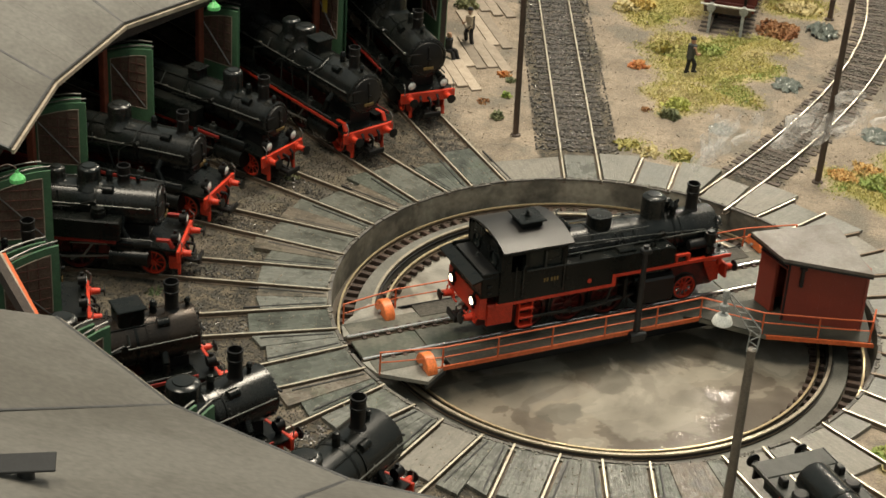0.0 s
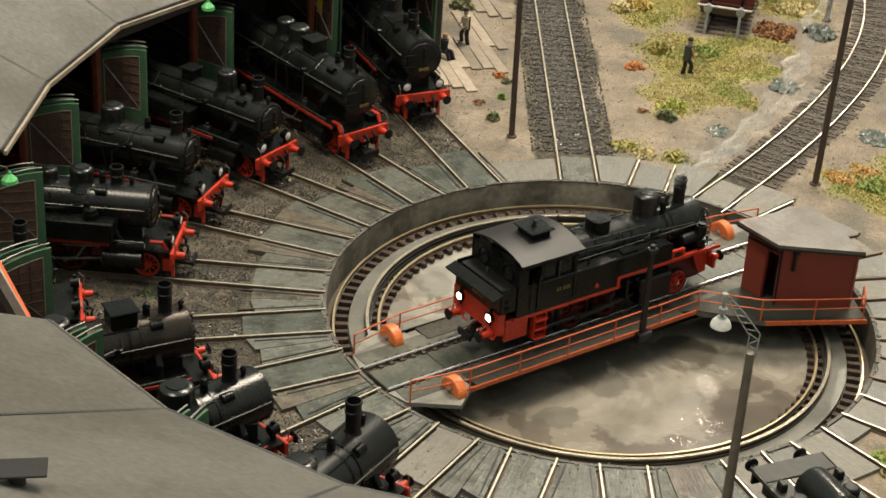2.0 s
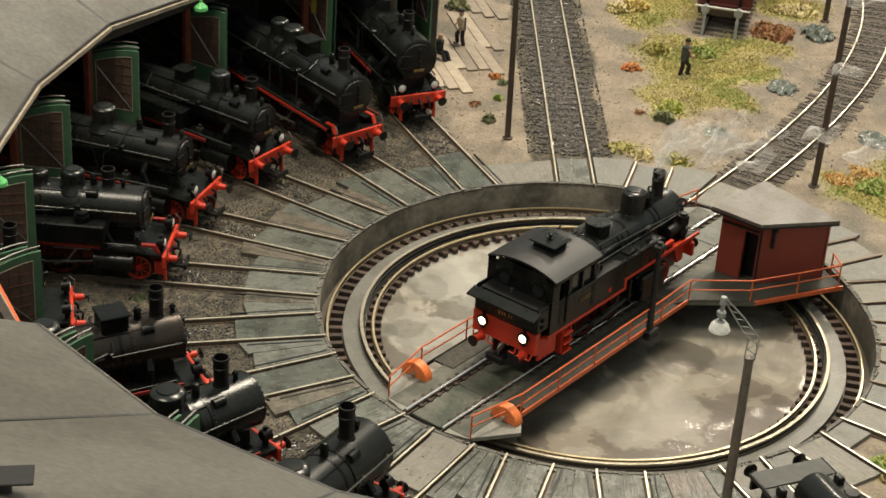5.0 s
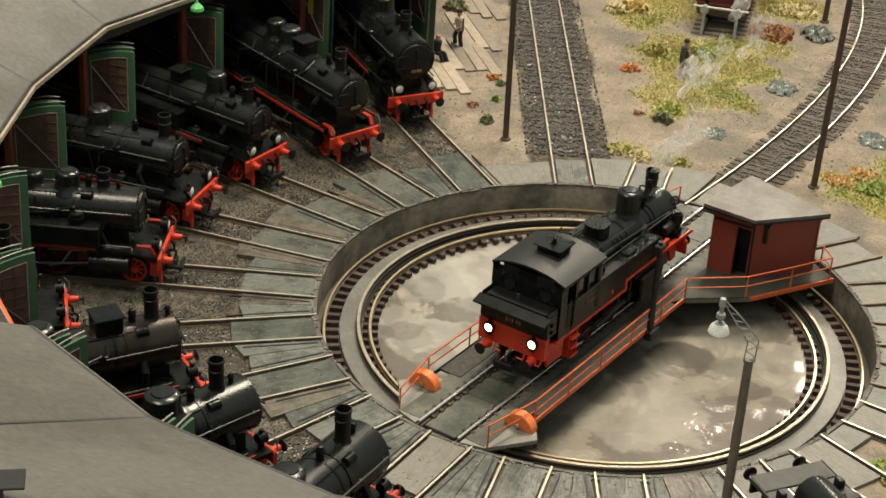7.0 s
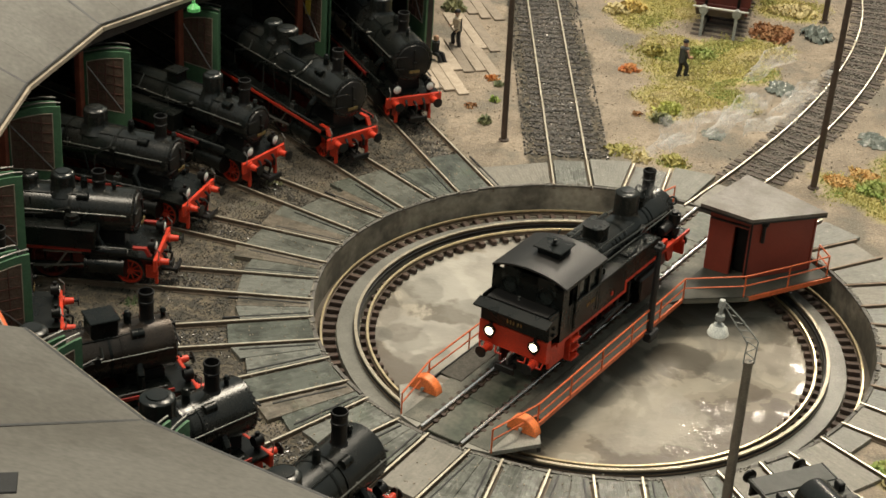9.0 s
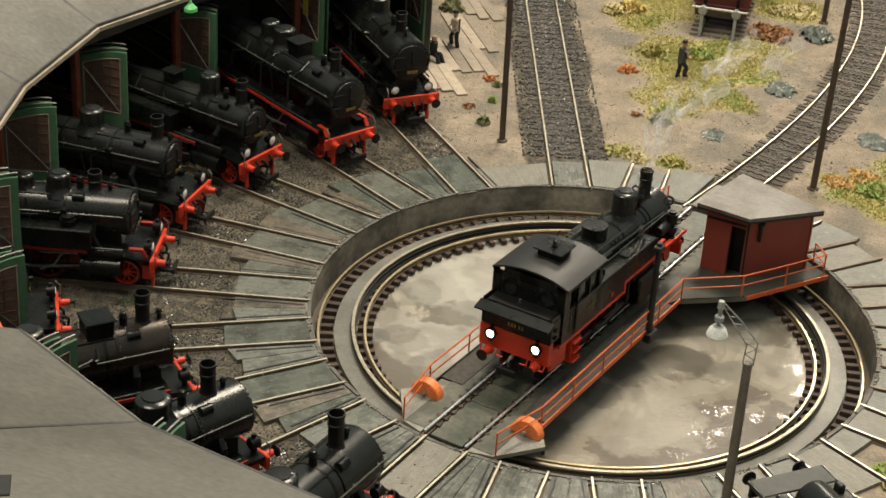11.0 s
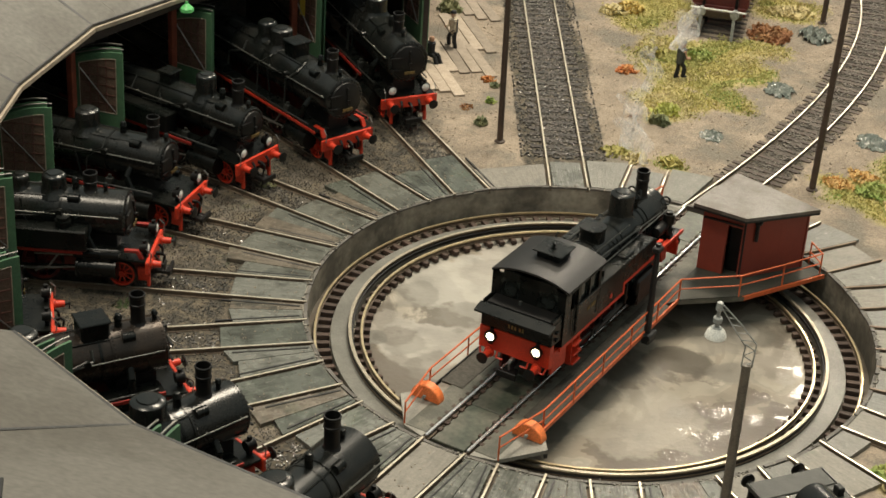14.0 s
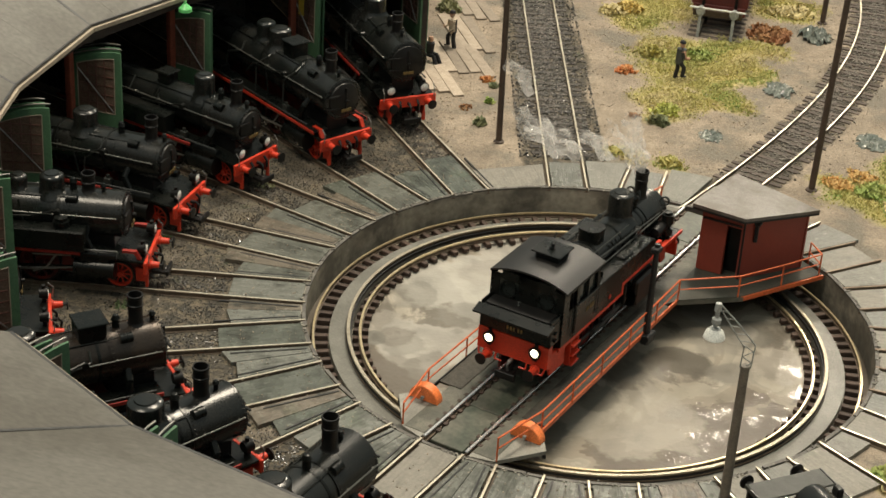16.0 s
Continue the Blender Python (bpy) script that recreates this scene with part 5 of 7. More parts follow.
def build_shed_engines():
    shed_engine("B", 187.5, 17.6, axis=31, rad=10, chim_top=51, domes=((46, 5.5, 49, "steam_dome"),), x_smoke=-4, label="black tender locomotive with red buffer beam and white lamps")
    shed_engine("C", 162.5, 13.5, axis=31, rad=9.6, chim_top=51.4, domes=((53.5, 5.2, 48.6, "steam_dome"), (65, 4.6, 48.2, "sand_dome")), boxdome=(41, 8.5, 9, 46.5), smoke=24, x_smoke=-3.4, label="black goods locomotive with long boiler and red front", lamps=False, plates=True)
    shed_engine("D", 173, 12, axis=27.5, rad=8.2, chim_top=47, domes=((30.5, 4.6, 45, "steam_dome"),), boxdome=(52.4, 7, 7, 40.3), x_smoke=-4.3, smoke=18, tank=(-40, -95, 27), label="small black tank locomotive with red buffer beam")
    shed_engine("E", 176, 18, axis=28, rad=8.8, chim_top=47, domes=((49, 5.2, 44.6, "steam_dome"),), x_smoke=-10.8, wh=32, label="black tender locomotive with sloping front deck and red beam")
    shed_engine("F", 175.5, 25.5, axis=28.5, rad=9.0, chim_top=45.3, domes=((40, 4.8, 43.8, "steam_dome"), (53.5, 3.6, 42.3, "sand_dome")), x_smoke=-10.5, wh=31.5, tank=(-24, -100, 27), pump=True, plates=2, label="black tank locomotive with red buffer beam and spoked wheels")
    shed_engine("G", 210, 22, axis=29, rad=9.2, chim_top=50.6, x_smoke=-12.6, label="black locomotive behind an open green door")
    shed_engine("H", 174, 14.5, axis=29, rad=9.4, chim_top=50, boxdome=(31, 10, 9.5, 43.6), domes=((55.3, 5.6, 44.2, "steam_dome"),), x_smoke=-6.5, smoke=20, lead=False, wh=21.6, skin=BRONZE, label="black locomotive with bronze sheen and square sand box")
    shed_engine("I", 176, 15, axis=29, rad=9.6, chim_top=50, domes=((36.7, 6.0, 45.7, "steam_dome"),), x_smoke=-3, smoke=22, lead=False, wh=25.5, label="black locomotive with wide round steam dome")
    shed_engine("J", 170.5, 15, axis=29.5, rad=10.2, chim_top=52, domes=((44.8, 5.6, 45.9, "steam_dome"),), x_smoke=-2, smoke=22, lead=False, wh=27.5, label="black locomotive with riveted smokebox beside the pit")


def bridge_engine():
    """The tank locomotive on the bridge: +x is its front; the middle of the bridge is its origin."""
    eng = thing("steam_locomotive", "black and red tank locomotive with lit lamps on the bridge", "locomotive")
    F, R = 50.5, -65.0
    part("frame", box(box(B(), (-7, 6.6, 9.5), (110, 1.2, 11), 0.2), (-7, -6.6, 9.5), (110, 1.2, 11), 0.2), DEEPSHADERED, eng, "red frame plates painted dark for the shade below the engine")
    part("buffer_beam", box(B(), (F - 0.7, 0, 13), (1.4, 28, 6.5), 0.3), RED, eng, "red buffer beam")
    for s in (1, -1):
        part("beam_bracket", side_prism(B(), [(F - 1.4, 16), (F - 1.4, 7), (F - 5, 6.5), (F - 9, 15), (F - 9, 17)], s * 9 - 0.6, s * 9 + 0.6), RED, eng)
    add_buffers(eng, F, 1, 12.6)
    add_buffers(eng, R, -1, 11.0)
    for s in (1, -1):
        add_lamp(eng, R - 1.4, s * 9.7, 18.2, -1, True)
        add_lamp(eng, F - 1, s * 9.0, 20.5, 1)
        # running plates: high in front, lower beside the tanks
        part("running_board", box(B(), (22, s * 11, 21.6), (56, 8.4, 0.8), 0.15), BLACK, eng)
        # red stepped frame head in front of the tank, with its dark opening
        part("frame_head", side_prism(B(), [(23.8, 22), (23.8, 25.4), (29.4, 25.4), (29.4, 24.4), (24.8, 24.4), (24.8, 22)], s * 14.2 - 0.6, s * 14.2 + 0.6), RED, eng, "red stepped frame head")
        part("frame_web", side_prism(B(), [(29.4, 21.4), (29.4, 25.4), (30.4, 25.4), (30.4, 22.2), (46, 21.8), (46, 17.5), (44.5, 17.5), (44.5, 20.4), (30.4, 20.8)], s * 14.2 - 0.8, s * 14.2 + 0.8), RED, eng)
        part("brake_hanger", tube(B(), [(-13, s * 9.8, 14), (-13.6, s * 9.8, 7), (-13.2, s * 9.8, 3)], 0.7), SOOT, eng)
        part("brake_hanger", tube(B(), [(-31, s * 9.8, 14), (-31.6, s * 9.8, 7), (-31.2, s * 9.8, 3)], 0.7), SOOT, eng)
        part("sand_pipe", tube(B(), [(4, s * 10.4, 17), (5, s * 10.4, 9), (5.6, s * 9.4, 2)], 0.4), DARKSTEEL, eng)
        part("cylinder_jacket", box(B(), (15, s * 13.4, 11.5), (17, 6.6, 11.5), 0.8), SOOT, eng, "black boxed cylinder jacket")
        part("motion_plate", box(B(), (1.5, s * 11.6, 13.4), (1.4, 5.2, 9.5), 0.3), SOOT, eng)
        part("valance", side_prism(B(), [(50, 20.8), (50, 22.2), (-6, 22.2), (-6, 18.0), (-58, 18.0), (-58, 16.6), (-4.4, 16.6), (-4.4, 20.8)], s * 15.2 - 0.35, s * 15.2 + 0.35), RED, eng, "red edge of the running plate")
        part("rear_skirt", box(B(), (-55.5, s * 13.6, 12.4), (11.5, 1.4, 9.6), 0.4), RED, eng, "red box below the cab")
        st = B()
        for z in (6.0, 10.0, 14.0):
            box(st, (-44.5, s * 14.8, z), (6.0, 3.4, 0.9), 0.15)
        for x in (-47.4, -41.6):
            box(st, (x, s * 14.2, 11.0), (0.6, 2.4, 11), 0.1)
        part("cab_steps", st, RED, eng, "red cab steps")
    bm = side_prism(B(), [(R, 12.2), (R, 21.2), (R + 3, 21.2), (R + 3, 11.4)], -14.8, 14.8)
    part("rear_beam", bm, RED, eng, "wide red rear beam")
    bm = B()
    for s in (1, -1):
        tube(bm, [(R - 0.4, s * 6.5, 12.4), (R - 1.2, s * 6.5, 10.2), (R - 1.2, s * 3.6, 10.2)], 0.35)
        tube(bm, [(R - 0.4, s * 14.0, 12.4), (R - 1.0, s * 13.4, 10.0), (R - 1.0, s * 11.4, 10.0)], 0.35)
    part("grab_irons", bm, RED, eng)
    for x, sg in ((R, -1), (F, 1)):
        bm = B()
        box(bm, (x + sg * 1.6, 0, 6.4), (4.6, 5.0, 2.0), 0.3)
        box(bm, (x + sg * 4.6, 0, 6.8), (1.3, 8.4, 3), 0.3)
        cyl(bm, (x - sg * 3, 0, 9), (x + sg * 3, 0, 6.4), 0.8, seg=8)
        part("model_coupler", bm, SOOT, eng, "black model coupling below the beam")
        bm = box(B(), (x + sg * 0.8, 0, 11.4), (2.4, 1.4, 1.4), 0.2)
        tube(bm, [(x + sg * 1.8, 0, 11.6), (x + sg * 3.0, 0, 10.6), (x + sg * 2.6, 0, 8)], 0.45)
        part("coupling_hook", bm, STEEL, eng)
    add_boiler(eng, 47.0, -28, 29.2, 8.5, 18)
    add_chimney(eng, 37.5, 37.6, 49.5, 2.5)
    add_dome(eng, 19, 37.0, 47.2, 5.0)
    bm = B()
    pts = [(-6 + 4.6 * math.cos(t) * (1 + 0.12 * abs(math.cos(2 * t + 1.57))), 4.6 * math.sin(t) * (1 + 0.12 * abs(math.cos(2 * t + 1.57)))) for t in [2 * math.pi * k / 24 for k in range(24)]]
    prism(bm, pts, 35.5, 41.6)
    prism(bm, [((x + 6) * 1.04 - 6, y * 1.04) for x, y in pts], 41.5, 42.3)
    part("sand_box", bm, BLACK, eng, "round-cornered black sand box")
    part("saddle", box(B(), (38, 0, 20), (14, 12, 10), 0.4), SOOT, eng)
    part("front_deck", box(B(), (46, 0, 20.4), (9, 27, 0.8), 0.2), BLACK, eng)
    pump = B()
    for x, z0, z1, r in ((41, 22, 33, 1.6), (41, 23, 26, 2.5), (41, 28, 32, 2.5)):
        cyl(pump, (x, -12, z0), (x, -12, z1), r, seg=12)
    part("air_pump", pump, BLACK, eng)
    part("air_tank", lathe(B(), [(0, -4.6), (1.9, -4.2), (2.3, -3.2), (2.3, 3.2), (1.9, 4.2), (0, 4.6)], (35.5, -11.0, 27.0), axis="X", seg=16), SOOT, eng)
    for s in (1, -1):
        tb = side_prism(B(), [(-28, 17.4), (-5.2, 17.4), (-5.2, 22.2), (23, 22.2), (23, 29.4), (20, 30.6), (-28, 30.6)], s * 11.4 - 4.0, s * 11.4 + 4.0)
        bmesh.ops.bevel(tb, geom=list(tb.edges), offset=0.3, segments=1, affect="EDGES")
        tk = part("side_tank", tb, BLACK, eng, "black side tank")
        part("filler_lid", box(B(), (1, s * 12.0, 31.1), (8, 4.0, 1.2), 0.35), BLACK, tk)
        part("lifting_ring", lathe(B(), [(0.7, -0.3), (1.2, -0.3), (1.2, 0.3), (0.7, 0.3), (0.7, -0.3)], (13, s * 13, 31.4), axis="Y", seg=12), BLACK, tk)
        rv = B()
        for i in range(24):
            for z in (18.8, 29.4):
                box(rv, (-26 + i * 1.9, s * 15.42, z if i > 10 or z > 20 else 18.8), (0.32, 0.2, 0.32))
        part("rivets", rv, BLACK, tk)
        part("grab_rail", tube(B(), [(-29, s * 16.0, 20), (-29, s * 16.0, 34)], 0.22), PIPE, eng)
        part("grab_rail", tube(B(), [(-50.5, s * 16.0, 20), (-50.5, s * 16.0, 34)], 0.22), PIPE, eng)
        # plain bars in place of the cab-side number
        for i in range(5):
            part("number_bar", box(B(), (-37.4 + i * 1.3 + (0.6 if i > 1 else 0), s * 15.62, 25.6), (0.7, 0.16, 1.7)), OLDBRASS, eng, "small brass bar on the cab side")
        part("works_plate", lathe(B(), [(0, -0.3), (1.0, -0.2), (1.0, 0.2), (0, 0.3)], (-16.7, s * 15.45, 21.3), axis="Y", seg=16), RED, eng, "small red oval plate")
        lo, hi = min(s * 15.0, s * 15.5), max(s * 15.0, s * 15.5)
        for x0, x1, z0, z1 in ((-57, -28, 17.4, 31.5), (-57, -52.5, 31.5, 40.6), (-46.5, -44.5, 31.5, 40.6), (-38, -36.8, 31.5, 40.6), (-30, -28, 31.5, 40.6), (-57, -28, 38.8, 40.6)):
            part("cab_side", side_prism(B(), [(x0, z0), (x1, z0), (x1, z1), (x0, z1)], lo, hi), BLACK, eng, smooth=False)
        part("cab_window", side_prism(B(), [(-44.6, 31.5), (-28.5, 31.5), (-28.5, 38.8), (-44.6, 38.8)], s * 14.6 - 0.1, s * 14.6 + 0.1), GLASS, eng, "dark side window")
        part("window_frame", side_prism(B(), [(-37.9, 31.4), (-37.1, 31.4), (-37.1, 38.8), (-37.9, 38.8)], s * 15.6 - 0.2, s * 15.6 + 0.2), PIPE, eng)
        part("window_sill", box(B(), (-37, s * 15.8, 31.2), (17.5, 0.7, 0.5), 0.1), PIPE, eng)
        part("cab_gutter", box(B(), (-41, s * 16.1, 40.2), (31, 0.4, 0.5), 0.1), BLACK, eng)
        part("cab_door_edge", box(B(), (-47.4, s * 15.62, 25), (0.35, 0.2, 13)), BLACK, eng)
        part("door_rail", tube(B(), [(-47.2, s * 16, 20), (-47.2, s * 16, 33), (-46.2, s * 16, 34)], 0.22), PIPE, eng)
    part("cab_inside", box(B(), (-38, 0, 27), (18, 28, 19)), SOOT, eng)
    part("cab_floor", box(B(), (-46, 0, 20), (20, 28, 4)), SOOT, eng)
    for x, name in ((-28.3, "cab_front"), (-56.4, "cab_back")):
        bm = B()
        for y0, y1, z0, z1 in ((-15, 15, 17.5, 31.5), (-15, -12.0, 31.5, 40.4), (12.0, 15, 31.5, 40.4), (-4.0, 4.0, 31.5, 42), (-15, 15, 38.6, 40.4), (-11, 11, 40.3, 42)):
            box(bm, (x, (y0 + y1) / 2, (z0 + z1) / 2), (0.7, y1 - y0, z1 - z0))
        wall = part(name, bm, BLACK, eng, smooth=False)
        for s in (1, -1):
            part("cab_window", box(B(), (x, s * 8.0, 35), (0.2, 8, 7.4)), GLASS, wall, "dark end window")
            part("window_ring", lathe(B(), [(3.0, -0.3), (3.6, -0.3), (3.6, 0.3), (3.0, 0.3), (3.0, -0.3)], (x - 0.4, s * 8, 35), axis="X", seg=20), BLACK, wall)
    pts = []
    for k in range(15):
        y = -16.2 + 32.4 * k / 14
        pts.append((y, 43.4 - 3.2 * (abs(y) / 16.2) ** 2.2))
    bm = B()
    xs = (-56.6, -25.6)
    a = [[bm.verts.new((x, y, z + dz)) for y, z in pts] for x in xs for dz in (0, 0.8)]
    for k in range(14):
        bm.faces.new((a[1][k], a[1][k + 1], a[3][k + 1], a[3][k]))
        bm.faces.new((a[0][k], a[2][k], a[2][k + 1], a[0][k + 1]))
        bm.faces.new((a[0][k], a[0][k + 1], a[1][k + 1], a[1][k]))
        bm.faces.new((a[2][k], a[3][k], a[3][k + 1], a[2][k + 1]))
    for k in (0, 14):
        bm.faces.new((a[0][k], a[1][k], a[3][k], a[2][k]))
    rf = part("cab_roof", bm, ROOFBLACK, eng, "satin grey-black arched cab roof")
    bm = B()
    box(bm, (-39, 0, 45.0), (9.0, 9.5, 3.0), 0.2)
    box(bm, (-39, 0, 46.8), (11.5, 12.4, 0.7), 0.2)
    vt = part("roof_vent", bm, BLACK, rf, "flat roof ventilator")
    part("whistle", lathe(B(), [(0, 47), (1.3, 47), (1.3, 47.8), (0.7, 48), (0.7, 49), (1.0, 49.3), (0, 50)], (-39, 0, 0), seg=12), BLACK, vt)
    # bunker with its sloping lid at the back
    bm = side_prism(B(), [(R + 0.2, 21.2), (-56, 21.2), (-56, 31.0), (R + 0.2, 30.2)], -14.9, 14.9)
    bmesh.ops.bevel(bm, geom=list(bm.edges), offset=0.4, segments=1, affect="EDGES")
    bk = part("bunker", bm, BLACK, eng, "black rear bunker")
    part("bunker_lid", side_prism(B(), [(R - 4.4, 28.8), (R + 0.4, 30.3), (R + 0.4, 31.0), (R - 4.4, 29.5)], -16.0, 15.6), BLACK, bk, "sloping black lid")
    part("coal_cover", box(B(), (-60.2, 0, 31.0), (7.0, 26.5, 0.8), 0.25), SOOT, bk, "flat sooty coal cover")
    for s in (1, -1):
        part("bunker_coaming", box(B(), (-60.4, s * 14.4, 31.2), (8.6, 0.7, 1.8), 0.2), BLACK, bk)
        for z in (23.4, 26.4):
            part("lamp_iron", box(B(), (-61.5, s * 15.3, z), (1.8, 1.0, 1.0), 0.2), BLACK, bk)
    part("cover_knob", lathe(B(), [(0, 31.2), (0.8, 31.2), (0.5, 32.0), (0.7, 32.6), (0, 33)], (-59, 2, 0), seg=10), PIPE, bk)
    for i in range(5):
        part("number_bar", box(B(), (R + 0.05, -3.0 + i * 1.3 + (0.6 if i > 1 else 0), 24.4), (0.16, 0.7, 1.6)), OLDBRASS, bk, "small brass bar")
    add_cylinder(eng, 14.5, 9.6, 4.2, 12.4)
    add_wheels(eng, (33.3,), 5.7)
    add_wheels(eng, (-4, -22, -40), 8.4, DEEPSHADERED, SOOT)
    add_rods(eng, (-4, -22, -40), 8.4, DARKSTEEL)
    for s in (1, -1):
        bm = tube(B(), [(6, s * 12.6, 9.4), (-4, s * 12.8, 8.0), (-22, s * 12.8, 6.5)], 0.6)
        tube(bm, [(-4, s * 12.4, 16), (-6, s * 12.6, 9), (-14, s * 12.6, 6)], 0.5)
        tube(bm, [(6, s * 12.0, 15), (-10, s * 12.2, 14)], 0.5)
        part("valve_gear", bm, DARKSTEEL, eng, "dark oily valve gear")
        part("boiler_pipe", tube(B(), [(-24, s * 8.6, 35.8), (10, s * 8.9, 34.0), (40, s * 8.7, 32)], 0.35), PIPE, eng)
        part("boiler_pipe", tube(B(), [(-24, s * 6.6, 37.2), (14, s * 6.7, 36.6)], 0.3), PIPE, eng)
        part("boiler_pipe", tube(B(), [(-2, s * 7.0, 36.2), (-1, s * 8.6, 33.5), (-1, s * 9.4, 31)], 0.35), BLACK, eng)
        part("boiler_pipe", tube(B(), [(1, s * 7.0, 36.2), (2, s * 8.6, 33.5), (2, s * 9.4, 31)], 0.35), BLACK, eng)
        part("walk_plate", box(B(), (-4, s * 8.3, 33.4), (42, 1.2, 0.5), 0.1), BLACK, eng)
        part("tank_front", side_prism(B(), [(8, 30.4), (16, 30.4), (21.5, 33.4), (20, 34.0), (14.5, 32.0), (8, 31.6)], s * 8.4 - 1.2, s * 8.4 + 1.2), BLACK, eng)
        part("filler_post", cyl(B(), (-20, s * 12.5, 30.4), (-20, s * 12.5, 33), 0.5, seg=8), BLACK, eng)
        part("smokebox_lamp", lathe(B(), [(1.3, -0.4), (2.0, -0.4), (2.0, 0.4), (1.3, 0.4), (1.3, -0.4)], (46.5, s * 7.8, 34.5), axis="X", seg=16), PIPE, eng)
    bm = B()
    lathe(bm, [(0, 37), (1.3, 37), (1.3, 40), (2.0, 40.5), (2.0, 42), (0.8, 43.5), (0, 43.5)], (27.5, -2, 0), seg=12)
    lathe(bm, [(0, 37), (1.2, 37), (1.2, 40), (1.8, 40.5), (1.8, 42), (0.8, 43), (0, 43)], (27.5, 2.4, 0), seg=12)
    tube(bm, [(27.5, -2, 43), (28.5, -3.6, 45), (27.0, -4.4, 43)], 0.5)
    part("safety_valve", bm, BLACK, eng)
    bm = B()
    for y in (-4, -1.5, 1.5, 4):
        cyl(bm, (-22, y, 37), (-22, y, 41), 0.7, seg=8)
        box(bm, (-22, y, 41), (1.4, 1.4, 1.4), 0.2)
    tube(bm, [(-22, -4, 41), (-22, 4, 41)], 0.4)
    tube(bm, [(-22, 5, 40), (-22, 8, 42), (-20, 8, 43)], 0.35)
    part("steam_valves", bm, BLACK, eng)
    return eng


# ---- yard scenery ----
def leaf_material(name, a, b):
    m = material(name, a, b, rough=0.8, scale=60, amount=1.0, bump=0, islands=True, vary=0.1, grain=0.12)
    return m


YELLOW = leaf_material("yellow_green_flock", (0.5, 0.44, 0.16), (0.38, 0.36, 0.12))
FRESH = leaf_material("fresh_green_flock", (0.27, 0.36, 0.1), (0.38, 0.38, 0.13))
RUSTY = leaf_material("rust_orange_flock", (0.6, 0.22, 0.08), (0.5, 0.32, 0.12))
DULL = leaf_material("dull_green_flock", (0.17, 0.2, 0.11), (0.24, 0.24, 0.12))
ORANGEFLOCK = leaf_material("orange_yellow_flock", (0.62, 0.36, 0.13), (0.6, 0.46, 0.2))
MOSSGREEN = leaf_material("dark_green_moss", (0.05, 0.1, 0.035), (0.08, 0.11, 0.045))
HEATHER = leaf_material("rust_brown_flock", (0.3, 0.14, 0.065), (0.37, 0.21, 0.095))
STRAWBUSH = leaf_material("golden_flock", (0.55, 0.42, 0.13), (0.6, 0.47, 0.18))
FRESHY = leaf_material("bright_yellow_green_flock", (0.45, 0.46, 0.1), (0.4, 0.42, 0.12))
STRAW = leaf_material("straw_flock", (0.62, 0.54, 0.28), (0.5, 0.42, 0.22))
STONE_GREY = material("grey_ballast_stone", (0.15, 0.132, 0.112), (0.075, 0.066, 0.057), rough=0.8, scale=200, bump=0.2, islands=True)
STONE_COAL = material("glossy_coal_crumbs", (0.045, 0.042, 0.037), (0.11, 0.1, 0.085), rough=0.2, spec=0.8, scale=200, bump=0.1, islands=True)
MORTAR = material("dirty_mortar", (0.24, 0.225, 0.19), (0.08, 0.072, 0.058), rough=0.7, scale=120, bump=0.2, islands=True, vary=0.45)
STONE_SAND = material("sandy_pebbles", (0.34, 0.28, 0.21), (0.2, 0.165, 0.125), rough=0.85, scale=200, bump=0.2, islands=True)
SHINY = material("crumpled_shiny_film", (0.1, 0.115, 0.1), (0.2, 0.21, 0.18), rough=0.08, scale=150, bump=0.6, bump_scale=300, relief=0.002)
COATGREY = material("grey_painted_coat", (0.06, 0.065, 0.06), rough=0.7, bump=0.1)
CLOTHDARK = material("black_painted_cloth", (0.014, 0.014, 0.016), rough=0.7, bump=0.1)
CLOTHPALE = material("cream_painted_shirt", (0.55, 0.46, 0.34), rough=0.7, bump=0.1)
SKIN = material("flesh_painted_plastic", (0.5, 0.28, 0.18), rough=0.6, bump=0.05)


def scatter(name, label, category, mat, spots, shape, flat=False):
    """One object of very many small pieces: spots are (x, y, z, size)."""
    verts, faces = [], []
    for x, y, z, s in spots:
        n = len(verts)
        if shape == "leaf":
            t, tilt = random.uniform(0, 6.28), random.uniform(-1.6, 1.6)
            c, d = math.cos(t), math.sin(t)
            h = s * random.uniform(0.35, 1.0)
            verts += [(x - c * s * 0.5, y - d * s * 0.5, z - 0.3), (x + c * s * 0.5, y + d * s * 0.5, z - 0.3), (x + c * s * 0.3 - d * h * tilt, y + d * s * 0.3 + c * h * tilt, z + h), (x - c * s * 0.4 - d * h * tilt, y - d * s * 0.4 + c * h * tilt, z + h * 0.8)]
            faces += [(n, n + 1, n + 2, n + 3)]
        else:
            for dx in (-1, 1):
                for dy in (-1, 1):
                    for dz in (-1, 1):
                        verts.append((x + s * dx * random.uniform(0.25, 0.6), y + s * dy * random.uniform(0.25, 0.6), z + s * dz * random.uniform(0.2, 0.5)))
            faces += [(n, n + 1, n + 3, n + 2), (n + 4, n + 6, n + 7, n + 5), (n, n + 4, n + 5, n + 1), (n + 2, n + 3, n + 7, n + 6), (n, n + 2, n + 6, n + 4), (n + 1, n + 5, n + 7, n + 3)]
    me = bpy.data.meshes.new(name)
    me.from_pydata([(a * MM, b * MM, c * MM) for a, b, c in verts], [], faces)
    me.materials.append(mat)
    return tagged(new(name, me), label, category, kind="stuff")


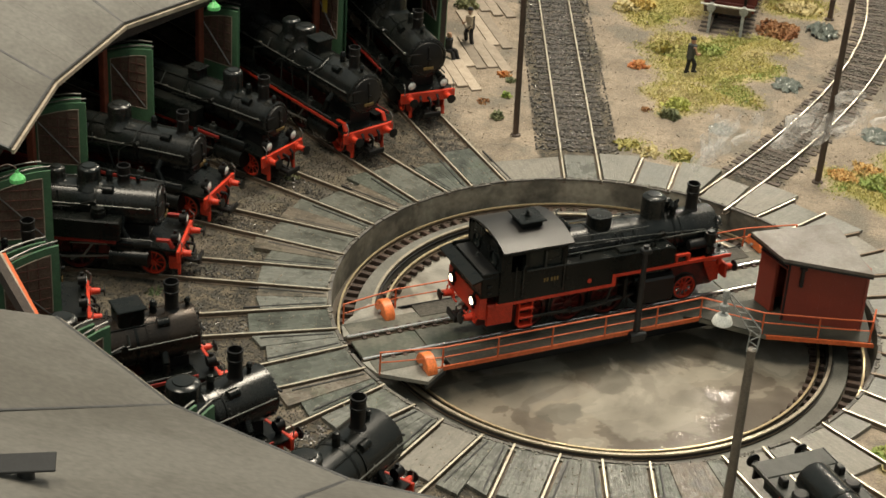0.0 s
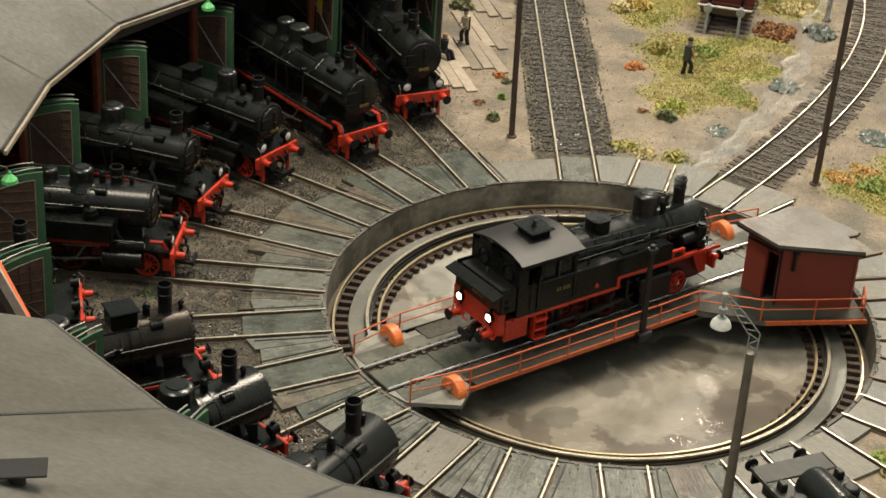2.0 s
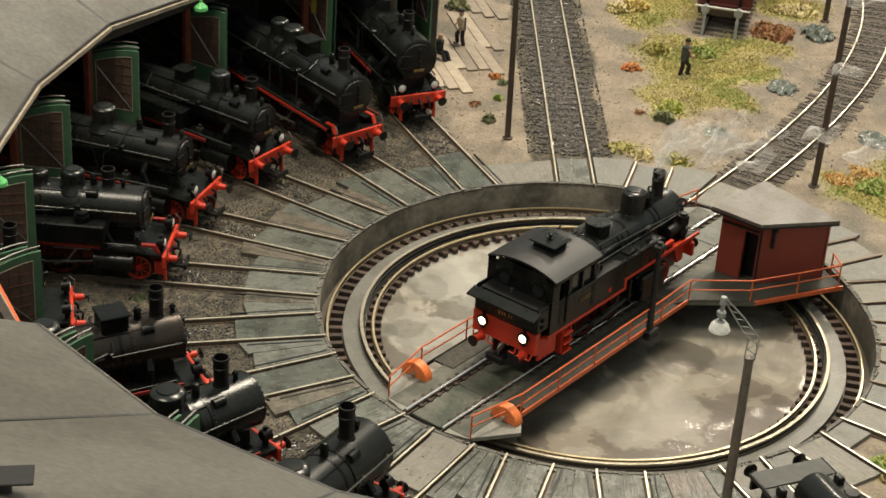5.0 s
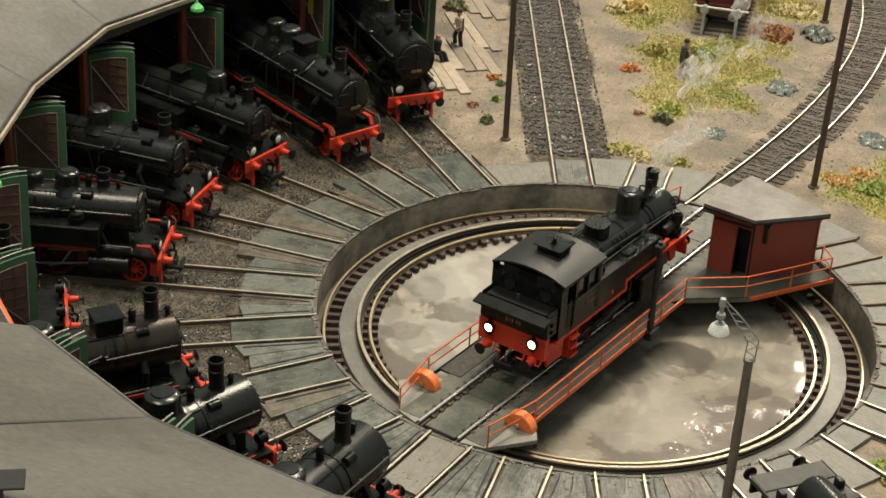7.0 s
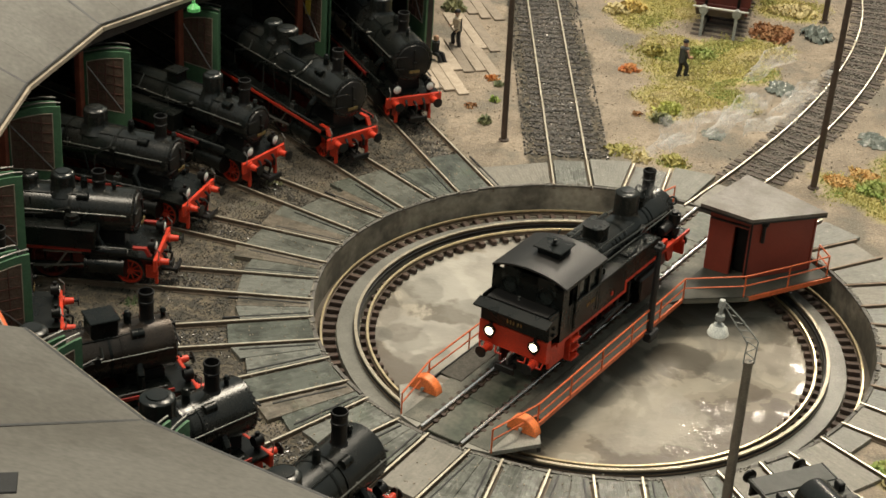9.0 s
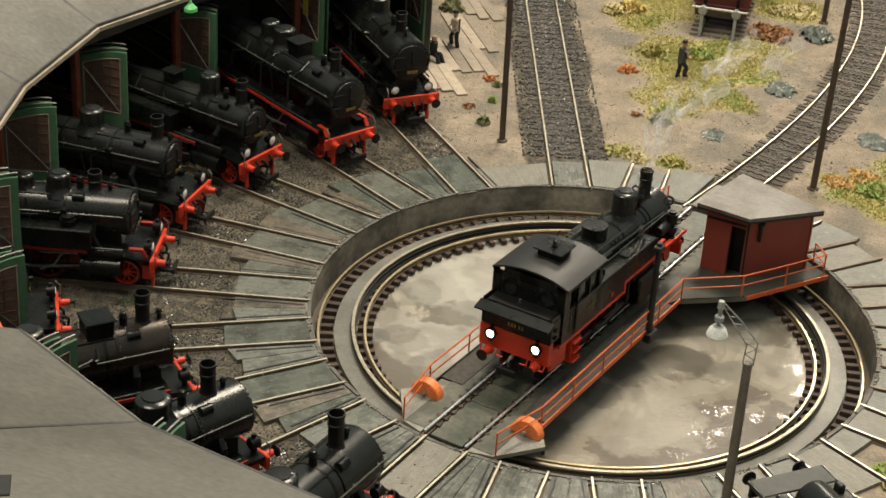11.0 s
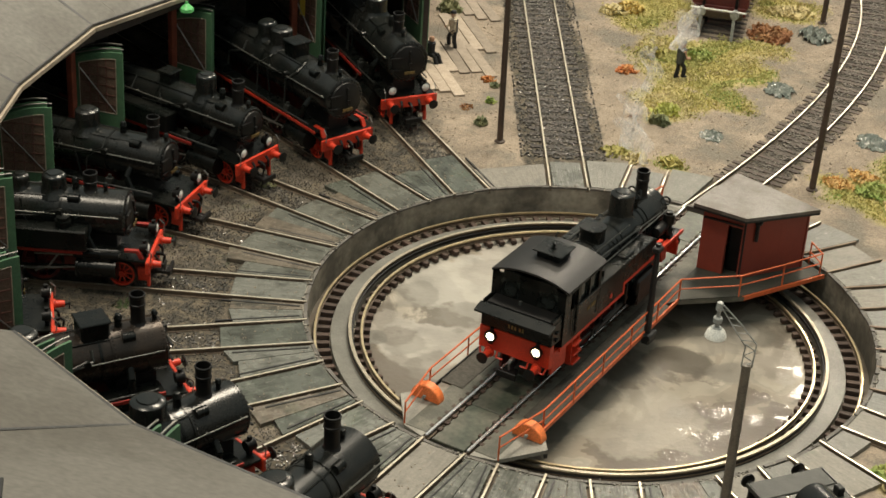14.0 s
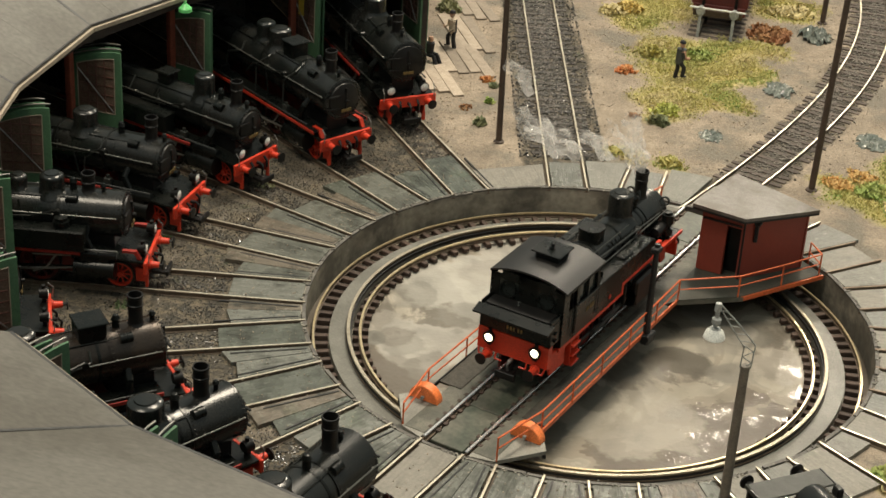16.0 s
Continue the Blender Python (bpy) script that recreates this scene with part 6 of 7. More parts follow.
def blob(cx, cy, r, n, size, z=-2.0, height=0.0):
    out = []
    for _ in range(n):
        a, q = random.uniform(0, 6.28), r * math.sqrt(random.random())
        lump = 0.75 + 0.5 * noise.noise(Vector((math.cos(a) * 1.3 + cx, math.sin(a) * 1.3 + cy, 0)))
        h = height * max(0, 1 - (q / r) ** 2) * random.uniform(0.2, 1.0)
        out.append((cx + math.cos(a) * q * lump, cy + math.sin(a) * q * lump, z + h, size * random.uniform(0.6, 1.4)))
    return out


def build_plants():
    fields = {"y": [], "g": [], "s": []}
    while len(fields["y"]) < 24000:
        x, y = random.uniform(-10, 260), random.uniform(100, 420)
        g = soil(x, y)[1]
        if random.random() < g * g:
            k = noise.noise(Vector((x * 0.03, y * 0.03, 9)))
            key = "g" if k > 0.17 or (x > 140 and y < 230 and k > -0.12) else "s" if k < -0.2 else "y"
            fields[key].append((x, y, -2.0 + 0.8 * noise.noise(Vector((x * 0.05, y * 0.05, 1))), random.uniform(0.35, 0.85)))
            if key != "y" and x < 140:
                fields["y"].append((x + 1, y + 1, -2.2, 0.8))
    scatter("grass", "yellow-green static grass flock on sandy ground", "grass", YELLOW, fields["y"], "leaf")
    scatter("grass", "fresh green grass flock between yellow grass", "grass", FRESH, fields["g"] + blob(73, 286, 10, 420, 1.2, -1.8, 1.5) + blob(140, 131, 11, 700, 1.2, -2, 1.5) + blob(160, 138, 14, 600, 1.3, -2, 1.5) + blob(101, -98, 7, 200, 1.5, -2, 1), "leaf")
    scatter("grass", "pale straw-coloured grass flock", "grass", STRAW, fields["s"] + blob(134, 360, 16, 700, 1.4, -2, 2) + blob(150, 116, 14, 600, 1.2, -2, 1.5) + blob(30, 345, 10, 250, 1.8, -2, 2) + blob(105, -105, 9, 160, 1.5, -2, 1) + blob(30, 150, 8, 160, 1.4), "leaf")
    bushes = ((44, 195, 6, 420, 1.4, 4.5, DULL, "dark green moss bush beside the grass"), (32, 259, 6, 260, 1.3, 1.8, RUSTY, "small rust-red tuft on sand"),
              (118, 323, 17, 900, 1.6, 3.0, HEATHER, "wide rust-brown heather patch"), (-44.5, 181, 3.8, 160, 1.3, 4, DULL, "small dark green tuft beside the mast"),
              (-40, 208, 3.8, 90, 1.1, 2, FRESH, "small green tuft on sand"), (-41, 235, 4.5, 110, 1.2, 1.5, RUSTY, "thin rusty tuft on sand"), (-37.5, 227, 3.2, 90, 1.2, 3, DULL, "small dark green tuft on sand"), (-52, 199, 4, 70, 1.0, 0.8, HEATHER, "thin rust-brown moss on sand"), (32, 202, 4, 60, 1.0, 0.8, HEATHER, "sparse rusty moss on sand"),
              (47, 284, 8, 500, 1.4, 6, YELLOW, "yellow-green shrub at the grass edge"), (40, 350, 10, 420, 1.5, 5, STRAWBUSH, "yellow shrub in the grass"),
              (46, 149, 7, 200, 1.6, 2, YELLOW, "yellow tuft beside the apron"), (123, 137, 10, 600, 1.0, 1.4, ORANGEFLOCK, "orange-brown tuft in green grass"), (136, 147, 9, 400, 1.0, 1.4, ORANGEFLOCK, "thin orange tuft beside green grass"), (50, 210, 9, 420, 1.2, 2.5, FRESHY, "fresh yellow-green flock at the grass edge"), (-63, 330, 9, 260, 1.8, 8, DULL, "green shrub beside the planks"), (20, 158, 9, 180, 1.3, 1.0, YELLOW, "sparse yellow tuft on sand"), (-131, 15, 4, 60, 0.8, 0.3, MOSSGREEN, "patch of green moss on sooty ground"), (-186, -12, 5, 70, 0.8, 0.3, MOSSGREEN, "patch of green moss between the tracks"), (-176, 48, 5, 60, 0.8, 0.3, MOSSGREEN, "thin green moss on sooty ground"), (-140, 100, 5, 60, 0.8, 0.3, DULL, "thin dull moss on sooty ground"))
    for x, y, r, n, sz, h, mat, label in bushes:
        scatter("bush", label, "bush", mat, blob(x, y, r, n, sz, -2.2, h), "leaf")
    # ballast and coal crumbs
    st = []
    for _ in range(9000):
        y = random.uniform(146, 440)
        x = -4.0 - 0.035 * (y - 114) + max(-20, min(20, random.gauss(0, 10)))
        st.append((x, y, -2.05 + random.uniform(-0.3, 0.3), random.uniform(0.6, 1.2)))
    scatter("ballast", "dark grey ballast stones under the straight track", "ballast", STONE_COAL, st[:4800], "stone")
    for _ in range(8000):
        x, y = random.choice(Q_LINE)
        st.append((x + max(-15, min(15, random.gauss(0, 7))), y + random.gauss(0, 4), -2.05 + random.uniform(-0.3, 0.3), random.uniform(0.6, 1.2)))
    st = [q for q in st if math.hypot(q[0], q[1]) > 149]
    scatter("ballast", "grey-brown ballast stones along the tracks", "ballast", STONE_GREY, st[4800:], "stone")
    st, sand = [], []
    for a in SHED:
        for _ in range(1500):
            r = random.uniform(146, 235)
            u = random.gauss(0, 5.5)
            x, y = polar(r, a)
            t = radians(a)
            st.append((x - math.sin(t) * u, y + math.cos(t) * u, -2.2 + random.uniform(-0.2, 0.2), random.uniform(0.35, 0.85)))
        for _ in range(1300):
            r = random.uniform(146, 235)
            x, y = polar(r, a + random.uniform(4.5, 11))
            st.append((x, y, -2.2, random.uniform(0.25, 0.6)))
    scatter("coal_crumbs", "glistening black coal crumbs between the rails", "coal", STONE_COAL, st, "stone")
    for _ in range(3000):
        x, y = random.uniform(-75, 230), random.uniform(130, 400)
        if math.hypot(x, y) > 152:
            sand.append((x, y, -2.15, random.uniform(0.35, 0.9)))
    scatter("pebbles", "fine sandy pebbles on the yard ground", "pebbles", STONE_SAND, sand, "stone")


def shiny_heap(x, y, r, h, label):
    bm = B()
    n = 15
    grid = {}
    for i in range(n):
        for j in range(n):
            u, v = (i / (n - 1) - 0.5) * 2, (j / (n - 1) - 0.5) * 2
            k = max(0, 1 - math.hypot(u, v) ** 2)
            grid[i, j] = bm.verts.new((x + u * r + random.uniform(-0.6, 0.6), y + v * r * 1.3 + random.uniform(-0.6, 0.6), -2.8 + h * k ** 0.5 * random.uniform(0.5, 1.3)))
    for i in range(n - 1):
        for j in range(n - 1):
            if math.hypot(i - 6.5, j - 6.5) < 5.0 + random.uniform(0, 2):
                bm.faces.new((grid[i, j], grid[i + 1, j], grid[i + 1, j + 1], grid[i, j + 1]))
    bmesh.ops.delete(bm, geom=[v for v in bm.verts if not v.link_faces], context="VERTS")
    bmesh.ops.solidify(bm, geom=bm.faces, thickness=0.4)
    me = finish("puddle", bm, SHINY, smooth=False)
    tagged(new("puddle", me), label, "puddle", "shiny wet patches")


def mast(x, y, h, r, label, lean=0.0):
    m = thing("mast", label, "mast", "yard masts", "", pose(x * MM, y * MM, -2.5 * MM, 0, lean, 0))
    part("pole", cyl(B(), (0, 0, 0), (0, 0, h), r, r * 0.85, 12), POLE, m)
    part("foot", lathe(B(), [(0, -0.5), (r * 1.9, -0.5), (r * 1.7, 0.8), (r * 1.1, 1.4), (0, 1.4)], seg=12), POLE, m)


def lamp_mast():
    m = thing("lamp_mast", "grey-brown yard lamp mast with lattice arm and white shade", "street lamp", at=at_mm(36.6, -140, -2.4))
    part("pole", cyl(B(), (0, 0, 0), (0, 0, 69), 1.8, 1.5, 16), POLE_GREY, m)
    lat = B()
    for s in (1, -1):
        tube(lat, [(s * 1.7, 0, 68), (s * 1.7 + 0.4, 0, 76.5)], 0.24)
    zs = [68 + 2.1 * k for k in range(5)]
    for i, (a, b) in enumerate(zip(zs, zs[1:])):
        tube(lat, [(1.8 if i % 2 else -1.6, 0, a), (-1.4 if i % 2 else 2.0, 0, b)], 0.2)
    part("lattice", lat, GREYMETAL, m, "pale grey lattice top")
    part("arm_bar", tube(B(), [(2.1, 0, 76.5), (-4, 0, 84), (-11.0, 0, 91)], 0.26), GREYMETAL, m)
    part("arm_bar", tube(B(), [(-1.3, 0, 75.5), (-6.5, 0, 83.2), (-11.0, 0, 90)], 0.22), GREYMETAL, m)
    for k in range(5):
        u, v = 0.08 + 0.18 * k, 0.17 + 0.18 * k
        part("arm_lattice", tube(B(), [(2.1 - 13.1 * u, 0, 76.5 + 14.5 * u), (-1.3 - 9.7 * v, 0, 75.5 + 14.5 * v)], 0.18), GREYMETAL, m)
    bm = lathe(B(), [(0, 91.5), (1.0, 91), (1.2, 88.5), (0.7, 88), (0.7, 86), (1.5, 85.5), (1.5, 84), (0.6, 83.6), (0.6, 82.4), (1.8, 82)], (-11.2, 0, 0), seg=16)
    part("insulator", bm, GREYMETAL, m)
    part("shade", lathe(B(), [(0, 82.2), (1.5, 82.1), (2.9, 80.7), (3.5, 78.8), (3.3, 78.5), (2.7, 80.2), (0, 81)], (-11.2, 0, 0), seg=24), ENAMEL, m, "white enamel shade")


def figurine(x, y, turn, coat, legs, label, sitting=False):
    """A small painted toy figure as one plain mesh."""
    bm = B()
    marks = []

    def mark(i):
        marks.extend([i] * (len(bm.faces) - len(marks)))
    if sitting:
        for s in (1, -1):
            tube(bm, [(0, s * 1.3, 4.5), (4.5, s * 1.5, 4.6), (6.5, s * 1.6, 0)], 1.1, 8)
        mark(1)
        cyl(bm, (0, 0, 4), (0.6, 0, 11), 2.2, 2.4, 10)
        mark(0)
        lathe(bm, [(0, 11), (1.3, 11.8), (1.5, 13), (1.1, 14.2), (0, 14.6)], (0.8, 0, 0), seg=10)
        mark(2)
    else:
        tube(bm, [(0, 1.3, 10), (0.2, 1.5, 5), (-0.8, 1.6, 0)], 1.15, 8)
        tube(bm, [(0, -1.3, 10), (2.4, -1.5, 6.5), (1.8, -1.6, 2.0)], 1.15, 8)
        box(bm, (0.0, 1.6, 0.4), (3, 1.5, 0.9), 0.3)
        box(bm, (2.6, -1.6, 1.9), (3, 1.5, 0.9), 0.3)
        mark(1)
        cyl(bm, (0, 0, 9), (0.7, 0, 17), 2.1, 2.6, 10)
        tube(bm, [(0.6, 2.7, 16.4), (1.2, 3.2, 12.4), (3.2, 2.4, 10.6)], 0.85, 8)
        tube(bm, [(0.6, -2.7, 16.4), (1.8, -3.2, 12.6), (4.2, -2.2, 12.0)], 0.85, 8)
        mark(0)
        lathe(bm, [(0, 17.2), (1.2, 18), (1.5, 19.4), (1.2, 20.6), (0, 21.2)], (0.9, 0, 0), seg=10)
        mark(2)
        lathe(bm, [(1.7, 20.2), (1.6, 20.8), (1.1, 21.6), (0, 21.8)], (0.8, 0, 0), seg=10)
        mark(1)
    bm.faces.ensure_lookup_table()
    for f, i in zip(bm.faces, marks):
        f.material_index = i if not sitting else 2 if f.calc_center_median().z > 11.2 else 0
    me = finish("figurine", bm, coat)
    me.materials.append(legs)
    me.materials.append(SKIN)
    ob = new("figurine", me)
    ob.matrix_basis = at_mm(x, y, -2.0, turn)
    tagged(ob, label, "figurine", "painted toy figures")


def board_walk():
    w = thing("board_walk", "staggered pale wooden planks laid on the sandy ground", "boardwalk", kind="structure")
    me = {}
    u, v = Vector((0.27, -0.963)), Vector((0.963, 0.27))
    rows = ((-75, 236, 3, 40), (-66, 266, 4, 44), (-60, 300, 3, 52), (-57, 344, 3, 44))
    for x, y, n, length in rows:
        if length not in me:
            me[length] = finish("plank", box(B(), (0, 0, 0), (length, 5.7, 1.0), 0.2), BOARD, smooth=False)
        for k in range(n):
            c = Vector((x, y)) + v * (k * 6.0) + u * (3.5 * k + random.uniform(-3, 3))
            hang("plank", me[length], w, at_mm(c.x, c.y, -1.7 + random.uniform(0, 0.15), math.degrees(math.atan2(u.y, u.x)) + random.uniform(-1.5, 1.5)))


def far_wagon():
    stop = thing("buffer_stop", "grey weathered buffer stop with a white crossbar", "buffer stop", at=at_mm(85, 316, -2.3, 77))
    for s in (1, -1):
        part("post", side_prism(B(), [(-4.5, 0), (-2.2, 0), (0.8, 17), (-1.0, 17)], s * 9.2 - 0.8, s * 9.2 + 0.8), GREYMETAL, stop)
        part("buffer", lathe(B(), [(0, -3), (2.4, -3), (2.6, -1.6), (1.6, -1), (1.6, 3), (0, 3)], (0.5, s * 9.2, 14.5), axis="X", seg=16), GREYMETAL, stop)
    part("crossbar", box(B(), (-1.6, 0, 16.4), (0.9, 31, 0.9), 0.2), ENAMEL, stop)
    part("beam", box(B(), (1.0, 0, 13), (1.6, 27, 4), 0.3), POLE, stop)
    wg = thing("goods_wagon", "dark red goods wagon standing at a buffer stop", "wagon", at=at_mm(85, 316, -2.3, 77))
    part("body", box(B(), (52, 0, 28), (88, 31, 26), 0.5), WAGONRED, wg)
    part("roof", box(B(), (52, 0, 42.5), (91, 33, 2.4), 0.8), SOOT, wg)
    part("underframe", box(B(), (52, 0, 13), (88, 24, 4.5), 0.3), WAGONRED, wg)
    part("headstock", box(B(), (8, 0, 13), (1.6, 29, 5), 0.3), WAGONRED, wg)
    for s in (1, -1):
        part("buffer", lathe(B(), [(0, -5), (2.6, -5), (2.6, -4.2), (1.1, -4), (1.1, 0.5), (0, 0.5)], (7.4, s * 10, 13), axis="X", seg=14), SOOT, wg)
        part("end_post", box(B(), (7.6, s * 9, 28), (1.2, 1.6, 26), 0.2), SOOT, wg)
    add_wheels(wg, (24, 78), 5.7)
    tr = thing("railway_track", "overgrown siding track behind the buffer stop", "railway track", "", "structure", at_mm(85, 316, 0, 77))
    for s in (1, -1):
        hang("rail", rail_mesh("rail", [(-4, 0), (150, 0)], 8.65 * s), tr)
    for k in range(20):
        hang("sleeper", SLEEPER_ME["g"], tr, at_mm(-2 + 7 * k, 0, -2.75))


def near_engine():
    a = TRACKS["M"]
    x, y = polar(139.5, a)
    t = thing("locomotive_chassis", "dark low locomotive with grey-green running plates beside the pit", "locomotive", at=at_mm(x, y, 0, a + 180))
    part("buffer_beam", box(B(), (-0.7, 0, 12), (1.4, 28, 5.4), 0.3), BLACK, t)
    for q in (10, -10):
        part("buffer", lathe(B(), [(0, 0), (2.0, 0), (1.5, 0.9), (1.2, 4.2), (0.7, 5), (2.6, 5.6), (2.7, 6.1), (0, 6.5)], (0, q, 12), axis="X", seg=16), SOOT, t)
    part("frame", box(box(B(), (-36, 8.5, 9), (70, 1.2, 9), 0.2), (-36, -8.5, 9), (70, 1.2, 9), 0.2), BLACK, t)
    for q in (1, -1):
        part("running_plate", box(B(), (-37, q * 10.2, 15.6), (54, 8.6, 1.0), 0.2), WORNPLATE, t, "grey-green worn running plate")
        part("plate_edge", box(B(), (-32, q * 14.7, 15.4), (64, 0.5, 1.6), 0.1), PIPE, t)
        part("sand_lid", lathe(B(), [(0, 16), (3.0, 16), (3.0, 18.4), (2.5, 19.0), (0, 19.3)], (-24, q * 10.5, 0), seg=20), SOOT, t)
        part("bracket", box(B(), (-15, q * 11.5, 17.6), (3.6, 2.6, 3.4), 0.4), SOOT, t)
        part("bracket", box(B(), (-38, q * 11.5, 17.2), (5, 3.2, 2.6), 0.4), SOOT, t)
        part("hose", tube(B(), [(0.6, q * 4.5, 13), (2.2, q * 4.6, 12), (2.2, q * 4.8, 8)], 0.7), SOOT, t)
    part("front_plate", box(B(), (-4.8, 0, 15.6), (9.6, 28.6, 1.0), 0.2), WORNPLATE, t, "grey-green worn front plate")
    part("boiler", lathe(B(), [(0, -14), (5.4, -14.4), (6.8, -15.4), (7.2, -17), (7.2, -64), (0, -64)], (0, 0, 16.6), axis="X", seg=32), BOILER, t, "low black boiler")
    part("boiler_band", lathe(B(), [(7.2, -34), (7.45, -34), (7.45, -33), (7.2, -33)], (0, 0, 16.6), axis="X", seg=32), BLACK, t)
    part("coupling_hook", tube(B(), [(0, 0, 12.6), (2.4, 0, 12.6), (3.4, 0, 11), (2.6, 0, 9)], 0.6), SOOT, t)
    add_wheels(t, (-16, -36, -56), 5.7)


def smoke_material():
    m = bpy.data.materials.new("thin_white_smoke")
    m.use_nodes = True
    nt = m.node_tree
    nt.nodes.clear()
    out = nt.nodes.new("ShaderNodeOutputMaterial")
    mix = nt.nodes.new("ShaderNodeMixShader")
    tr = nt.nodes.new("ShaderNodeBsdfTransparent")
    df = nt.nodes.new("ShaderNodeBsdfDiffuse")
    df.inputs["Color"].default_value = (1.0, 0.98, 0.95, 1)
    tl = nt.nodes.new("ShaderNodeBsdfTranslucent")
    tl.inputs["Color"].default_value = (1.0, 0.98, 0.95, 1)
    both = nt.nodes.new("ShaderNodeMixShader")
    both.inputs[0].default_value = 0.6
    tc = nt.nodes.new("ShaderNodeTexCoord")
    n = nt.nodes.new("ShaderNodeTexNoise")
    n.inputs["Scale"].default_value, n.inputs["Detail"].default_value = 170, 3
    r = nt.nodes.new("ShaderNodeMapRange")
    r.inputs["From Min"].default_value, r.inputs["From Max"].default_value = 0.4, 0.72
    r.inputs["To Min"].default_value, r.inputs["To Max"].default_value = 0.012, 0.42
    nt.links.new(tc.outputs["Object"], n.inputs["Vector"])
    nt.links.new(n.outputs["Fac"], r.inputs["Value"])
    nt.links.new(df.outputs[0], both.inputs[1])
    nt.links.new(tl.outputs[0], both.inputs[2])
    nt.links.new(r.outputs["Result"], mix.inputs[0])
    nt.links.new(tr.outputs[0], mix.inputs[1])
    nt.links.new(both.outputs[0], mix.inputs[2])
    nt.links.new(mix.outputs[0], out.inputs["Surface"])
    return m


PUFFS = []


def build_smoke():
    """Wisps of smoke, each rising once out of the chimney."""
    mat = smoke_material()
    meshes = []
    for k in range(6):
        bm = B()
        bmesh.ops.create_icosphere(bm, subdivisions=3, radius=1.0)
        for v in bm.verts:
            d = 1 + 0.5 * noise.noise(v.co * 1.5 + Vector((k * 7, 0, 0))) + 0.2 * noise.noise(v.co * 4)
            v.co = Vector((v.co.x * (2.4 + 0.3 * k) * d, v.co.y * (2.4 + 0.3 * k) * d, v.co.z * (7.0 + k) * d))
            v.co.x += 1.6 * math.sin(v.co.z * 0.45 + k)
            v.co.y += 1.2 * math.cos(v.co.z * 0.4 + 2 * k)
        meshes.append(finish("smoke_wisp", bm, mat))
    rng = random.Random(5)
    t = -3.0
    k = 0
    while t < 16.2:
        ob = new("smoke_wisp", meshes[k % 6])
        tagged(ob, "thin white wisp of smoke rising from the chimney", "smoke", "smoke from the chimney")
        PUFFS.append((ob, t, rng.uniform(-1, 1), rng.uniform(-1, 1), rng.uniform(0, 360), rng.uniform(0.8, 1.15)))
        t += 0.22 + rng.uniform(-0.08, 0.08)
        k += 1


# ---- turning ----
TURN = [(0, 0.0), (0.5, 2.75), (1, 5.6), (1.5, 8.4), (2, 11.15), (2.5, 13.95), (3, 16.95), (3.5, 20.0), (4, 22.9), (4.5, 25.2), (5, 26.9), (5.5, 28.2), (6, 29.3), (6.5, 30.2), (7, 30.95), (7.5, 31.35), (8, 31.65),
        (9, 32.15), (10, 32.75), (11, 33.4), (12, 33.95), (12.5, 34.25), (13, 34.42), (13.5, 34.45), (16, 34.45)]


def turned(t):
    """The bridge's turn at t, in degrees."""
    return float(np.interp(t, [a for a, _ in TURN], [b for _, b in TURN]))


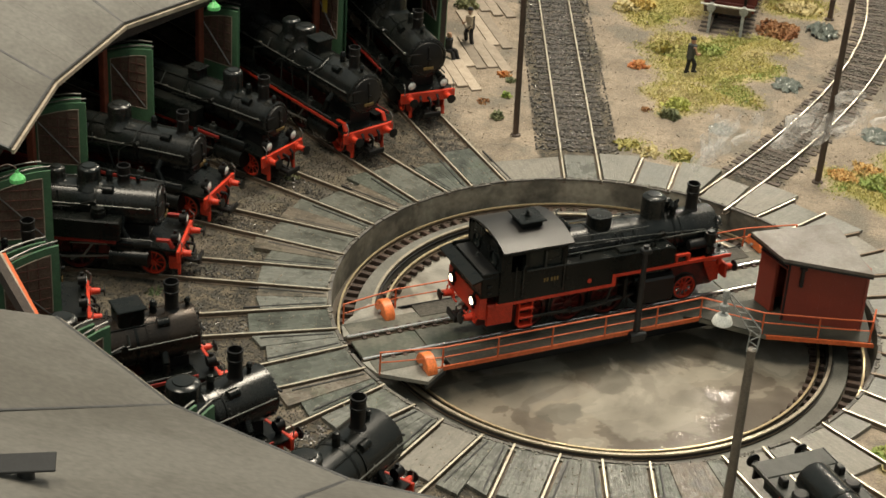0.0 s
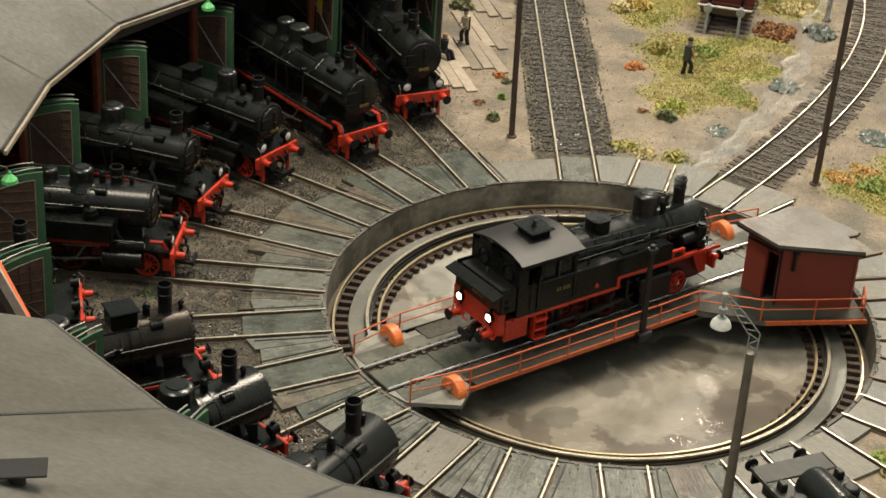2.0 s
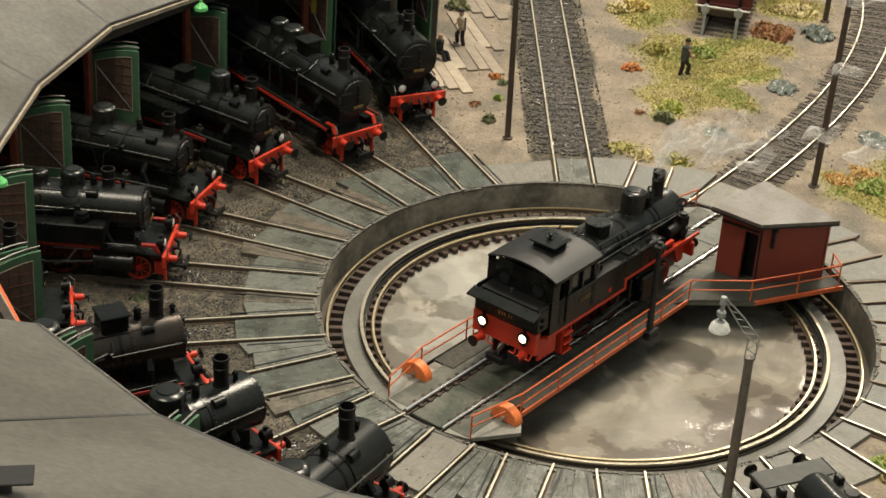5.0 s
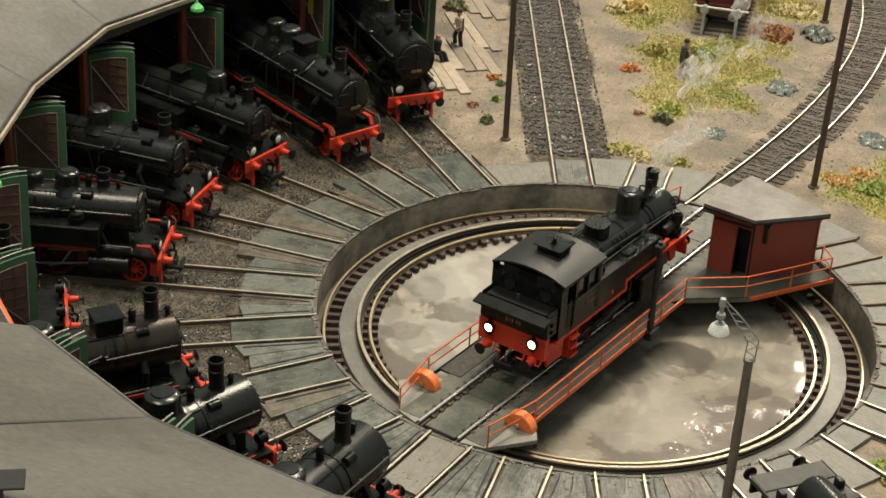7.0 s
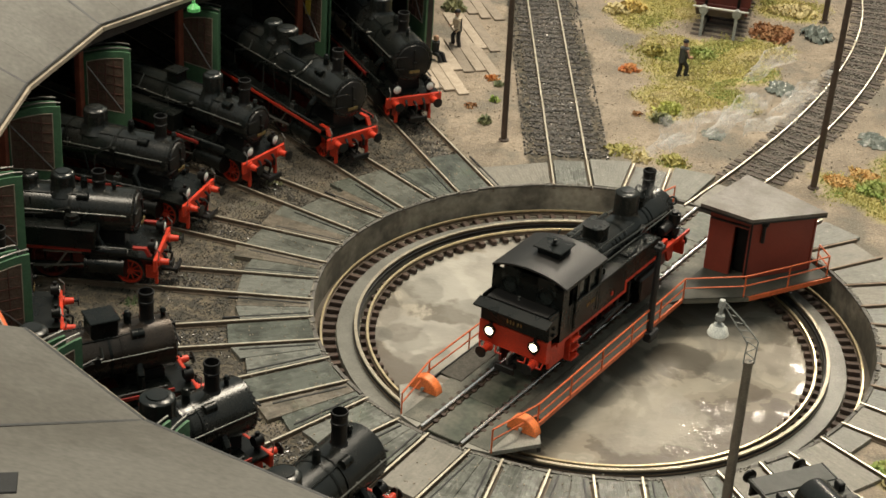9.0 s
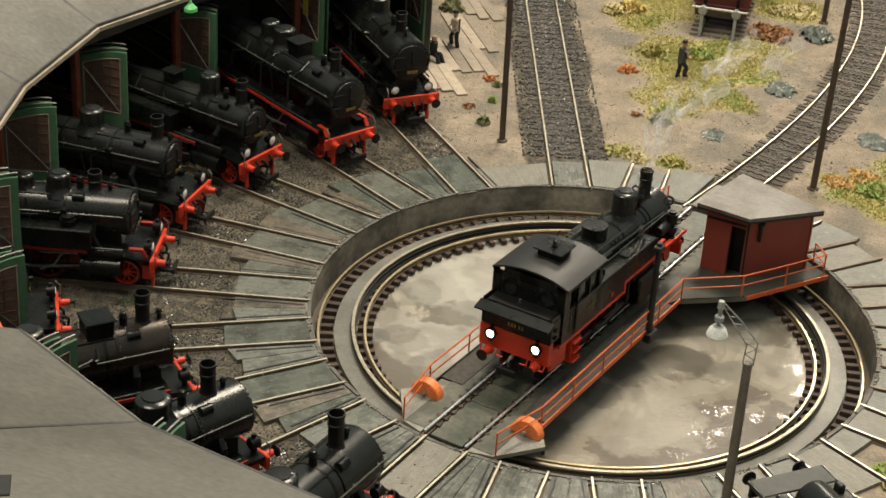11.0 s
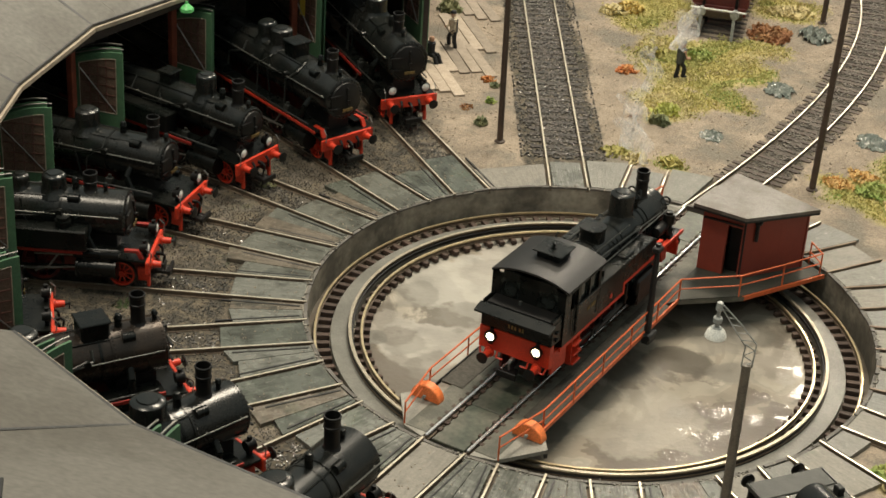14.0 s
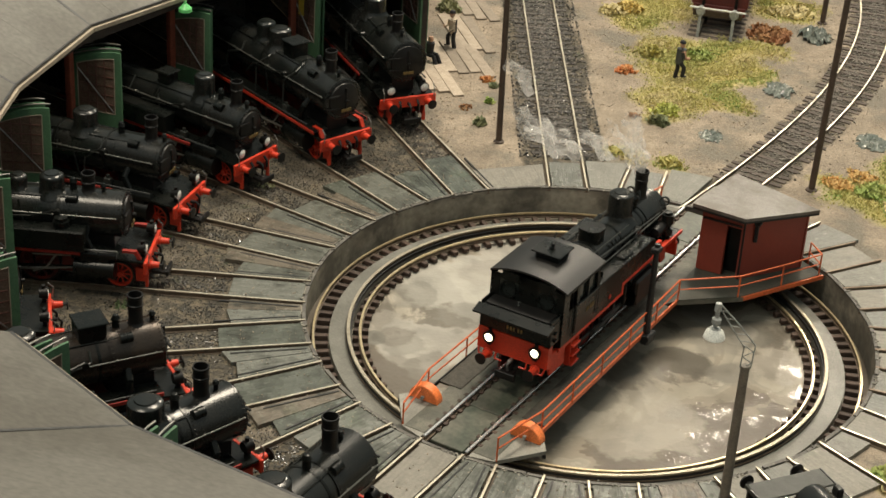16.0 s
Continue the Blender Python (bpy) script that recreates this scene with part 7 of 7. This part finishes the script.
def puff_path(born, p, q, spin, pace):
    """A wisp waits in the smokebox, leaves the chimney at its birth and drifts up and away."""
    base = TRACKS["J"] - 34.45 + 180
    wind = float(np.interp(born, (-3, -1.5, -0.4, 1, 2.3, 3.3, 5.8, 6.3, 7.5, 9, 10.6, 12.4, 12.9, 13.4, 14, 15, 15.3, 16), (32, 32, 20, 32, 34, 18, 4, 28, 28, 24, 7, 8, -10, -24, -30, -28, -20, -26)))
    lift = float(np.interp(born, (-3, -1.5, -0.4, 1, 2.3, 3.3, 5.8, 6.3, 7.5, 9, 10.6, 12.4, 12.9, 13.4, 14, 15, 15.3, 16), (16, 18, 38, 14, -9, 6, 30, 8, 14, 24, 36, 40, 34, 24, 4, 8, 20, 6)))
    times = sorted({0.0, 16.0} | {x for x in (2, 4, 6, 8, 10, 12, 14) if x < born} | {min(16.0, max(0.0, born + d)) for d in (0, 0.25, 0.6, 1.1, 1.6, 2.1, 2.6, 3.2, 3.8)})
    rows = []
    for t in times:
        age = max(0.0, (t - born) * pace)
        a = radians(base + turned(min(t, max(born, 0))))
        k = max(0.0, age - 0.25)
        x, y, z = 37.5 * math.cos(a), 37.5 * math.sin(a), 14.0 + 44 * min(age / 0.25, 1)
        x += wind * k + p * 5 * k + 3 * math.sin(k * 3 + born * 2) * min(k, 1)
        y += q * 7 * k
        z += lift * k + 3 * math.cos(k * 3 + born * 3) * min(k, 1) + 260 * max(0.0, age - 2.3)
        tip = math.degrees(math.atan2(wind, max(lift, 0) + 12)) * min(1.0, age / 0.9)
        z = min(z, 430.0)
        rows.append((t, pose(x * MM, y * MM, z * MM, 12 * q * min(1.0, age), tip, 0)))
    return rows


def motions():
    base = TRACKS["J"] - 34.45
    walk(bridge, [(t, pose(0, 0, 0, 0, 0, base + a)) for t, a in TURN])
    walk(engine, [(t, pose(0, 0, 0, 0, 0, base + 180 + a)) for t, a in TURN])
    for ob, born, p, q, spin, pace in PUFFS:
        walk(ob, puff_path(born, p, q, spin, pace))


build_ground()
build_pit()
for key, a in TRACKS.items():
    if key in "BCDEFGHIJ":
        build_track(a, 405)
    elif key == "A":
        build_track(a, 470, 152, RAIL_DULL)
    elif key == "Q":
        pass
    elif key in "PRSTUV":
        build_track(a, 143, head=None if key in "PR" else RAIL_BROWN)
    else:
        build_track(a, 330)
build_curve()
build_apron()
bridge = build_bridge()
build_shed()
build_doors()
door_notice(first_door[0])
gate_lamp(238, 140.5, 59)
gate_lamp(236.5, 187.4, 55.5)
build_shed_engines()
engine = bridge_engine()
near_engine()
build_plants()
build_chips()
shiny_heap(111, 245, 9, 3, "crumpled shiny wet patch on the sandy ground")
shiny_heap(142, 324, 10, 5, "large shiny wet patch beside the curved track")
shiny_heap(69, 183, 7, 1.5, "small shiny wet patch beside the grass")
shiny_heap(149, 187, 9, 2, "shiny wet patch beside the curved track")
mast(-35.4, 161.7, 120, 1.5, "thin dark brown mast beside the straight track", -1.0)
mast(110, 129.8, 150, 1.6, "tall dark brown mast beside the curved track", 1.0)
mast(150, 347, 90, 1.6, "dark brown mast behind the curved track", 1.0)
lamp_mast()
figurine(58.5, 252, 20, COATGREY, CLOTHDARK, "toy figure in grey coat standing on the grass")
figurine(-60, 275, 200, CLOTHPALE, CLOTHDARK, "toy figure in cream shirt standing on planks")
figurine(-72, 255, -40, CLOTHDARK, CLOTHDARK, "toy figure in dark clothes sitting beside the shed", True)
board_walk()
far_wagon()
build_smoke()
motions()
